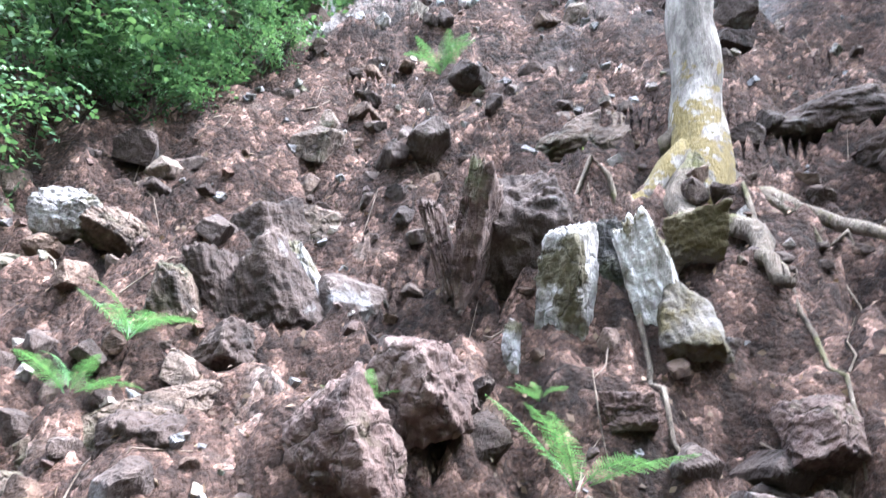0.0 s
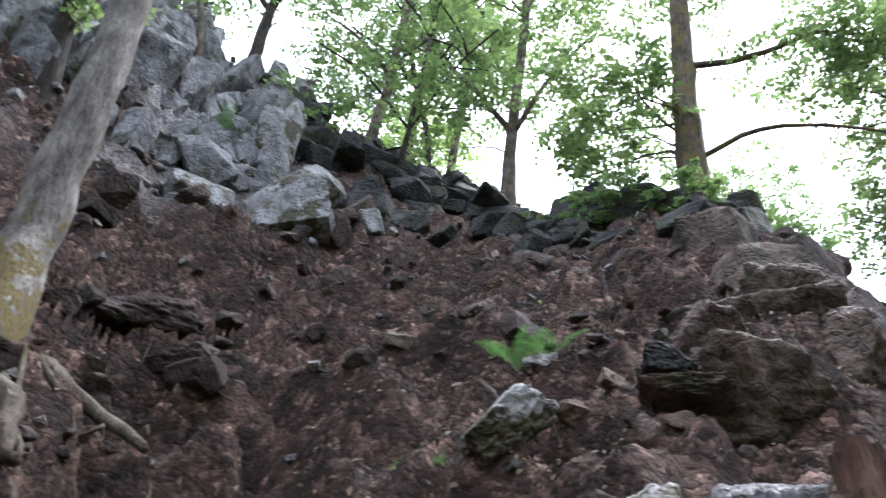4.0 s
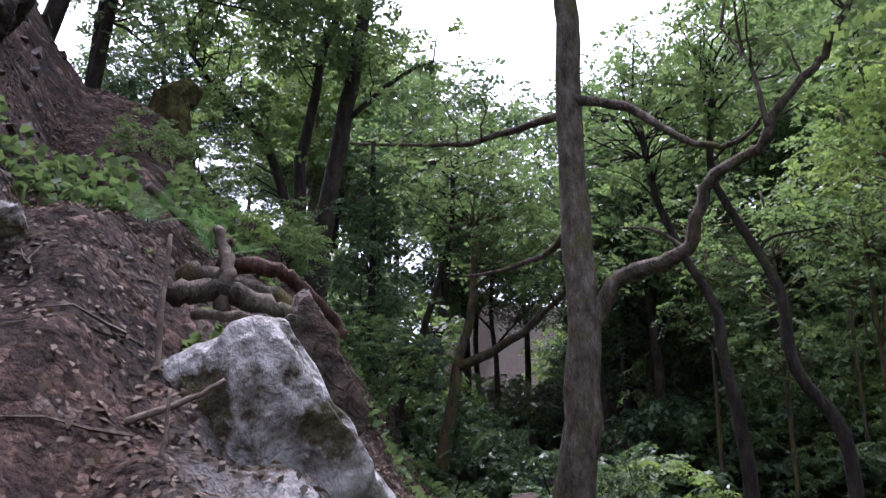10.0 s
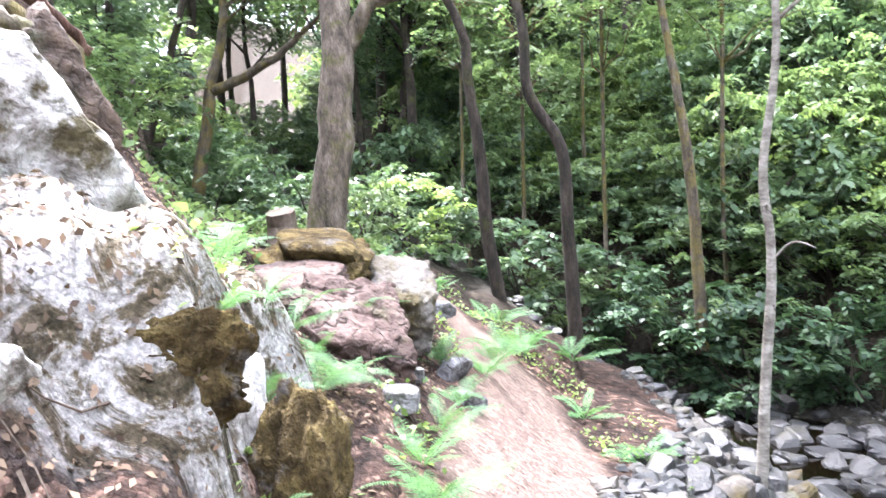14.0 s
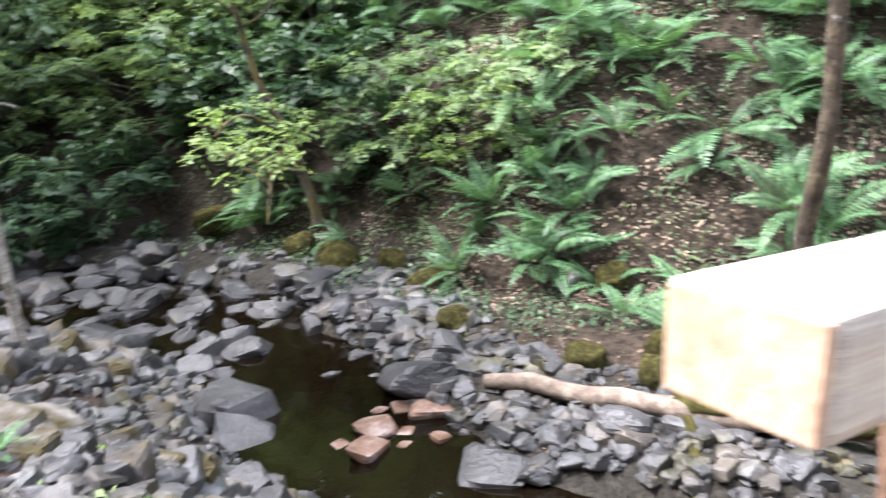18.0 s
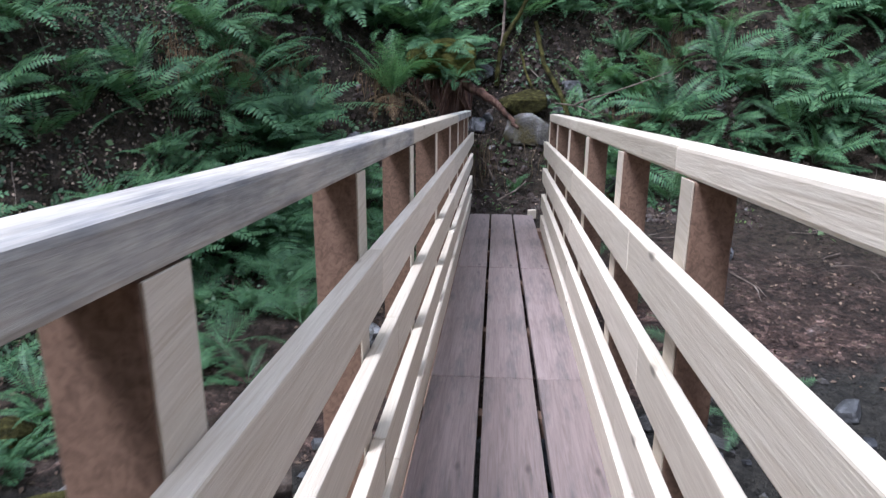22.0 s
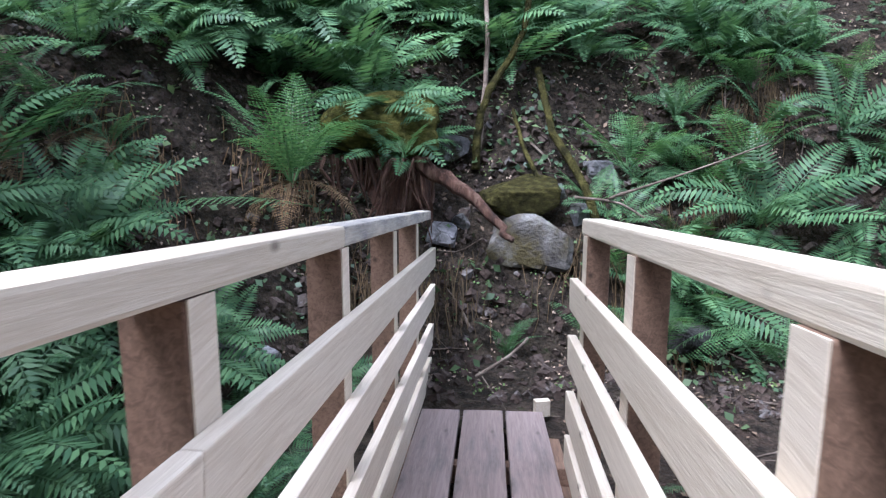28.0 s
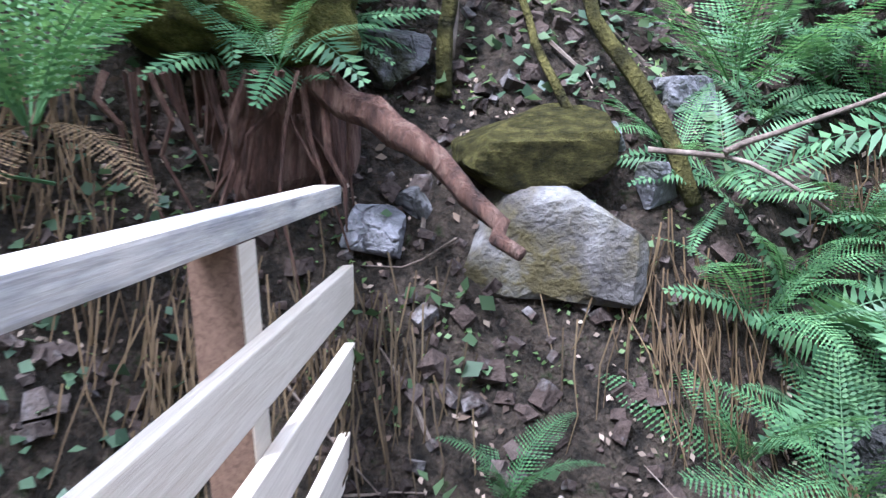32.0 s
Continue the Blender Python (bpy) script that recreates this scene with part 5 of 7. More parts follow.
def ridge_trees():
    """Trees on and above the landslip."""
    up = lambda p, dx, dy, dz: (p[0] + dx, p[1] + dy, p[2] + dz)
    tree("tall slender grey tree with a mossy foot on bared roots", [(3.1, -4.98, 3.35), (3.29, -5.18, 4.3), (3.31, -5.16, 5.06), (3.37, -5.11, 6.61), (3.47, -5.03, 8.24), (3.6, -4.9, 12.0)], 0.2, 0.13,
         [([(3.42, -5.08, 7.2), (3.2, -4.6, 8.0), (2.8, -4.2, 8.6)], 0.03, 0.01)], [((3.6, -4.9, 13.0), (2.6, 2.6, 2.0), 60), ((3.15, -5.0, 7.3), (0.5, 0.5, 0.5), 3)], FOOT_BARK, LEAF, 24, 0.09, 0.2, 11, 1.9, 0.3, True, 16)
    for n, (pts, r) in enumerate((([(3.2, -5.08, 3.95), (3.06, -4.8, 3.45), (2.86, -4.55, 3.05), (2.8, -4.3, 2.75)], 0.13), ([(3.18, -5.06, 3.9), (2.92, -4.92, 3.4), (2.6, -4.78, 3.02), (2.3, -4.6, 2.72)], 0.11), ([(3.22, -5.02, 3.95), (3.3, -4.72, 3.5), (3.36, -4.4, 3.22), (3.4, -4.1, 3.0)], 0.11), ([(3.12, -5.0, 3.7), (3.02, -4.7, 3.25), (3.0, -4.4, 2.95), (2.96, -4.1, 2.8)], 0.09), ([(3.26, -5.1, 4.2), (3.5, -4.95, 3.9), (3.72, -4.8, 3.85), (3.95, -4.6, 3.8)], 0.08), ([(3.2, -5.15, 3.9), (2.9, -5.2, 3.55), (2.5, -5.25, 3.35), (2.05, -5.2, 3.05)], 0.09))):
        limb3("root", "grey mossy root buttressing the tree over bared rock", "root", pts, r, r * 0.3, 300 + n, FOOT_BARK if n == 2 else BARK)
    tree("slim dark tree before the cliff", [(5.8, -7.3, 7.7), (6.1, -7.21, 9.47), (6.28, -7.03, 11.0), (6.43, -6.86, 12.7), (6.6, -6.6, 16.0)], 0.15, 0.07, [], [((6.3, -7.0, 15.5), (2.2, 2.2, 2.0), 50), ((5.8, -6.7, 10.3), (0.8, 0.8, 1.2), 14)], DARK_BARK, LEAF, 22, 0.1, 0.22, 12)
    tree("bent bare little tree on the ridge", [(6.29, -10.41, 11.6), (6.42, -10.33, 13.16), (6.65, -10.16, 14.35), (7.04, -9.86, 15.25)], 0.12, 0.05, [], [((7.2, -9.8, 16.5), (1.8, 1.8, 1.5), 40)], BARK, LEAF, 24, 0.12, 0.3, 13)
    for k, (pts, r) in enumerate((([(6.42, -11.87, 12.4), (6.29, -11.95, 15.0), (6.27, -11.95, 16.8), (6.29, -11.9, 21.0)], 0.2), ([(4.08, -13.99, 12.6), (3.9, -14.05, 15.3), (3.77, -14.08, 17.0), (3.6, -14.1, 22.0)], 0.2), ([(2.53, -14.57, 12.6), (2.71, -14.54, 15.1), (3.13, -14.45, 16.9), (3.8, -14.3, 20.0)], 0.11),
                                  ([(2.29, -14.92, 12.6), (2.09, -14.95, 15.6), (1.97, -14.96, 17.7), (1.9, -15.0, 21.0)], 0.14), ([(3.31, -14.72, 12.8), (3.08, -14.77, 17.1), (2.95, -14.8, 21.0)], 0.11), ([(0.54, -11.45, 9.6), (0.56, -11.44, 11.0), (0.54, -11.45, 12.0), (0.3, -11.5, 16.5)], 0.17),
                                  ([(2.54, -11.44, 11.0), (2.45, -11.47, 12.2), (2.3, -11.5, 15.0)], 0.08))):
        top = pts[-1]
        mid = pts[-2]
        tree("ridge tree with a clear trunk and light summer leaves", pts, r, r * 0.5, [([mid, up(mid, 0.9, 0.3, 1.2), up(mid, 1.9, 0.6, 1.9)], r * 0.4, 0.02), ([mid, up(mid, -0.8, 0.3, 1.4), up(mid, -1.6, 0.5, 2.3)], r * 0.35, 0.02)],
             [(up(top, 0, 0, 0.8), (3.0, 3.0, 2.2), 46), (up(mid, -1.3, 0.4, 0.9), (1.5, 1.2, 0.9), 13), (up(mid, 1.6, 0.2, 0.4), (1.4, 1.2, 0.8), 11)], BARK if k % 2 else DARK_BARK, LEAF, 26, 0.13, 0.34, 30 + k, 1.5, 0.25)
    for k, pts in enumerate(([(13.86, -7.38, 12.5), (13.9, -7.29, 16.8), (13.7, -7.7, 20.0)], [(14.89, -4.09, 11.0), (14.92, -3.91, 16.6), (15, -3.6, 20)], [(14.67, -5.04, 12), (14.73, -4.8, 17.4), (14.9, -4.4, 21)], [(14.47, -5.76, 12), (14.53, -5.54, 18), (14.6, -5.2, 21)])):
        tree("thin far tree above the cliff", pts, 0.14, 0.08, [], [(up(pts[-1], 0, 0, 0.5), (2.4, 2.4, 1.8), 24), (up(pts[1], 0.5, 0.5, 0.5), (1.4, 1.4, 1.2), 14)], BARK, LEAF, 24, 0.14, 0.36, 50 + k)
    tree("stout mossy oak at the edge of the knoll", [(-2.26, -10.5, 8.6), (-2.3, -10.5, 10.45), (-2.35, -10.49, 11.8), (-2.46, -10.47, 13.3), (-2.7, -10.4, 17.0)], 0.27, 0.16,
         [([(-2.4, -10.48, 12.6), (-3.4, -10.2, 12.4), (-4.4, -9.8, 12.5), (-5.4, -9.6, 11.9)], 0.07, 0.02), ([(-2.3, -10.5, 10.3), (-3.3, -10.1, 10.6), (-4.3, -9.7, 10.2), (-5.0, -9.4, 9.6)], 0.05, 0.015)],
         [((-2.6, -10.4, 17.0), (3.2, 3.0, 2.4), 90), ((-0.9, -10.6, 11.6), (1.5, 1.3, 1.1), 46), ((-4.2, -9.9, 12.2), (1.3, 1.0, 0.9), 24)], MOSSY_BARK, LEAF, 26, 0.12, 0.3, 60)


def knoll_trees():
    """Oaks and pines that stand beyond the shoulder of the hill."""
    tree("leaning oak with drooping sprays beyond the knoll", [(-4.7, -10.95, 5.6), (-5.13, -10.74, 8.66), (-5.44, -10.57, 9.5), (-6.37, -9.96, 10.54), (-7.21, -9.28, 11.13), (-8.0, -8.8, 12.6)], 0.14, 0.05,
         [([(-5.4, -10.6, 9.4), (-5.2, -10.2, 10.8), (-5.6, -9.8, 12.2)], 0.06, 0.015), ([(-6.3, -10.0, 10.5), (-6.2, -9.4, 11.8), (-6.6, -9.0, 13.0)], 0.05, 0.015)],
         [((-6.2, -9.9, 11.8), (2.2, 1.6, 1.8), 95), ((-5.6, -10.3, 9.0), (1.5, 1.2, 1.3), 50), ((-7.6, -9.3, 9.6), (1.4, 1.2, 1.6), 45)], DARK_BARK, LEAF, 26, 0.1, 0.26, 71, 1.3, 0.5)
    tree("slim dark oak beyond the knoll", [(-5.6, -11.0, 5.2), (-5.79, -10.95, 8.72), (-5.89, -10.89, 10.5), (-6.02, -10.81, 12.1), (-6.1, -10.7, 14.5)], 0.1, 0.05, [], [((-6.1, -10.7, 13.6), (1.8, 1.6, 1.6), 60), ((-6.0, -10.6, 8.2), (1.0, 0.8, 1.0), 20)], DARK_BARK, LEAF, 24, 0.1, 0.26, 72, 1.3, 0.5)
    tree("many-stemmed dark oak with a full crown", [(-9.29, -10.16, 2.6), (-9.29, -10.16, 5.27), (-9.48, -9.96, 7.43), (-9.63, -9.8, 9.14), (-9.8, -9.6, 11.76), (-9.84, -9.56, 14.05)], 0.2, 0.08,
         [([(-9.2, -10.3, 3.5), (-9.05, -10.4, 5.26), (-9.04, -10.4, 6.79), (-9.19, -10.26, 8.53), (-9.45, -10.0, 10.4)], 0.15, 0.05), ([(-9.1, -10.35, 5.2), (-8.62, -10.8, 6.97), (-7.99, -11.31, 7.85), (-7.56, -11.62, 8.55)], 0.09, 0.03), ([(-9.5, -9.9, 7.6), (-10.0, -9.2, 8.4), (-10.2, -8.6, 8.6)], 0.06, 0.02)],
         [((-9.4, -10.0, 12.6), (2.3, 2.2, 2.4), 150), ((-8.4, -10.6, 9.6), (1.9, 1.6, 1.7), 85), ((-9.9, -9.3, 8.8), (1.2, 1.2, 1.2), 32), ((-8.0, -11.0, 7.2), (1.2, 1.0, 0.9), 24)], DARK_BARK, LEAF, 28, 0.11, 0.28, 73, 1.2, 0.45)
    tree("dark oak on the skyline of the knoll", [(-5.9, -11.47, 4.6), (-5.9, -11.47, 6.77), (-5.91, -11.46, 7.72), (-5.92, -11.45, 9.66), (-5.9, -11.46, 12.0)], 0.12, 0.06, [], [((-6.2, -11.2, 11.0), (1.6, 1.5, 2.0), 60)], DARK_BARK, LEAF, 24, 0.11, 0.28, 74, 1.2, 0.4)
    tree("drooping dark conifer with hanging shoots", [(-8.0, -7.9, 2.2), (-7.95, -7.9, 4.0), (-7.9, -7.9, 6.0)], 0.09, 0.03, [], [((-7.9, -7.9, 4.3), (0.5, 0.5, 1.7), 60)], DARK_BARK, LEAF_DARK, 40, 0.07, 0.16, 75, 1.2, 0.3)


BIRCH = [(-6.96, -1.19, -1.02), (-6.96, -1.15, -0.4), (-6.95, -1.12, 0.0), (-6.95, -1.05, 0.98), (-6.95, -1.09, 1.58), (-6.94, -0.98, 2.34), (-6.94, -0.96, 2.9), (-6.94, -1.01, 3.38), (-7.0, -1.15, 5.2)]


def riverside_trees():
    """The tall oak beside the path and its neighbours."""
    tree("tall straight oak with crooked limbs beside the path", [(-8.34, -5.57, 0.72), (-8.42, -5.37, 2.28), (-8.62, -5.38, 3.52), (-8.88, -5.53, 5.20), (-8.84, -5.48, 7.10), (-8.80, -5.46, 8.10), (-8.82, -5.45, 9.55), (-8.84, -5.40, 11.50)], 0.225, 0.11,
         [([(-8.62, -5.30, 3.31), (-8.64, -5.11, 3.59), (-8.72, -4.86, 3.86), (-8.80, -4.41, 3.95), (-8.81, -4.16, 4.08), (-8.75, -4.04, 4.44), (-8.70, -3.80, 4.78), (-8.70, -3.30, 4.94), (-8.61, -3.12, 5.23), (-8.55, -2.69, 5.58), (-8.44, -2.45, 5.82), (-8.30, -1.90, 6.60)], 0.105, 0.03),
          ([(-8.85, -5.42, 6.26), (-9.02, -4.87, 6.05), (-8.98, -4.46, 5.68), (-8.91, -4.06, 5.28), (-8.85, -3.62, 5.14), (-8.70, -3.20, 5.30)], 0.07, 0.02), ([(-8.86, -5.69, 6.10), (-8.76, -6.19, 6.04), (-8.55, -6.81, 5.92), (-8.30, -7.43, 5.99), (-7.80, -8.24, 6.04)], 0.06, 0.015),
          ([(-8.81, -5.65, 4.50), (-8.93, -5.99, 4.36), (-8.87, -6.53, 4.23), (-8.73, -7.19, 4.22)], 0.055, 0.012), ([(-8.82, -5.46, 7.50), (-8.94, -5.18, 8.34), (-9.10, -4.76, 8.91), (-9.26, -4.27, 10.00), (-9.40, -3.90, 11.50)], 0.1, 0.05),
          ([(-9.18, -4.53, 9.40), (-9.33, -4.01, 9.46), (-9.47, -3.36, 9.41), (-9.60, -2.60, 9.60)], 0.05, 0.02), ([(-8.81, -5.46, 9.30), (-8.72, -5.67, 10.06), (-8.50, -6.10, 10.90)], 0.06, 0.03), ([(-8.59, -3.19, 5.10), (-8.70, -3.30, 5.90), (-8.90, -3.60, 6.60)], 0.035, 0.012), ([(-8.82, -4.23, 4.05), (-8.65, -4.55, 4.30), (-8.55, -4.95, 4.36)], 0.03, 0.008)],
         [((-9.00, -5.30, 12.30), (2.8, 2.4, 1.5), 60), ((-9.40, -3.60, 10.60), (1.5, 1.6, 1.2), 40), ((-8.60, -2.60, 6.60), (1.1, 1.1, 0.8), 26), ((-8.70, -3.90, 8.20), (0.8, 0.9, 1.0), 14), ((-8.30, -7.20, 6.30), (0.8, 1.0, 0.4), 14)], BARK, LEAF, 24, 0.09, 0.24, 81, 1.35, 0.5, True, 14)
    tree("leaning thin tree among the undergrowth", [(-11.05, -10.61, 1.04), (-11.37, -10.14, 3.15), (-11.75, -9.88, 4.63), (-12.02, -9.79, 5.48), (-12.30, -9.71, 6.49), (-12.29, -9.68, 7.61)], 0.09, 0.04, [], [((-12.29, -9.68, 7.61), (1.8, 1.8, 1.3), 60)], DARK_BARK, LEAF, 24, 0.11, 0.3, 82, 1.3, 0.5)
    tree("forked mossy oak among the undergrowth", [(-11.65, -9.85, 0.57), (-11.90, -9.45, 3.11), (-11.99, -9.40, 3.76), (-12.20, -9.27, 4.61), (-12.36, -9.27, 5.39), (-12.55, -9.34, 6.43)], 0.14, 0.05, [([(-11.98, -9.40, 3.71), (-12.11, -8.81, 3.93), (-12.20, -8.27, 4.19), (-12.22, -7.83, 4.49), (-12.23, -7.40, 4.79)], 0.1, 0.04)],
         [((-12.47, -9.16, 6.82), (2.0, 2.0, 1.4), 80), ((-12.43, -7.52, 5.63), (1.3, 1.3, 0.9), 36)], MOSSY_BARK, LEAF, 24, 0.11, 0.3, 83, 1.4, 0.5)
    tree("crooked oak leaning over the stream", [(-12.57, -4.58, -0.65), (-12.46, -4.79, 1.00), (-12.45, -4.86, 2.47), (-12.49, -4.99, 3.33), (-12.59, -5.08, 4.30), (-12.65, -5.43, 5.07), (-12.64, -5.81, 6.14), (-12.60, -5.99, 7.60)], 0.12, 0.05, [], [((-12.70, -6.00, 7.80), (2.0, 2.0, 1.4), 80)], DARK_BARK, LEAF, 24, 0.11, 0.3, 84, 1.3, 0.5)
    tree("dark snaking tree on the far side of the stream", [(-12.24, -3.45, -0.32), (-12.24, -3.49, 0.95), (-12.25, -3.54, 2.31), (-12.23, -3.99, 3.20), (-12.34, -4.06, 4.18), (-12.44, -4.29, 4.90), (-12.45, -4.74, 5.95), (-12.44, -4.85, 6.53), (-12.50, -4.70, 8.00)], 0.11, 0.05, [([(-12.44, -4.32, 4.91), (-12.55, -4.13, 5.20), (-12.68, -3.45, 5.24)], 0.04, 0.012)],
         [((-12.50, -4.40, 8.20), (2.0, 2.0, 1.4), 80)], DARK_BARK, LEAF, 24, 0.11, 0.3, 85, 1.2, 0.5)
    tree("slender pale birch-like sapling by the stream", BIRCH, 0.05, 0.022, [([(-6.95, -1.06, 0.9), (-6.9, -0.9, 1.05), (-6.85, -0.75, 1.0)], 0.012, 0.004), ([(-6.94, -0.97, 2.7), (-6.8, -0.55, 3.0), (-6.7, -0.2, 3.15)], 0.018, 0.006)],
         [((-7.8, -1.0, 5.0), (1.3, 1.3, 0.9), 40), ((-7.5, -0.6, 3.9), (0.9, 0.8, 0.5), 18)], BIRCH_BARK, LEAF_BRIGHT, 20, 0.1, 0.24, 86, 1.2, 0.7)
    tree("brown thin tree on the far bank", [(-13.42, -1.67, -0.58), (-13.47, -1.73, 1.70), (-13.56, -1.89, 3.17), (-13.67, -2.06, 4.32), (-13.88, -2.34, 6.48)], 0.11, 0.05, [], [((-13.88, -2.37, 6.99), (2.0, 2.0, 1.6), 70)], MOSSY_BARK, LEAF_BRIGHT, 24, 0.12, 0.32, 87, 1.2, 0.5)
    for n, (x, y, h) in enumerate(((-17.2, -5.2, 6.2), (-18.4, -6.9, 7.4), (-16.4, -3.4, 7.2), (-19.5, -4.2, 8.4), (-15.4, -1.2, 6.6))):
        g = ground_at(x, y)
        tree("slender green beech deep in the valley", [(x, y, g), (x + 0.1, y - 0.05, g + 2.0), (x + 0.05, y + 0.1, h), (x, y, h + 1.5)], 0.06, 0.025, [], [((x, y, h), (1.5, 1.7, 1.3), 46), ((x + 0.3, y + 0.4, h - 1.8), (1.2, 1.4, 0.7), 26)], MOSSY_BARK, LEAF, 22, 0.11, 0.3, 190 + n, 1.2, 0.6)
    # Trunk is real; the wide crown, out of view, is added to shade the bank.
    tree("mossy white-blotched tree on the far bank, unseen crown added for shade", [(-3.06, 3.1, -1.7), (-3.1, 3.15, -0.9), (-3.12, 3.2, -0.3), (-2.99, 3.18, 0.3), (-2.95, 3.2, 0.95), (-2.9, 3.2, 3.5), (-2.8, 3.2, 7.0)], 0.075, 0.045, [], [((-3.6, 4.3, 7.3), (2.8, 2.6, 1.2), 120)], BLOTCHED_BARK, LEAF, 24, 0.12, 0.32, 88, 1.3, 0.5)
    tree("crooked bush-like tree over the stream", [(-9.44, 2.48, -0.9), (-9.5, 2.32, -0.03), (-9.58, 2.12, 0.66), (-9.62, 2.03, 1.31), (-9.5, 1.8, 3.0)], 0.07, 0.03, [([(-9.45, 2.4, -0.5), (-8.8, 1.8, -0.3), (-8.2, 1.4, -0.7)], 0.04, 0.01), ([(-9.5, 2.3, 0.0), (-8.9, 1.6, 0.4), (-8.4, 1.1, 0.3)], 0.04, 0.01)],
         [((-9.3, 1.9, 2.6), (1.6, 1.4, 1.0), 40), ((-8.7, 1.6, 0.2), (0.9, 0.8, 0.4), 20)], MOSSY_BARK, LEAF_BRIGHT, 22, 0.08, 0.24, 89, 1.2, 0.8)


def bush_shape(name, label, leaf, size, per, n, seed, stems=9, flat=0.5, spread=0.2):
    """A shrub template about the origin, about one metre in radius."""
    rng, rnd = np.random.default_rng(seed), random.Random(seed)
    holder = thing(name, label, "shrub")
    d = rng.normal(size=(n, 3))
    d /= np.linalg.norm(d, axis=1, keepdims=True)
    k = rng.uniform(0.35, 1.0, (n, 1)) ** 0.5
    lumps = 1 + 0.28 * np.sin(d[:, :1] * 5 + seed) * np.cos(d[:, 1:2] * 4 + seed)
    tips = d * k * lumps * np.array([1, 1, 0.8]) + np.array([0, 0, 0.55])
    tips = tips[tips[:, 2] > 0.02]
    rows = []
    for t in tips[:: max(1, len(tips) // stems)]:
        q = bent((rnd.uniform(-0.1, 0.1), rnd.uniform(-0.1, 0.1), -0.15), t, 5, 0.05, rnd.random())
        rows.append(tube(q, tapered(0.02, 0.005, 6), 4))
    v, f = joined(rows)
    piece("stem_work", mesh_of("stem_work", v, f, DARK_BARK), holder, kind="stuff")
    piece("foliage", leaf_mesh("foliage", sprays(tips, per, spread, size, rng, flat), leaf), holder)
    return holder


def undergrowth():
    """Rhododendron and young trees on the far bank and up the valley."""
    rnd = random.Random(44)
    kinds = [bush_shape("shrub", "dense dark rhododendron with glossy leaves", LEAF_DARK, 0.1, 56, 46, 1, 9, 0.4, 0.16), bush_shape("shrub", "green leafy shrub with layered sprays", LEAF, 0.085, 56, 42, 2, 9, 0.28, 0.17),
             bush_shape("shrub", "bright young hazel with layered sprays", LEAF_BRIGHT, 0.08, 50, 36, 3, 9, 0.2, 0.18), bush_shape("shrub", "dark green shrub in the shade", LEAF_DARK, 0.09, 56, 46, 4, 9, 0.4, 0.16), bush_shape("shrub", "dense small-leaved evergreen bush above the slip", BUSH_LEAF, 0.045, 150, 60, 5, 12, 0.6, 0.17), bush_shape("shrub", "rhododendron hanging over the stream, shade put into its leaf colour", RHODO_SHADED, 0.1, 60, 50, 6, 9, 0.45, 0.16)]
    distant = {}
    first = set()

    def put(k, x, y, s, tall=1.0, lift=0.0):
        m = pose(x, y, ground_at(x, y) + lift, rnd.uniform(-8, 8), rnd.uniform(-8, 8), rnd.uniform(0, 360)) @ Matrix.Diagonal((s, s, s * tall, 1))
        if k in first and math.hypot(x, y) > 19:
            distant.setdefault(k, []).append(m)
        elif k in first:
            copy_thing(kinds[k], m).matrix_basis = m
        else:
            first.add(k)
            kinds[k].matrix_basis = m
    # Kind 5 bushes have the hollow's shade painted into their leaves.
    for x, y, s, k in ((-10.4, 3.3, 1.3, 5), (-11.9, 2.7, 1.3, 5), (-12.9, 0.7, 1.2, 5), (-9.0, 3.7, 1.1, 1), (-13.7, -0.9, 1.3, 5), (-14.6, -2.5, 1.3, 5), (-13.6, 1.9, 1.3, 1), (-14.6, 0.2, 1.3, 1), (-14.9, -1.4, 1.2, 1), (-15.2, -4.0, 1.2, 1), (-17.6, -3.4, 1.3, 1), (-17.0, -2.2, 1.2, 0), (-16.2, -1.2, 1.2, 1), (-15.6, -0.3, 1.1, 0), (-15.0, 0.5, 1.1, 2), (-18.6, -3.4, 1.4, 0), (-19.4, -4.4, 1.5, 1), (-17.4, -1.0, 1.4, 1), (-16.6, 0.2, 1.3, 0), (-8.0, 3.8, 0.8, 2), (-7.2, 4.2, 0.8, 1), (-15.4, -5.0, 1.5, 0), (-15.0, -7.2, 1.4, 3), (-13.6, -8.2, 1.1, 0), (-12.4, -7.0, 0.9, 1)):
        put(k, x, y, s)
    for _ in range(190):
        x = rnd.uniform(-42, -6)
        toe = float(np.interp(x, [p[0] for p in FAR_TOE], [p[1] for p in FAR_TOE]))
        y = toe + rnd.uniform(1.9, 18)
        if x > -9 and y < toe + 4:
            continue
        put(rnd.choice((0, 1, 1, 2, 3)), x, y, rnd.uniform(0.9, 1.9), rnd.uniform(0.9, 1.5))
    for x, y in ((-15.6, 1.4), (-15.7, 0.4), (-14.8, 1.9), (-16.4, 1.0), (-14.2, 2.6), (-15.0, 0.2), (-13.6, 3.7), (-12.8, 4.6), (-16.8, 2.4), (-15.8, 3.2)):
        put(rnd.choice((0, 1, 2)), x, y, rnd.uniform(0.8, 1.3))
    for _ in range(60):
        x = rnd.uniform(-15, -4.5)
        toe = float(np.interp(x, [p[0] for p in FAR_TOE], [p[1] for p in FAR_TOE]))
        put(rnd.choice((0, 1, 2, 3)), x, toe + rnd.uniform(3.0 if x > -8 else 1.8, 14), rnd.uniform(0.6, 1.3), rnd.uniform(0.8, 1.3))
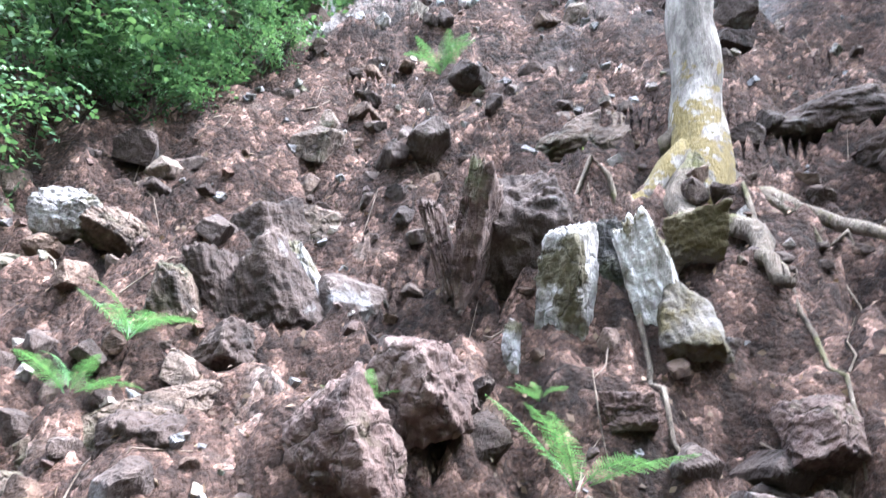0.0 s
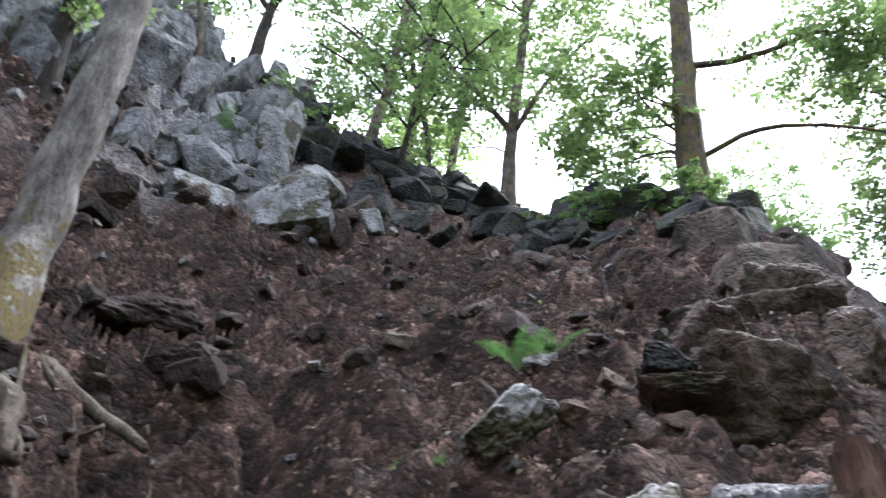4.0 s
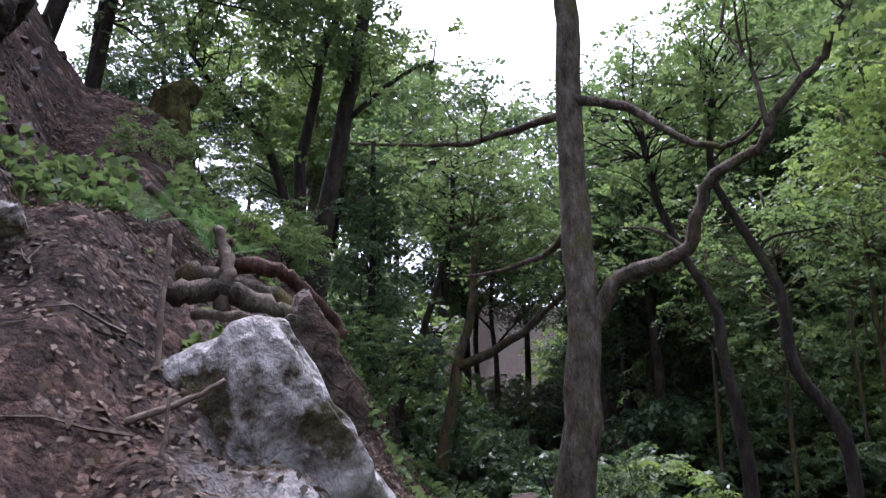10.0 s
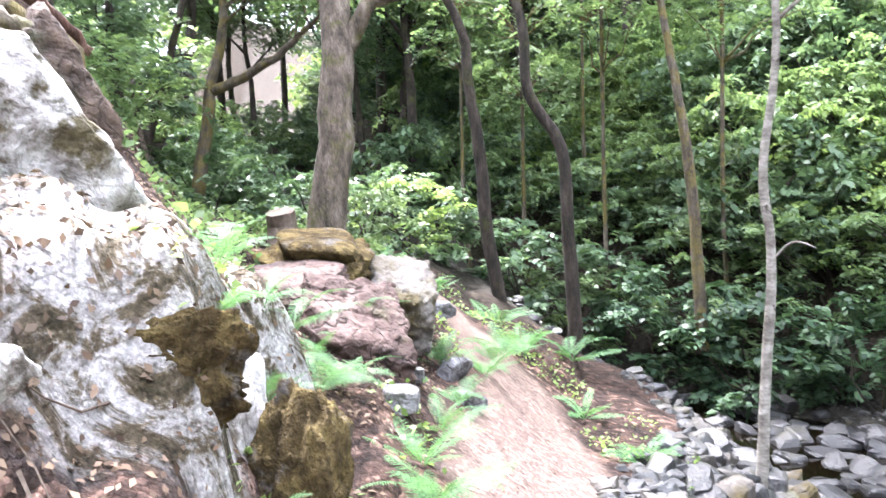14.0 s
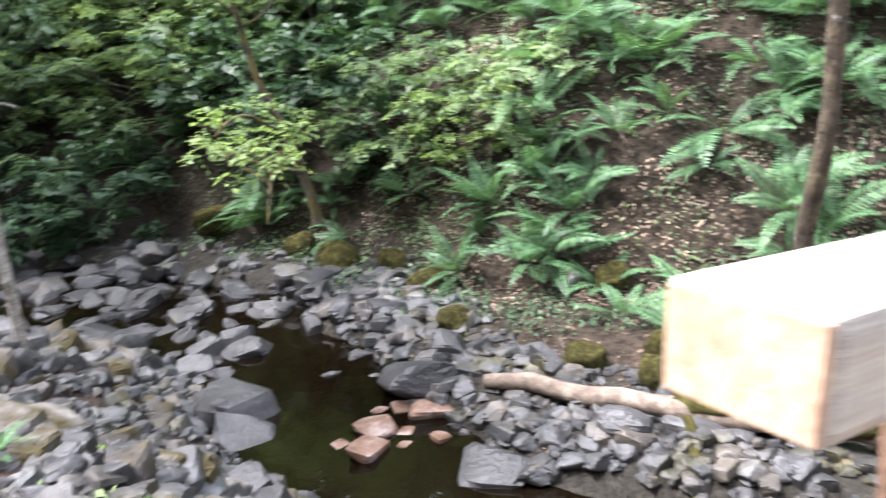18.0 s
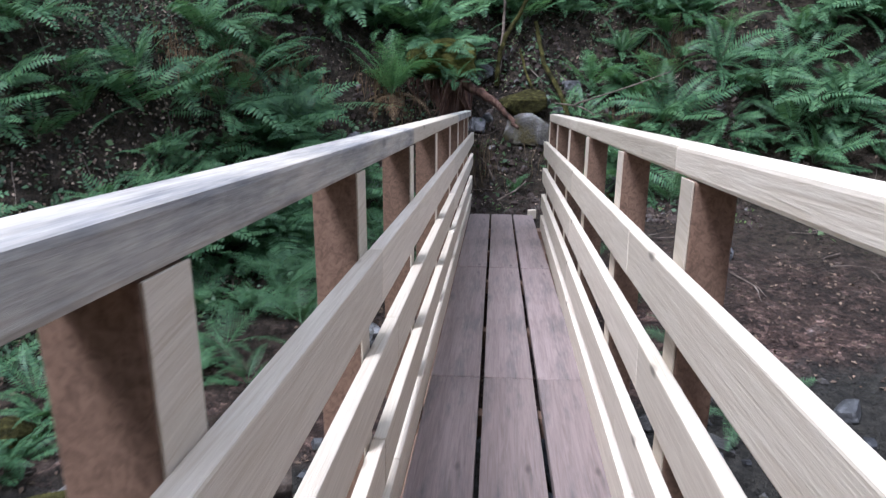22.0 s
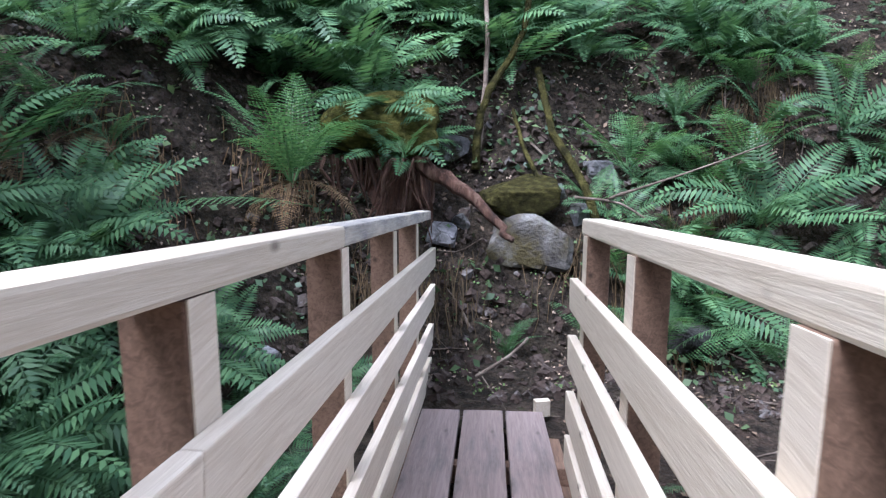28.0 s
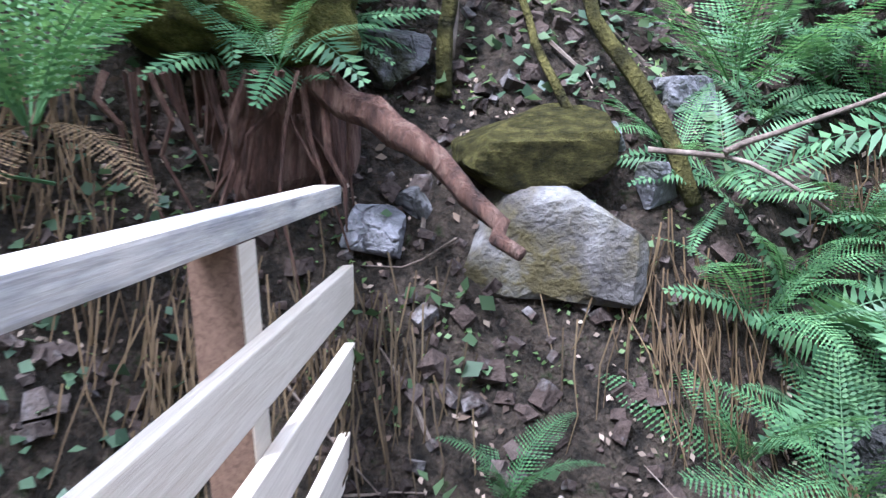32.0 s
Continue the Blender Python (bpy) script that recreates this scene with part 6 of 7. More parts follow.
    for _ in range(90):
        x = rnd.uniform(-24, -12)
        toe = float(np.interp(x, [p[0] for p in FAR_TOE], [p[1] for p in FAR_TOE]))
        put(rnd.choice((1, 2, 1)), x, toe + rnd.uniform(2.6, 11), rnd.uniform(0.7, 1.4), rnd.uniform(0.9, 1.5))
    for _ in range(130):
        x, y = rnd.uniform(-34, -11), rnd.uniform(-28, -6.5)
        if abs(beside(np.array([x]), np.array([y]), STREAM)[0]) > 1.5 and abs(beside(np.array([x]), np.array([y]), FOOTPATH[::-1])[0]) > 1.2:
            put(rnd.choice((0, 1, 2, 3)), x, y, rnd.uniform(0.8, 1.8), rnd.uniform(0.9, 1.4))
    for x, y, s, k in ((7.3, -1.2, 1.5, 1), (7.2, -2.1, 1.3, 2), (7.9, -2.9, 1.4, 1), (8.2, -1.9, 1.8, 1), (8.8, -3.3, 1.6, 3), (9.4, -2.4, 2.0, 1), (6.5, -0.6, 1.2, 1), (9.6, -4.0, 1.5, 3), (10.5, -3.6, 1.8, 1), (8.2, -3.9, 0.8, 2), (6.6, -2.3, 0.7, 1), (7.0, -3.2, 0.6, 1)):
        put(4, x, y, s, 1.1)
    for x, y, s, k in ((-4.6, -7.0, 0.4, 1), (-5.4, -6.9, 0.45, 1), (-5.9, -7.4, 0.5, 1), (-3.7, -6.4, 0.25, 1), (-6.6, -7.2, 0.6, 1), (-7.4, -7.4, 0.7, 1), (-4.4, -6.1, 0.25, 2), (-5.0, -6.3, 0.35, 1), (-2.6, -8.2, 0.3, 1), (-1.9, -9.9, 0.7, 1), (-1.0, -10.2, 0.8, 1), (0.0, -10.8, 0.4, 1)):
        put(k, x, y, s, 0.8)
    for k, rows in distant.items():
        me = next(o.data for o in kinds[k].children if o.name.startswith("foliage"))
        co = np.empty(len(me.vertices) * 3)
        me.vertices.foreach_get("co", co)
        co = np.c_[co.reshape(-1, 3), np.ones(len(me.vertices))]
        v = np.concatenate([(co @ np.array(m).T)[:, :3] for m in rows])
        tagged(new("far_undergrowth", leaf_mesh("far_undergrowth", v, me.materials[0])), "shrubs and young trees covering the far valley side", "undergrowth", kind="stuff")


def wood_beyond():
    """The woods up both sides of the valley: one tree of each kind, copied; some unseen, for shade."""
    rnd = random.Random(77)
    kinds = []
    for k, (bark, leaf, lab) in enumerate(((DARK_BARK, LEAF, "broadleaf tree of the wooded valley side"), (BARK, LEAF_BRIGHT, "light green tree of the wooded valley side"), (DARK_BARK, LEAF_DARK, "dark green tree of the wooded valley side"))):
        kinds.append(tree(lab, [(0, 0, 0), (0.1, 0.1, 2.5), (-0.1, 0.15, 5.0), (0.1, 0, 8.0)], 0.16, 0.06, [([(0, 0.1, 3.5), (0.9, 0.4, 4.6), (1.7, 0.6, 5.4)], 0.06, 0.02), ([(0, 0.1, 4.2), (-1.0, 0.2, 5.3), (-1.8, -0.2, 6.3)], 0.06, 0.02)],
                          [((0, 0, 7.4), (2.6, 2.6, 2.2), 90), ((1.4, 0.5, 5.2), (1.4, 1.3, 0.9), 30), ((-1.4, 0, 5.6), (1.4, 1.3, 0.9), 30)], bark, leaf, 26, 0.15, 0.4, 90 + k, 1.3, 0.3))
    first = set()
    spots = []
    for _ in range(22):
        x = rnd.uniform(-38, -20)
        toe = float(np.interp(x, [p[0] for p in FAR_TOE], [p[1] for p in FAR_TOE]))
        spots.append((x, toe + rnd.uniform(6, 24)))
    for _ in range(16):
        spots.append((rnd.uniform(-36, -19), rnd.uniform(-32, -9)))
    for _ in range(60):
        spots.append((rnd.uniform(-55, -20), rnd.uniform(-26, 12)))
    # Unseen trees above the far bank, set close so their crowns shade it.
    for _ in range(20):
        spots.append((rnd.uniform(-10, 9), rnd.uniform(14, 22)))
    for _ in range(5):
        a = math.radians(rnd.uniform(150, 200))
        r = rnd.uniform(17, 26)
        spots.append((HUB[0] - math.sin(a) * r, HUB[1] + math.cos(a) * r))
    spots += [(4.3, 12.3)]
    for x, y in spots:
        k, s = rnd.choice((0, 0, 1, 2)), rnd.uniform(0.8, 1.5)
        m = pose(x, y, ground_at(x, y) - 0.1, rnd.uniform(-4, 4), rnd.uniform(-4, 4), rnd.uniform(0, 360)) @ Matrix.Diagonal((s, s, s, 1))
        if k in first:
            copy_thing(kinds[k], m).matrix_basis = m
        else:
            first.add(k)
            kinds[k].matrix_basis = m


ridge_trees()
knoll_trees()
riverside_trees()
undergrowth()
wood_beyond()


# ---- ferns and small plants ----
def frond_mesh(name, material, long, wide, arch, pairs, fine, seed):
    """One fern frond from the origin along +x: a stalk and its pinnae, lobed where fine."""
    rnd = random.Random(seed)
    verts, faces = [], []

    def at(k):
        return Vector((long * (k - 0.12 * k ** 3 * abs(arch)), 0, long * arch * (k - 1.15 * k * k)))
    n = 9
    spine = [at(i / (n - 1)) for i in range(n)]
    v, f = tube(spine, tapered(0.0035 * (1 + long), 0.001, n), 3)
    verts += v
    faces += f
    for i in range(pairs):
        k = 0.16 + 0.83 * i / (pairs - 1)
        reach = wide * 0.5 * (math.sin(math.pi * min(1, (k - 0.08) * 1.02) ** 0.72) * 0.95 + 0.05)
        step = long * 0.83 / pairs
        p, q = at(k), (at(min(1, k + 0.02)) - at(k - 0.02)).normalized()
        for side in (-1, 1):
            out = (Vector((0, side, 0)) + q * 0.38 + Vector((0, 0, -0.16 + rnd.uniform(-0.12, 0.12)))).normalized()
            lobes = 5 if fine else 1
            if fine:
                for j in range(lobes):
                    a = p + out * reach * j / lobes
                    b = p + out * reach * (j + 1.12) / lobes
                    half = step * 0.46 * (1 - 0.72 * j / lobes)
                    o = len(verts)
                    m1 = a.lerp(b, 0.62)
                    verts.extend((a, m1 + q * half, b, m1 - q * half))
                    faces.append((o, o + 1, o + 2, o + 3))
            else:
                o = len(verts)
                m1 = p + out * reach * 0.3
                verts.extend((p, m1 + q * step * 0.48, p + out * reach, m1 - q * step * 0.48))
                faces.append((o, o + 1, o + 2, o + 3))
    return mesh_of(name, verts, faces, material)


FRONDS = {}


def frond(kind, fine):
    if (kind, fine) not in FRONDS:
        mat = FERN if kind < 4 else FERN_BRIGHT if kind < 8 else FERN_DRY
        FRONDS[kind, fine] = frond_mesh("frond", mat, 1.0, 0.3 + 0.04 * (kind % 4), (0.55, 0.35, 0.7, 0.2)[kind % 4], 30 if fine else 22, fine, 500 + kind)
    return FRONDS[kind, fine]


def fern(label, x, y, size, count=9, seed=0, lean=0.0, fine=False, droop=0.0, z=None, face=None, group="", bright=False, dead=0):
    """A clump with every frond its own."""
    rnd = random.Random(seed)
    holder = thing("fern", label, "fern", pose(x, y, ground_at(x, y) - 0.02 if z is None else z), group)
    for i in range(count):
        a = 360 * i / count + rnd.uniform(-18, 18) if face is None else face + rnd.uniform(-75, 75)
        rise = rnd.uniform(-58, -25) + droop
        s = size * rnd.uniform(0.75, 1.1)
        piece("frond", frond(rnd.randrange(4) + (4 if bright else 0), fine), holder, "", pose(0, 0, 0, rnd.uniform(-20, 20), rise + lean, a) @ Matrix.Diagonal((s, s, s, 1)))
    for _ in range(dead):
        piece("dead_frond", frond(8 + rnd.randrange(2), fine), holder, "brown dead frond hanging down", pose(0, 0, 0.04, rnd.uniform(-30, 30), rnd.uniform(5, 40), rnd.uniform(180, 360)) @ Matrix.Scale(size * rnd.uniform(0.5, 0.8), 4))
    return holder


def fern_template(name, seed, count, droop):
    """A clump in one mesh for the many that stand farther off."""
    rnd = random.Random(seed)
    rows = []
    for i in range(count):
        me = frond(rnd.randrange(4), False)
        m = pose(0, 0, 0, rnd.uniform(-20, 20), rnd.uniform(-58, -18) + droop, 360 * i / count + rnd.uniform(-20, 20)) @ Matrix.Scale(rnd.uniform(0.7, 1.1), 4)
        rows.append(([m @ v.co for v in me.vertices], [tuple(p.vertices) for p in me.polygons]))
    v, f = joined(rows)
    return mesh_of(name, v, f, FERN)


def named_ferns():
    """The ferns that stand out along the far bank and the slope."""
    big = "tall green shuttlecock fern on the shady bank"
    fern(big, -1.4, 9.5, 0.95, 13, 1, 0, True, -8, -0.1, bright=True, dead=5)
    fern(big, -2.7, 8.9, 0.7, 9, 2, 0, True, dead=4)
    fern(big, -3.1, 8.45, 0.8, 9, 3, 0, True, dead=4)
    piece("frond", frond(3, True), thing("fern", "single long arching frond over the handrail", "fern", pose(-1.2, 9.25, -0.2)), "", pose(0, 0, 0, 0, -4, 196) @ Matrix.Scale(1.05, 4))
    fern("low fern beside the root mass", -1.2, 9.3, 0.35, 5, 4, 0, True, 10)
    fern("small fern on the rotten root", -0.6, 9.6, 0.4, 6, 5, 0, True, 10, 0.1, bright=True)
    fern("small fern in the earth at the bridge end", 0.14, 9.2, 0.42, 6, 6, 0, True, -5, bright=True)
    # Bright fronds here put the bank's sunlight into the fern colour.
    for n, (x, y, s) in enumerate(((0.95, 9.45, 0.62), (1.2, 9.2, 0.75), (1.05, 9.75, 0.6), (1.5, 9.35, 0.7), (0.8, 10.1, 0.45), (1.15, 10.55, 0.75), (1.75, 10.4, 0.6), (1.6, 10.95, 0.6), (2.2, 10.85, 0.7), (2.1, 10.3, 0.8), (1.5, 10.1, 0.6), (2.1, 9.3, 0.75), (2.4, 9.5, 0.6), (1.7, 9.7, 0.6), (2.9, 10.7, 0.7), (3.7, 11.1, 0.8), (1.2, 9.9, 0.5))):
        fern("spreading fern on the earth bank past the bridge", x, y, s, 8, 20 + n, 0, True, 6, bright=n % 4 != 3)
    for n, (x, y, s) in enumerate(((-2.05, 7.97, 0.5), (-1.1, 8.3, 0.45), (-1.65, 6.9, 0.7), (-2.2, 6.6, 0.75), (-2.0, 6.1, 0.75), (-2.75, 5.8, 0.7), (-2.2, 7.85, 0.6), (-2.9, 7.6, 0.6), (-1.7, 5.7, 0.7), (-2.2, 5.2, 0.6), (-1.9, 4.8, 0.5), (-0.95, 7.3, 0.5), (-1.3, 6.2, 0.5), (1.6, 4.6, 0.6), (1.5, 5.6, 0.5), (1.3, 6.6, 0.5), (1.2, 7.6, 0.5))):
        fern("low green fern below the bridge rail", x, y, s, 8, 50 + n, 0, True, 12)
    for n, (x, y, s) in enumerate(((3.95, -2.05, 0.42), (3.85, -1.85, 0.34), (2.6, -3.55, 0.5), (3.0, -2.75, 0.25), (5.85, -4.7, 0.6), (2.9, -3.6, 0.2), (0.15, -5.95, 0.4), (-0.1, -5.9, 0.35), (0.55, -5.35, 0.3), (4.8, -9.4, 0.7), (-3.5, -5.3, 0.45), (-3.0, -5.2, 0.35))):
        fern("green fern rooted in the bare slope", x, y, s, 8, 80 + n, 0, True, -10 if n in (4, 9) else 8, bright=True)
    for n, (x, y, s) in enumerate(((-3.75, -2.75, 0.4), (-3.5, -2.6, 0.4), (-4.3, -2.85, 0.35), (-3.3, -2.55, 0.4), (-2.8, -2.5, 0.35), (-4.9, -2.95, 0.35), (-5.6, -3.3, 0.4), (-6.2, -3.15, 0.35), (-7.0, -3.3, 0.5), (-7.8, -3.4, 0.6), (-8.6, -3.4, 0.6), (-9.2, -3.0, 0.6), (-7.4, -2.6, 0.4), (-6.3, -2.0, 0.4), (-4.3, -1.5, 0.3), (-3.3, -1.5, 0.3), (-2.3, -2.7, 0.3), (-9.9, -4.0, 0.6), (-8.2, -4.3, 0.5))):
        fern("pale green bracken beside the footpath", x, y, s, 9, 110 + n, 0, n < 10, 14, bright=True)
    for n, (x, y, s) in enumerate(((-6.85, 4.1, 0.8), (-7.1, 3.6, 0.8), (-5.6, 3.75, 0.7), (-5.1, 3.5, 0.5), (-4.5, 3.6, 0.6), (-4.9, 4.2, 0.6), (-6.1, 4.6, 0.6), (-5.8, 5.0, 0.6), (-3.9, 4.6, 0.6), (-3.3, 4.4, 0.5), (-3.6, 6.3, 0.6), (-4.2, 6.4, 0.6), (-2.9, 6.7, 0.6))):
        fern("fern on the far bank of the stream", x, y, s, 8, 150 + n, 0, False, 8)


def path_ferns():
    rnd = random.Random(91)
    for n in range(22):
        k = n / 22
        x = -2.6 - 4.2 * k
        y = float(np.interp(-x, [1.5, 3.2, 5.0, 7.2], [-1.9, -2.2, -2.7, -3.5])) - rnd.uniform(0.72, 1.1)
        fern("fresh green bracken beside the footpath", x, y, rnd.uniform(0.25, 0.42), 8, 300 + n, 0, True, 12, bright=True)


def bank_ferns():
    rnd = random.Random(61)
    shapes = [fern_template("fern_clump", 600 + n, 9, (0, 8, 14, 20)[n]) for n in range(4)]
    made, far = 0, []
    for _ in range(60):
        x = rnd.uniform(-3.2, -0.75)
        toe = float(np.interp(x, [p[0] for p in FAR_TOE], [p[1] for p in FAR_TOE]))
        y, s = toe + rnd.uniform(-2.4, 0.2), rnd.uniform(0.3, 0.6)
        if math.hypot(x + 1.4, y - 9.5) < 0.6:
            continue
        ob = new("fern", shapes[rnd.randrange(4)])
        ob.matrix_basis = pose(x, y, ground_at(x, y) - 0.03, rnd.uniform(0, 20), rnd.uniform(-10, 10), rnd.uniform(0, 360)) @ Matrix.Diagonal((s, s, s, 1))
        tagged(ob, "low green fern at the foot of the shady bank", "fern", "ferns of the far bank")
    while made < 1350:
        x = rnd.uniform(-9, 7) if made < 860 else rnd.uniform(-14, -4) if made < 1160 else rnd.uniform(-3.6, -0.4)
        toe = float(np.interp(x, [p[0] for p in FAR_TOE], [p[1] for p in FAR_TOE]))
        y = toe + rnd.uniform(0.1, 7.5 if made < 860 else 11 if made < 1160 else 3.8)
        if 0.2 < x < 5 and rnd.random() < 0.3:
            continue
        if (made >= 1160 and -2.3 < x < -0.5 and y < 9.9) or math.hypot(x + 1.4, y - 9.5) < 0.85 or (-0.7 < x < 0.95 and y < 11.0):
            continue
        if -9 < x < -2.6 and y < toe + 4.2 and rnd.random() < 0.7:
            continue
        if bumps(np.array([x]), np.array([y]), 1.1, 67)[0] < -0.2 and rnd.random() < 0.8:
            continue
        s = rnd.uniform(0.4, 1.0)
        made += 1
        if made > 90:
            me = shapes[rnd.randrange(4)]
            m = pose(x, y, ground_at(x, y) - 0.03, rnd.uniform(10, 35), rnd.uniform(-8, 8), rnd.uniform(-60, 60)) @ Matrix.Diagonal((s, s, s, 1))
            far.append(([m @ v.co for v in me.vertices], [tuple(p.vertices) for p in me.polygons]))
            continue
        ob = new("fern", shapes[rnd.randrange(4)])
        ob.matrix_basis = pose(x, y, ground_at(x, y) - 0.03, rnd.uniform(10, 35), rnd.uniform(-8, 8), rnd.uniform(-60, 60)) @ Matrix.Diagonal((s, s, s, 1))
        tagged(ob, "green fern on the shady bank", "fern", "ferns of the far bank")
    v, f = joined(far)
    tagged(new("fern_growth", mesh_of("fern_growth", v, f, FERN)), "dense green ferns over the shady bank", "ferns", kind="stuff")


def small_leaves():
    """Ivy, bramble and wood sorrel that creep over banks and stones."""
    rng = np.random.default_rng(9)

    def carpet(name, label, n, box, keep, material, size, lift):
        x, y = rng.uniform(box[0], box[1], n), rng.uniform(box[2], box[3], n)
        k = keep(x, y)
        x, y = x[k], y[k]
        c = np.stack([x, y, land(x, y) + rng.uniform(0.01, lift, len(x))], 1)
        nrm = rng.normal(size=c.shape) * 0.5 + np.array([0, -0.25, 0.9])
        nrm /= np.linalg.norm(nrm, axis=1, keepdims=True)
        tagged(new(name, leaf_mesh(name, leaf_quads(c, nrm, size, rng, 0.75), material)), label, "ground cover", kind="stuff")
    clump = lambda x, y, s, cut, seed: bumps(x, y, s, seed) + 0.5 * bumps(x, y, s * 0.4, seed + 1) > cut
    carpet("ground_ivy", "creeping ivy and sorrel on the far bank", 60000, (-12, 7, 0, 17), lambda x, y: (beside(x, y, FAR_TOE) > -0.6) & clump(x, y, 0.9, 0.12, 31) & ((x < 2.2) | (y > 11)) & ((x < -0.8) | (x > 1.1) | (y > 10.2)), LEAF_DARK, 0.06, 0.09)
    carpet("bramble_leaves", "bramble and seedlings on the far bank", 16000, (-12, 6, 0, 16), lambda x, y: (beside(x, y, FAR_TOE) > -1.5) & clump(x, y, 0.7, 0.45, 37), LEAF, 0.07, 0.16)
    carpet("grass_tufts", "grass and herbs along the footpath", 14000, (-12, -2, -5, 0), lambda x, y: (np.abs(np.abs(beside(x, y, FOOTPATH[::-1])) - 0.85) < 0.4) & clump(x, y, 0.5, 0.1, 41), LEAF_BRIGHT, 0.045, 0.1)
    carpet("bank_herbs", "mixed herbs and moss over the stream bank", 60000, (-13, -1.5, 1.5, 13), lambda x, y: (beside(x, y, FAR_TOE) > -0.9) & (beside(x, y, FAR_TOE) < 4.5) & clump(x, y, 0.6, 0.1, 61), LEAF_DARK, 0.045, 0.12)
    carpet("bank_sprouts", "bright young leaves over the stream bank", 26000, (-12, -1.8, 1.5, 11), lambda x, y: (beside(x, y, FAR_TOE) > -0.5) & (beside(x, y, FAR_TOE) < 4.5) & clump(x, y, 0.45, 0.3, 71), LEAF, 0.04, 0.16)
    carpet("sorrel", "wood sorrel among moss on the earth bank", 9000, (-3.2, 3.2, 8.6, 11.2), lambda x, y: clump(x, y, 0.25, 0.42, 73), LEAF_BRIGHT, 0.024, 0.03)
    carpet("seedlings", "sparse seedlings on the soil slope", 5000, (-6, 9, -12, -2.5), lambda x, y: clump(x, y, 0.35, 1.02, 43), LEAF_BRIGHT, 0.05, 0.08)
    carpet("knoll_herbs", "herbs and bramble on the shoulder of the hill", 26000, (-8, -1.5, -9, -3.8), lambda x, y: clump(x, y, 0.6, 0.3, 47) & (x + 0.45 * y < -4.2), LEAF, 0.07, 0.14)


named_ferns()
path_ferns()
bank_ferns()
small_leaves()


# ---- dead leaves, twigs, roots and wood ----
def litter():
    rng = np.random.default_rng(4)

    def strew(name, label, n, box, keep, size, mat=None):
        x, y = rng.uniform(box[0], box[1], n), rng.uniform(box[2], box[3], n)
        k = keep(x, y)
        x, y = x[k], y[k]
        e = 0.04
        z = land(x, y)
        slope = np.stack([(z - land(x + e, y)) / e, (z - land(x, y + e)) / e, np.ones(len(x))], 1)
        nrm = slope / np.linalg.norm(slope, axis=1, keepdims=True) + rng.normal(size=slope.shape) * 0.3
        nrm /= np.linalg.norm(nrm, axis=1, keepdims=True)
        c = np.stack([x, y, z], 1) + nrm * rng.uniform(0.004, 0.02, (len(x), 1))
        tagged(new(name, leaf_mesh(name, leaf_quads(c, nrm, size, rng, 0.6), mat or LITTER)), label, "leaf litter", kind="stuff")
    strew("leaf_litter", "dry fallen leaves on the shoulder of the hill", 36000, (-7, 1.5, -8, -2.2), lambda x, y: (bumps(x, y, 0.7, 51) > -0.35) & (x < 0.6 + 0.8 * bumps(x, y, 1.0, 52)) & (np.abs(beside(x, y, FOOTPATH[::-1])) > 0.65), 0.034)
    strew("leaf_litter", "brown fallen leaves on the far bank", 16000, (-10, 6, 0.5, 15), lambda x, y: (beside(x, y, FAR_TOE) > -4) & (bumps(x, y, 0.8, 53) > -0.1), 0.045)
    strew("leaf_litter", "pale dry leaves strewn over the stream bank", 20000, (-10, -2.2, 1.8, 9), lambda x, y: (beside(x, y, FAR_TOE) > -0.3) & (beside(x, y, FAR_TOE) < 5) & (bumps(x, y, 0.5, 55) > -0.15), 0.04, PALE_LITTER)
    strew("leaf_litter", "pale leaf scraps on the earth bank", 5000, (-3.2, 3.2, 8.7, 11.5), lambda x, y: bumps(x, y, 0.3, 56) > 0.0, 0.026, PALE_LITTER)
    strew("leaf_litter", "scattered leaf scraps on the soil slope", 5000, (0, 9, -9, -1.5), lambda x, y: bumps(x, y, 0.8, 54) > -0.1, 0.045)


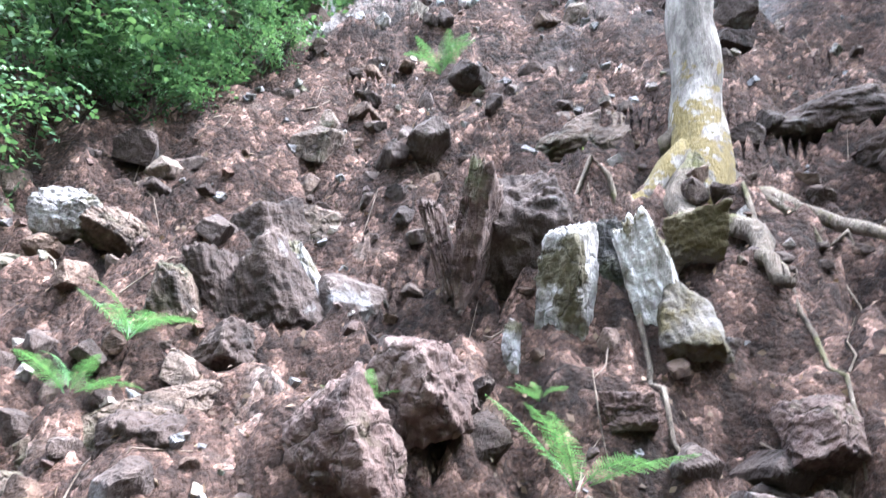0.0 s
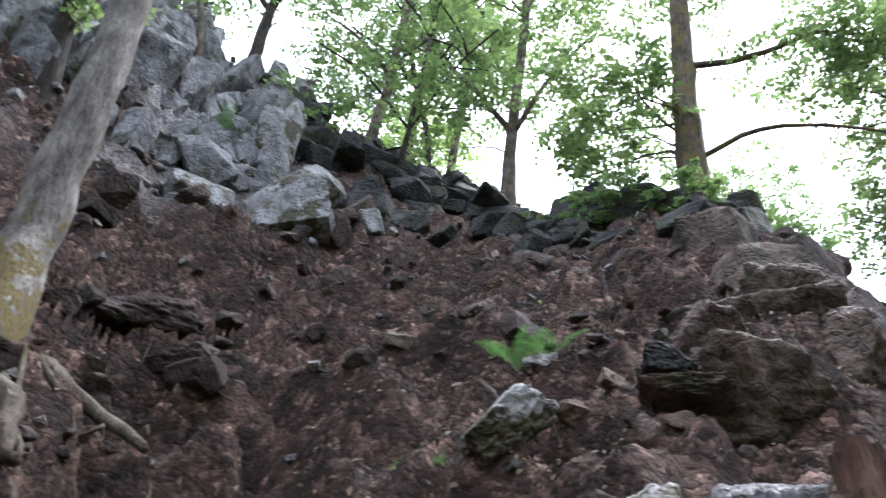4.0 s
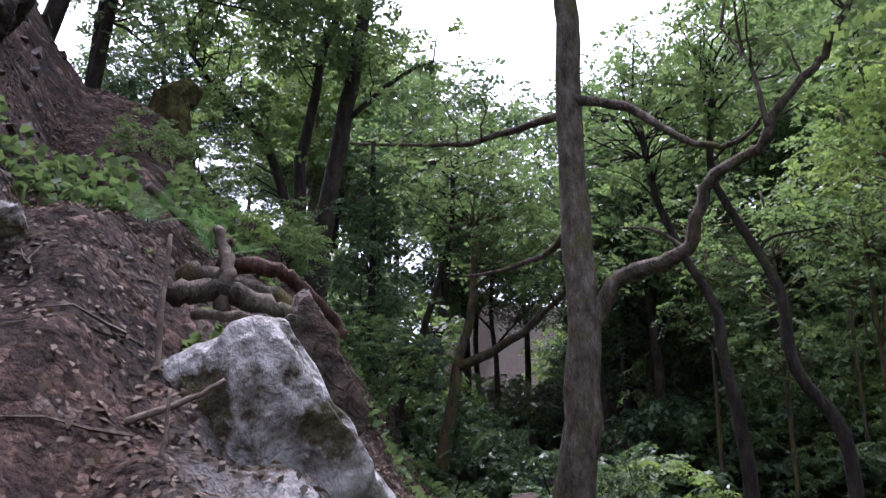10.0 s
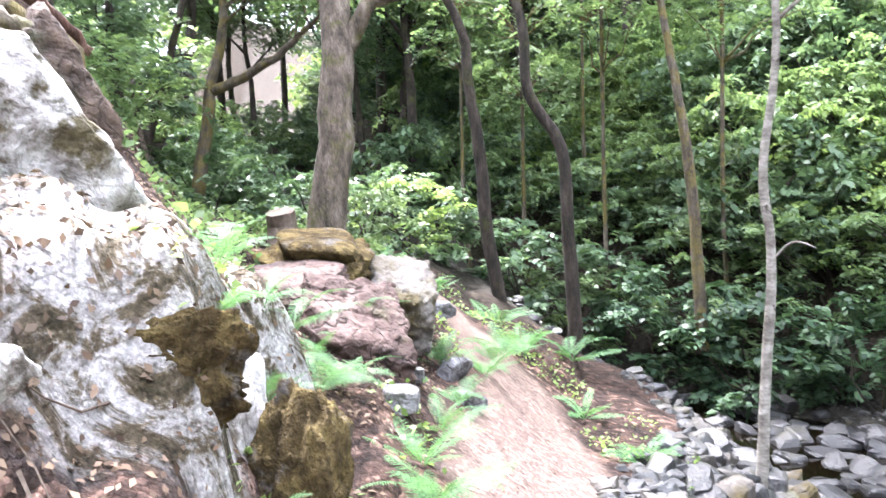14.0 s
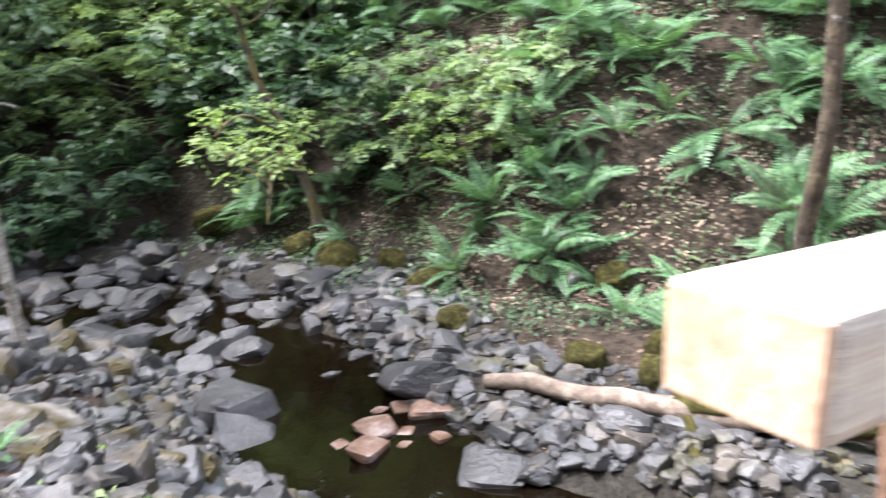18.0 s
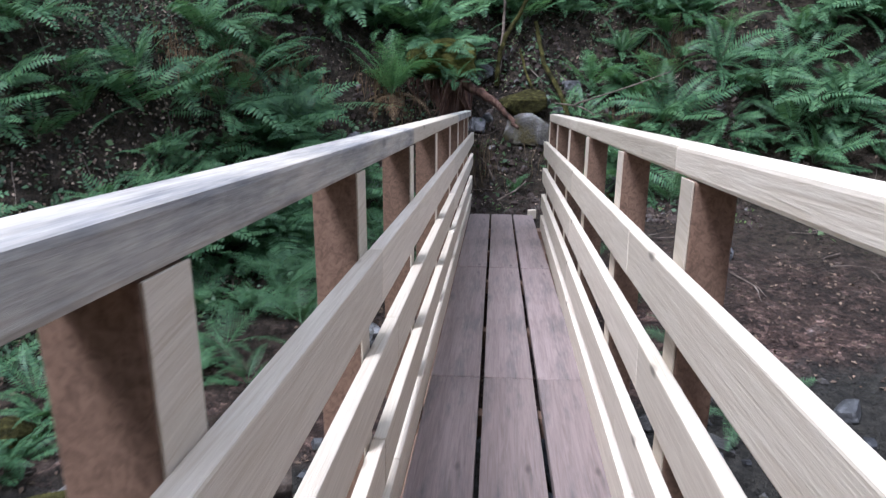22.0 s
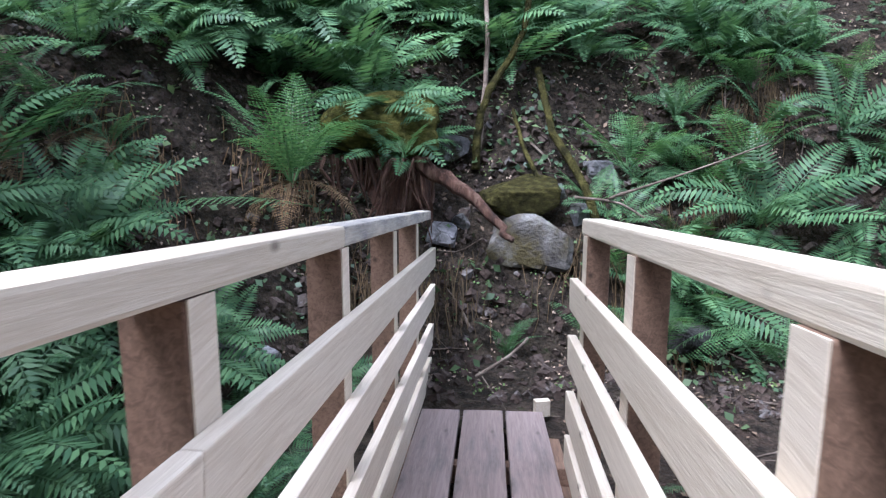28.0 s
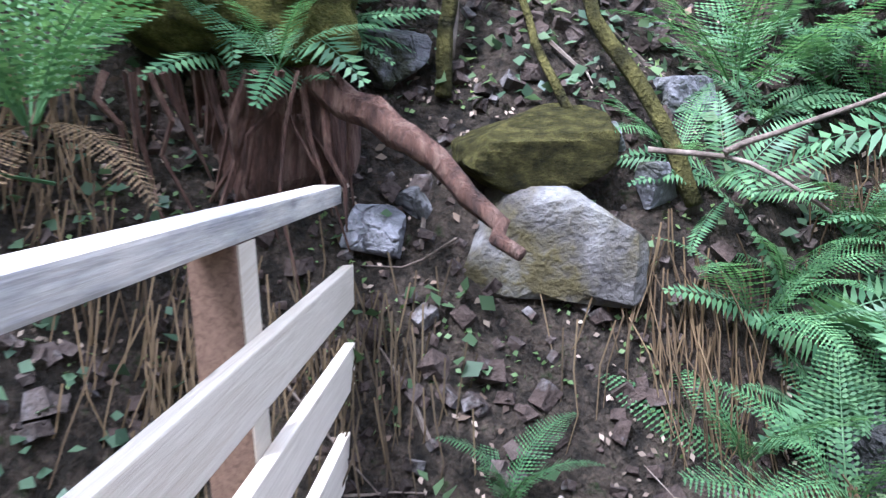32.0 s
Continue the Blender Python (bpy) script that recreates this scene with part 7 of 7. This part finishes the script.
def rubble():
    """Stone chips and clods on the slip, joined."""
    rnd = random.Random(31)
    groups = {"rubble": [], "clods": [], "earth_clods": []}
    for n in range(2600):
        a, k = math.radians(rnd.uniform(150, 275)), rnd.random() ** 0.6
        r = 1.9 + 10 * k
        x, y = HUB[0] - math.sin(a) * r, HUB[1] + math.cos(a) * r
        s = rnd.uniform(0.015, 0.06) * (0.6 + k)
        c = Vector((x, y, ground_at(x, y) + s * 0.2))
        spin = Euler([rnd.uniform(-1, 1) for _ in range(3)]).to_matrix()
        pts = [Vector((sx * rnd.uniform(0.5, 1.1), sy * rnd.uniform(0.4, 0.9), sz * rnd.uniform(0.3, 0.7))) for sx in (-1, 1) for sy in (-1, 1) for sz in (-1, 1)]
        groups["rubble" if n % 3 else "clods"].append(([c + spin @ p * s for p in pts], [(0, 1, 3, 2), (4, 6, 7, 5), (0, 4, 5, 1), (2, 3, 7, 6), (0, 2, 6, 4), (1, 5, 7, 3)]))
    for n in range(2400):
        x, y, s = rnd.uniform(-3.2, 3.0), rnd.uniform(8.5, 11.0), rnd.uniform(0.012, 0.05) * rnd.uniform(0.5, 1.2)
        c = Vector((x, y, ground_at(x, y) + s * 0.2))
        spin = Euler([rnd.uniform(-1, 1) for _ in range(3)]).to_matrix()
        pts = [Vector((sx * rnd.uniform(0.5, 1.1), sy * rnd.uniform(0.4, 0.9), sz * rnd.uniform(0.3, 0.8))) for sx in (-1, 1) for sy in (-1, 1) for sz in (-1, 1)]
        groups["earth_clods"].append(([c + spin @ p * s for p in pts], [(0, 1, 3, 2), (4, 6, 7, 5), (0, 4, 5, 1), (2, 3, 7, 6), (0, 2, 6, 4), (1, 5, 7, 3)]))
    for name, mat, lab in (("earth_clods", SOIL, "dark crumbs of earth on the bank past the bridge"), ("rubble", ROCK, "loose grey stone chips on the slip"), ("clods", RED_ROCK, "clods of earth and brown stones on the slip")):
        v, f = joined(groups[name])
        tagged(new(name, mesh_of(name, v, f, mat)), lab, "rubble", kind="stuff")


def on_ground(pts, lift=0.02):
    return [Vector((x, y, ground_at(x, y) + lift)) for x, y in pts]


def root(label, pts, r0, r1, seed, material=None, lift=0.0, name="root", category="root"):
    """A root or branch lying on the slope through plan points."""
    q = []
    rnd = random.Random(seed)
    for (ax, ay), (bx, by) in zip(pts[:-1], pts[1:]):
        for k in range(5):
            q.append((ax + (bx - ax) * k / 5 + rnd.gauss(0, 0.02), ay + (by - ay) * k / 5 + rnd.gauss(0, 0.02)))
    q.append(pts[-1])
    line = [p + Vector((0, 0, rnd.uniform(-0.5, 1.2) * r0)) for p in on_ground(q, lift)]
    v, f = tube(line, tapered(r0, r1, len(line)), 6, 0.12, seed)
    return tagged(new(name, mesh_of(name, v, f, material or STICK, False)), label, category)


def roots_and_wood():
    bare = "bared tree root running over the soil"
    for n, (pts, r) in enumerate((([(3.0, -4.9), (2.5, -5.1), (2.1, -5.3), (1.7, -5.2)], 0.05), ([(3.1, -4.8), (3.0, -4.3), (2.6, -4.0), (2.2, -3.9)], 0.045), ([(3.2, -4.8), (3.6, -4.5), (3.9, -4.0)], 0.05), ([(2.9, -5.0), (2.3, -4.7), (1.9, -4.4)], 0.035))):
        root(bare, pts, r * 0.6, r * 0.2, n, BARK if r > 0.03 else STICK)
    rnd = random.Random(3)
    rows = []
    for n in range(420):
        a, r = math.radians(rnd.uniform(128, 270)), rnd.uniform(1.8, 9)
        x, y = HUB[0] - math.sin(a) * r, HUB[1] + math.cos(a) * r
        d, long = rnd.uniform(0, 6.3), rnd.uniform(0.1, 0.4)
        q = on_ground([(x + math.cos(d) * long * k / 3 + rnd.gauss(0, 0.015), y + math.sin(d) * long * k / 3) for k in range(4)], rnd.uniform(0.0, 0.03))
        rows.append(tube(q, tapered(rnd.uniform(0.004, 0.01), 0.002, 4), 4))
    for n in range(260):
        x = rnd.uniform(-8, 5)
        toe = float(np.interp(x, [p[0] for p in FAR_TOE], [p[1] for p in FAR_TOE]))
        y, d, long = toe + rnd.uniform(-2.5, 4), rnd.uniform(0, 6.3), rnd.uniform(0.15, 0.6)
        q = on_ground([(x + math.cos(d) * long * k / 3 + rnd.gauss(0, 0.02), y + math.sin(d) * long * k / 3) for k in range(4)], rnd.uniform(0.0, 0.05))
        rows.append(tube(q, tapered(rnd.uniform(0.004, 0.011), 0.002, 4), 4))
    v, f = joined(rows)
    tagged(new("twigs", mesh_of("twigs", v, f, STICK)), "dead twigs and rootlets on the ground", "twigs", kind="stuff")
    # the rotten stump and its neighbours
    stump = thing("tree_stump", "tall rotten reddish-brown stump split down the grain", "tree stump", pose(-1.1, -4.22, 2.28))
    for n, (dx, dy, r, h) in enumerate(((0, 0, 0.085, 0.46), (-0.07, 0.02, 0.06, 0.43), (0.07, 0.02, 0.06, 0.4), (0.02, 0.07, 0.045, 0.26), (-0.09, -0.03, 0.04, 0.2), (0.1, 0.04, 0.035, 0.15))):
        v, f = tube([(dx, dy, -0.25), (dx * 0.9, dy, h * 0.4), (dx * 0.8, dy, h * 0.8), (dx * 0.8 + 0.01, dy, h)], [r * 1.2, r, r * 0.9, r * 0.75], 9, 0.16, n)
        piece("splinter", mesh_of("splinter", v, f, ROTTEN), stump)
    limb3("cut_branch", "sawn end of a branch", "branch", [(-0.8, -4.42, 2.1), (-0.84, -4.3, 2.2), (-0.87, -4.2, 2.26)], 0.026, 0.026, 3, STICK)
    skyline = thing("tree_stump", "mossy stump on the skyline", "tree stump", pose(-4.75, -7.75, ground_at(-4.75, -7.75)))
    v, f = tube([(0, 0, -0.3), (0, 0, 0.25), (-0.15, 0, 0.42), (-0.3, 0, 0.5)], [0.24, 0.19, 0.15, 0.06], 9, 0.2, 5)
    piece("bole", mesh_of("bole", v, f, MOSS), skyline)
    sawn = thing("tree_stump", "pale sawn stump on the mossy boulder", "tree stump", pose(-7.05, -5.3, ground_at(-7.05, -5.3)))
    v, f = tube([(0, 0, -0.2), (0, 0, 0.2), (0.04, 0, 0.34)], [0.17, 0.14, 0.15], 10, 0.12, 6)
    piece("bole", mesh_of("bole", v, f, STICK), sawn)
    bare = "gnarled bared root on the edge of the crag"
    for n, (pts, r, mat) in enumerate((([(-2.5, -4.2, 2.2), (-2.64, -4.11, 2.24), (-2.78, -4.05, 2.2), (-2.91, -3.99, 2.17), (-3.03, -3.94, 2.1), (-3.16, -3.88, 1.9)], 0.05, BARK), ([(-2.6, -4.25, 2.3), (-2.73, -4.17, 2.3), (-2.91, -4.06, 2.25), (-3.07, -3.98, 2.16), (-3.2, -3.93, 1.95)], 0.06, MOSSY_BARK), ([(-2.8, -4.3, 2.42), (-2.91, -4.15, 2.4), (-3.01, -4.1, 2.38), (-3.14, -4.05, 2.28), (-3.27, -4.0, 2.15)], 0.04, ROTTEN), ([(-2.5, -4.05, 2.1), (-2.63, -3.97, 2.12), (-2.76, -3.93, 2.12)], 0.022, BARK), ([(-2.66, -4.12, 2.16), (-2.68, -4.1, 2.3), (-2.69, -4.14, 2.4), (-2.68, -4.2, 2.52)], 0.035, STICK),
                                       ([(-2.05, -3.56, 1.38), (-2.1, -3.59, 1.58), (-2.13, -3.63, 1.76)], 0.009, STICK), ([(-2.09, -3.77, 1.67), (-2.26, -3.71, 1.75), (-2.37, -3.69, 1.82)], 0.012, STICK), ([(-2.65, -5.08, 2.56), (-2.7, -5.08, 2.68), (-2.73, -5.08, 2.79)], 0.025, STICK))):
        limb3("root" if n < 5 else "branch", bare if n < 5 else "dead stick among fallen leaves", "root" if n < 5 else "branch", pts, r, r * 0.6, 21 + n, mat)
    root("fallen branch among the herbs", [(-3.3, -5.6), (-3.9, -5.75), (-4.4, -5.8)], 0.035, 0.025, 23, STICK, 0.05)
    limb3("branch", "upright dead stick in the leaves", "branch", [(-2.35, -4.0, 1.7), (-2.36, -4.05, 2.05), (-2.4, -4.1, 2.4)], 0.012, 0.008, 5, STICK)
    # far bank
    fallen = thing("fallen_log", "long pale mossy log lying along the water", "log", pose(0, 0, 0))
    limb3("trunk", "", "", [(-5.0, 1.85, -1.55), (-4.2, 2.2, -1.5), (-3.3, 2.6, -1.5), (-2.3, 3.1, -1.45), (-1.2, 3.4, -1.42)], 0.07, 0.1, 31, STICK, fallen)
    limb3("trunk", "moss along the log", "", [(-3.6, 2.48, -1.46), (-3.0, 2.75, -1.43), (-2.3, 3.1, -1.4), (-1.6, 3.3, -1.38)], 0.08, 0.09, 32, MOSS, fallen)
    limb3("fallen_log", "thin mossy log sloping into the water", "log", [(-4.0, 2.9, -1.4), (-3.4, 2.4, -1.55), (-2.9, 1.9, -1.75)], 0.06, 0.05, 33, MOSS)
    rotten = thing("root_mass", "moss-capped root mass with a broken rotten root over a hollow", "roots", pose(-0.8, 9.85, 0.0))
    cap = rock_mesh("moss_cap", MOSS_GREEN, 9, 36, 3, 0.2, 0.1)
    piece("moss_cap", cap, rotten, "yellow-green moss cap", pose(-0.03, 0.1, 0.33, 8, 0, 20) @ Matrix.Diagonal((0.9, 0.7, 0.5, 1)))
    piece("root_block", rock_mesh("root_block", ROTTEN, 14, 22, 2, 0.2, 0.4), rotten, "dark fibrous root block", pose(0.08, 0.12, -0.12, 0, 6, 30) @ Matrix.Diagonal((0.66, 0.5, 0.85, 1)))
    for n in range(46):
        a = rnd.uniform(-0.4, 0.4)
        d = rnd.uniform(-0.3, 0.1)
        q = bent((a, d, 0.1), (a * 0.9 + rnd.gauss(0, 0.12), d + rnd.gauss(0, 0.08), -0.25 - rnd.random() * 0.4), 4, 0.05, n)
        v, f = tube(q, tapered(rnd.uniform(0.006, 0.022), 0.004, 5), 4, 0, n)
        piece("rootlet", mesh_of("rootlet", v, f, ROTTEN), rotten)
    limb3("broken_root", "", "", [(0.2, 0.0, 0.12), (0.5, -0.18, -0.05), (0.78, -0.4, -0.24), (0.98, -0.6, -0.42)], 0.075, 0.022, 41, ROTTEN, rotten)
    vines = "mossy crooked branch hanging down the bank"
    limb3("branch", vines, "branch", [(-0.1, 10.22, -0.04), (-0.08, 10.32, 0.31), (0.05, 10.52, 0.66), (0.28, 10.82, 1.06), (0.35, 11.07, 1.6)], 0.035, 0.025, 42, MOSS)
    limb3("branch", vines, "branch", [(-0.08, 10.27, 0.11), (-0.02, 10.67, 0.81), (-0.04, 10.97, 1.4)], 0.022, 0.02, 43, STICK)
    limb3("branch", vines, "branch", [(0.85, 9.9, -0.42), (0.7, 10.1, -0.05), (0.52, 10.35, 0.25), (0.4, 10.7, 0.75)], 0.035, 0.03, 44, MOSS)
    limb3("branch", vines, "branch", [(0.45, 10.0, -0.18), (0.3, 10.2, 0.08), (0.2, 10.5, 0.42)], 0.02, 0.016, 45, MOSS)
    limb3("branch", "thin bare branch across the bank", "branch", [(0.9, 9.8, -0.2), (1.4, 9.9, -0.05), (2.1, 10.0, 0.2)], 0.012, 0.006, 46, STICK)
    limb3("branch", "thin bare branch across the bank", "branch", [(0.65, 9.85, -0.2), (1.0, 9.8, -0.25), (1.25, 9.7, -0.4)], 0.012, 0.006, 47, STICK)
    limb3("branch", "dead stick lying on the earth", "branch", [(-0.05, 8.6, -1.16), (0.15, 8.75, -1.08), (0.28, 8.9, -1.0)], 0.012, 0.008, 48, STICK)
    skirt = []
    for n in range(1100):
        cx, cy = ((-2.35, 9.0), (-2.9, 8.4), (-1.5, 9.6), (-3.4, 8.0), (2.2, 10.7), (1.2, 9.2), (-0.4, 9.5), (0.8, 9.7), (1.7, 10.2), (-0.9, 9.3))[n % 10]
        x, y = cx + rnd.gauss(0, 0.18), cy + rnd.gauss(0, 0.1)
        z = ground_at(x, y) + 0.12
        q = bent((x, y, z), (x + rnd.gauss(0, 0.08), y - rnd.uniform(0.05, 0.3), z - rnd.uniform(0.3, 0.7)), 3, 0.04, n)
        skirt.append(tube(q, [0.004, 0.004, 0.003, 0.002], 3))
    v, f = joined(skirt)
    tagged(new("dead_bracken", mesh_of("dead_bracken", v, f, FERN_DRY)), "brown dead fronds hanging under the ferns", "bracken", kind="stuff")
    slab = from_bm("offcut", block(0.09, 0.05, 0.1, 0.004), PINE_NEW)
    tagged(new("timber_offcut", slab), "small pine offcut at the end of the deck", "offcut").matrix_basis = pose(0.34, 8.3, deck_z(8.3) + 0.0, 0, 0, 15)


litter()
rubble()
roots_and_wood()
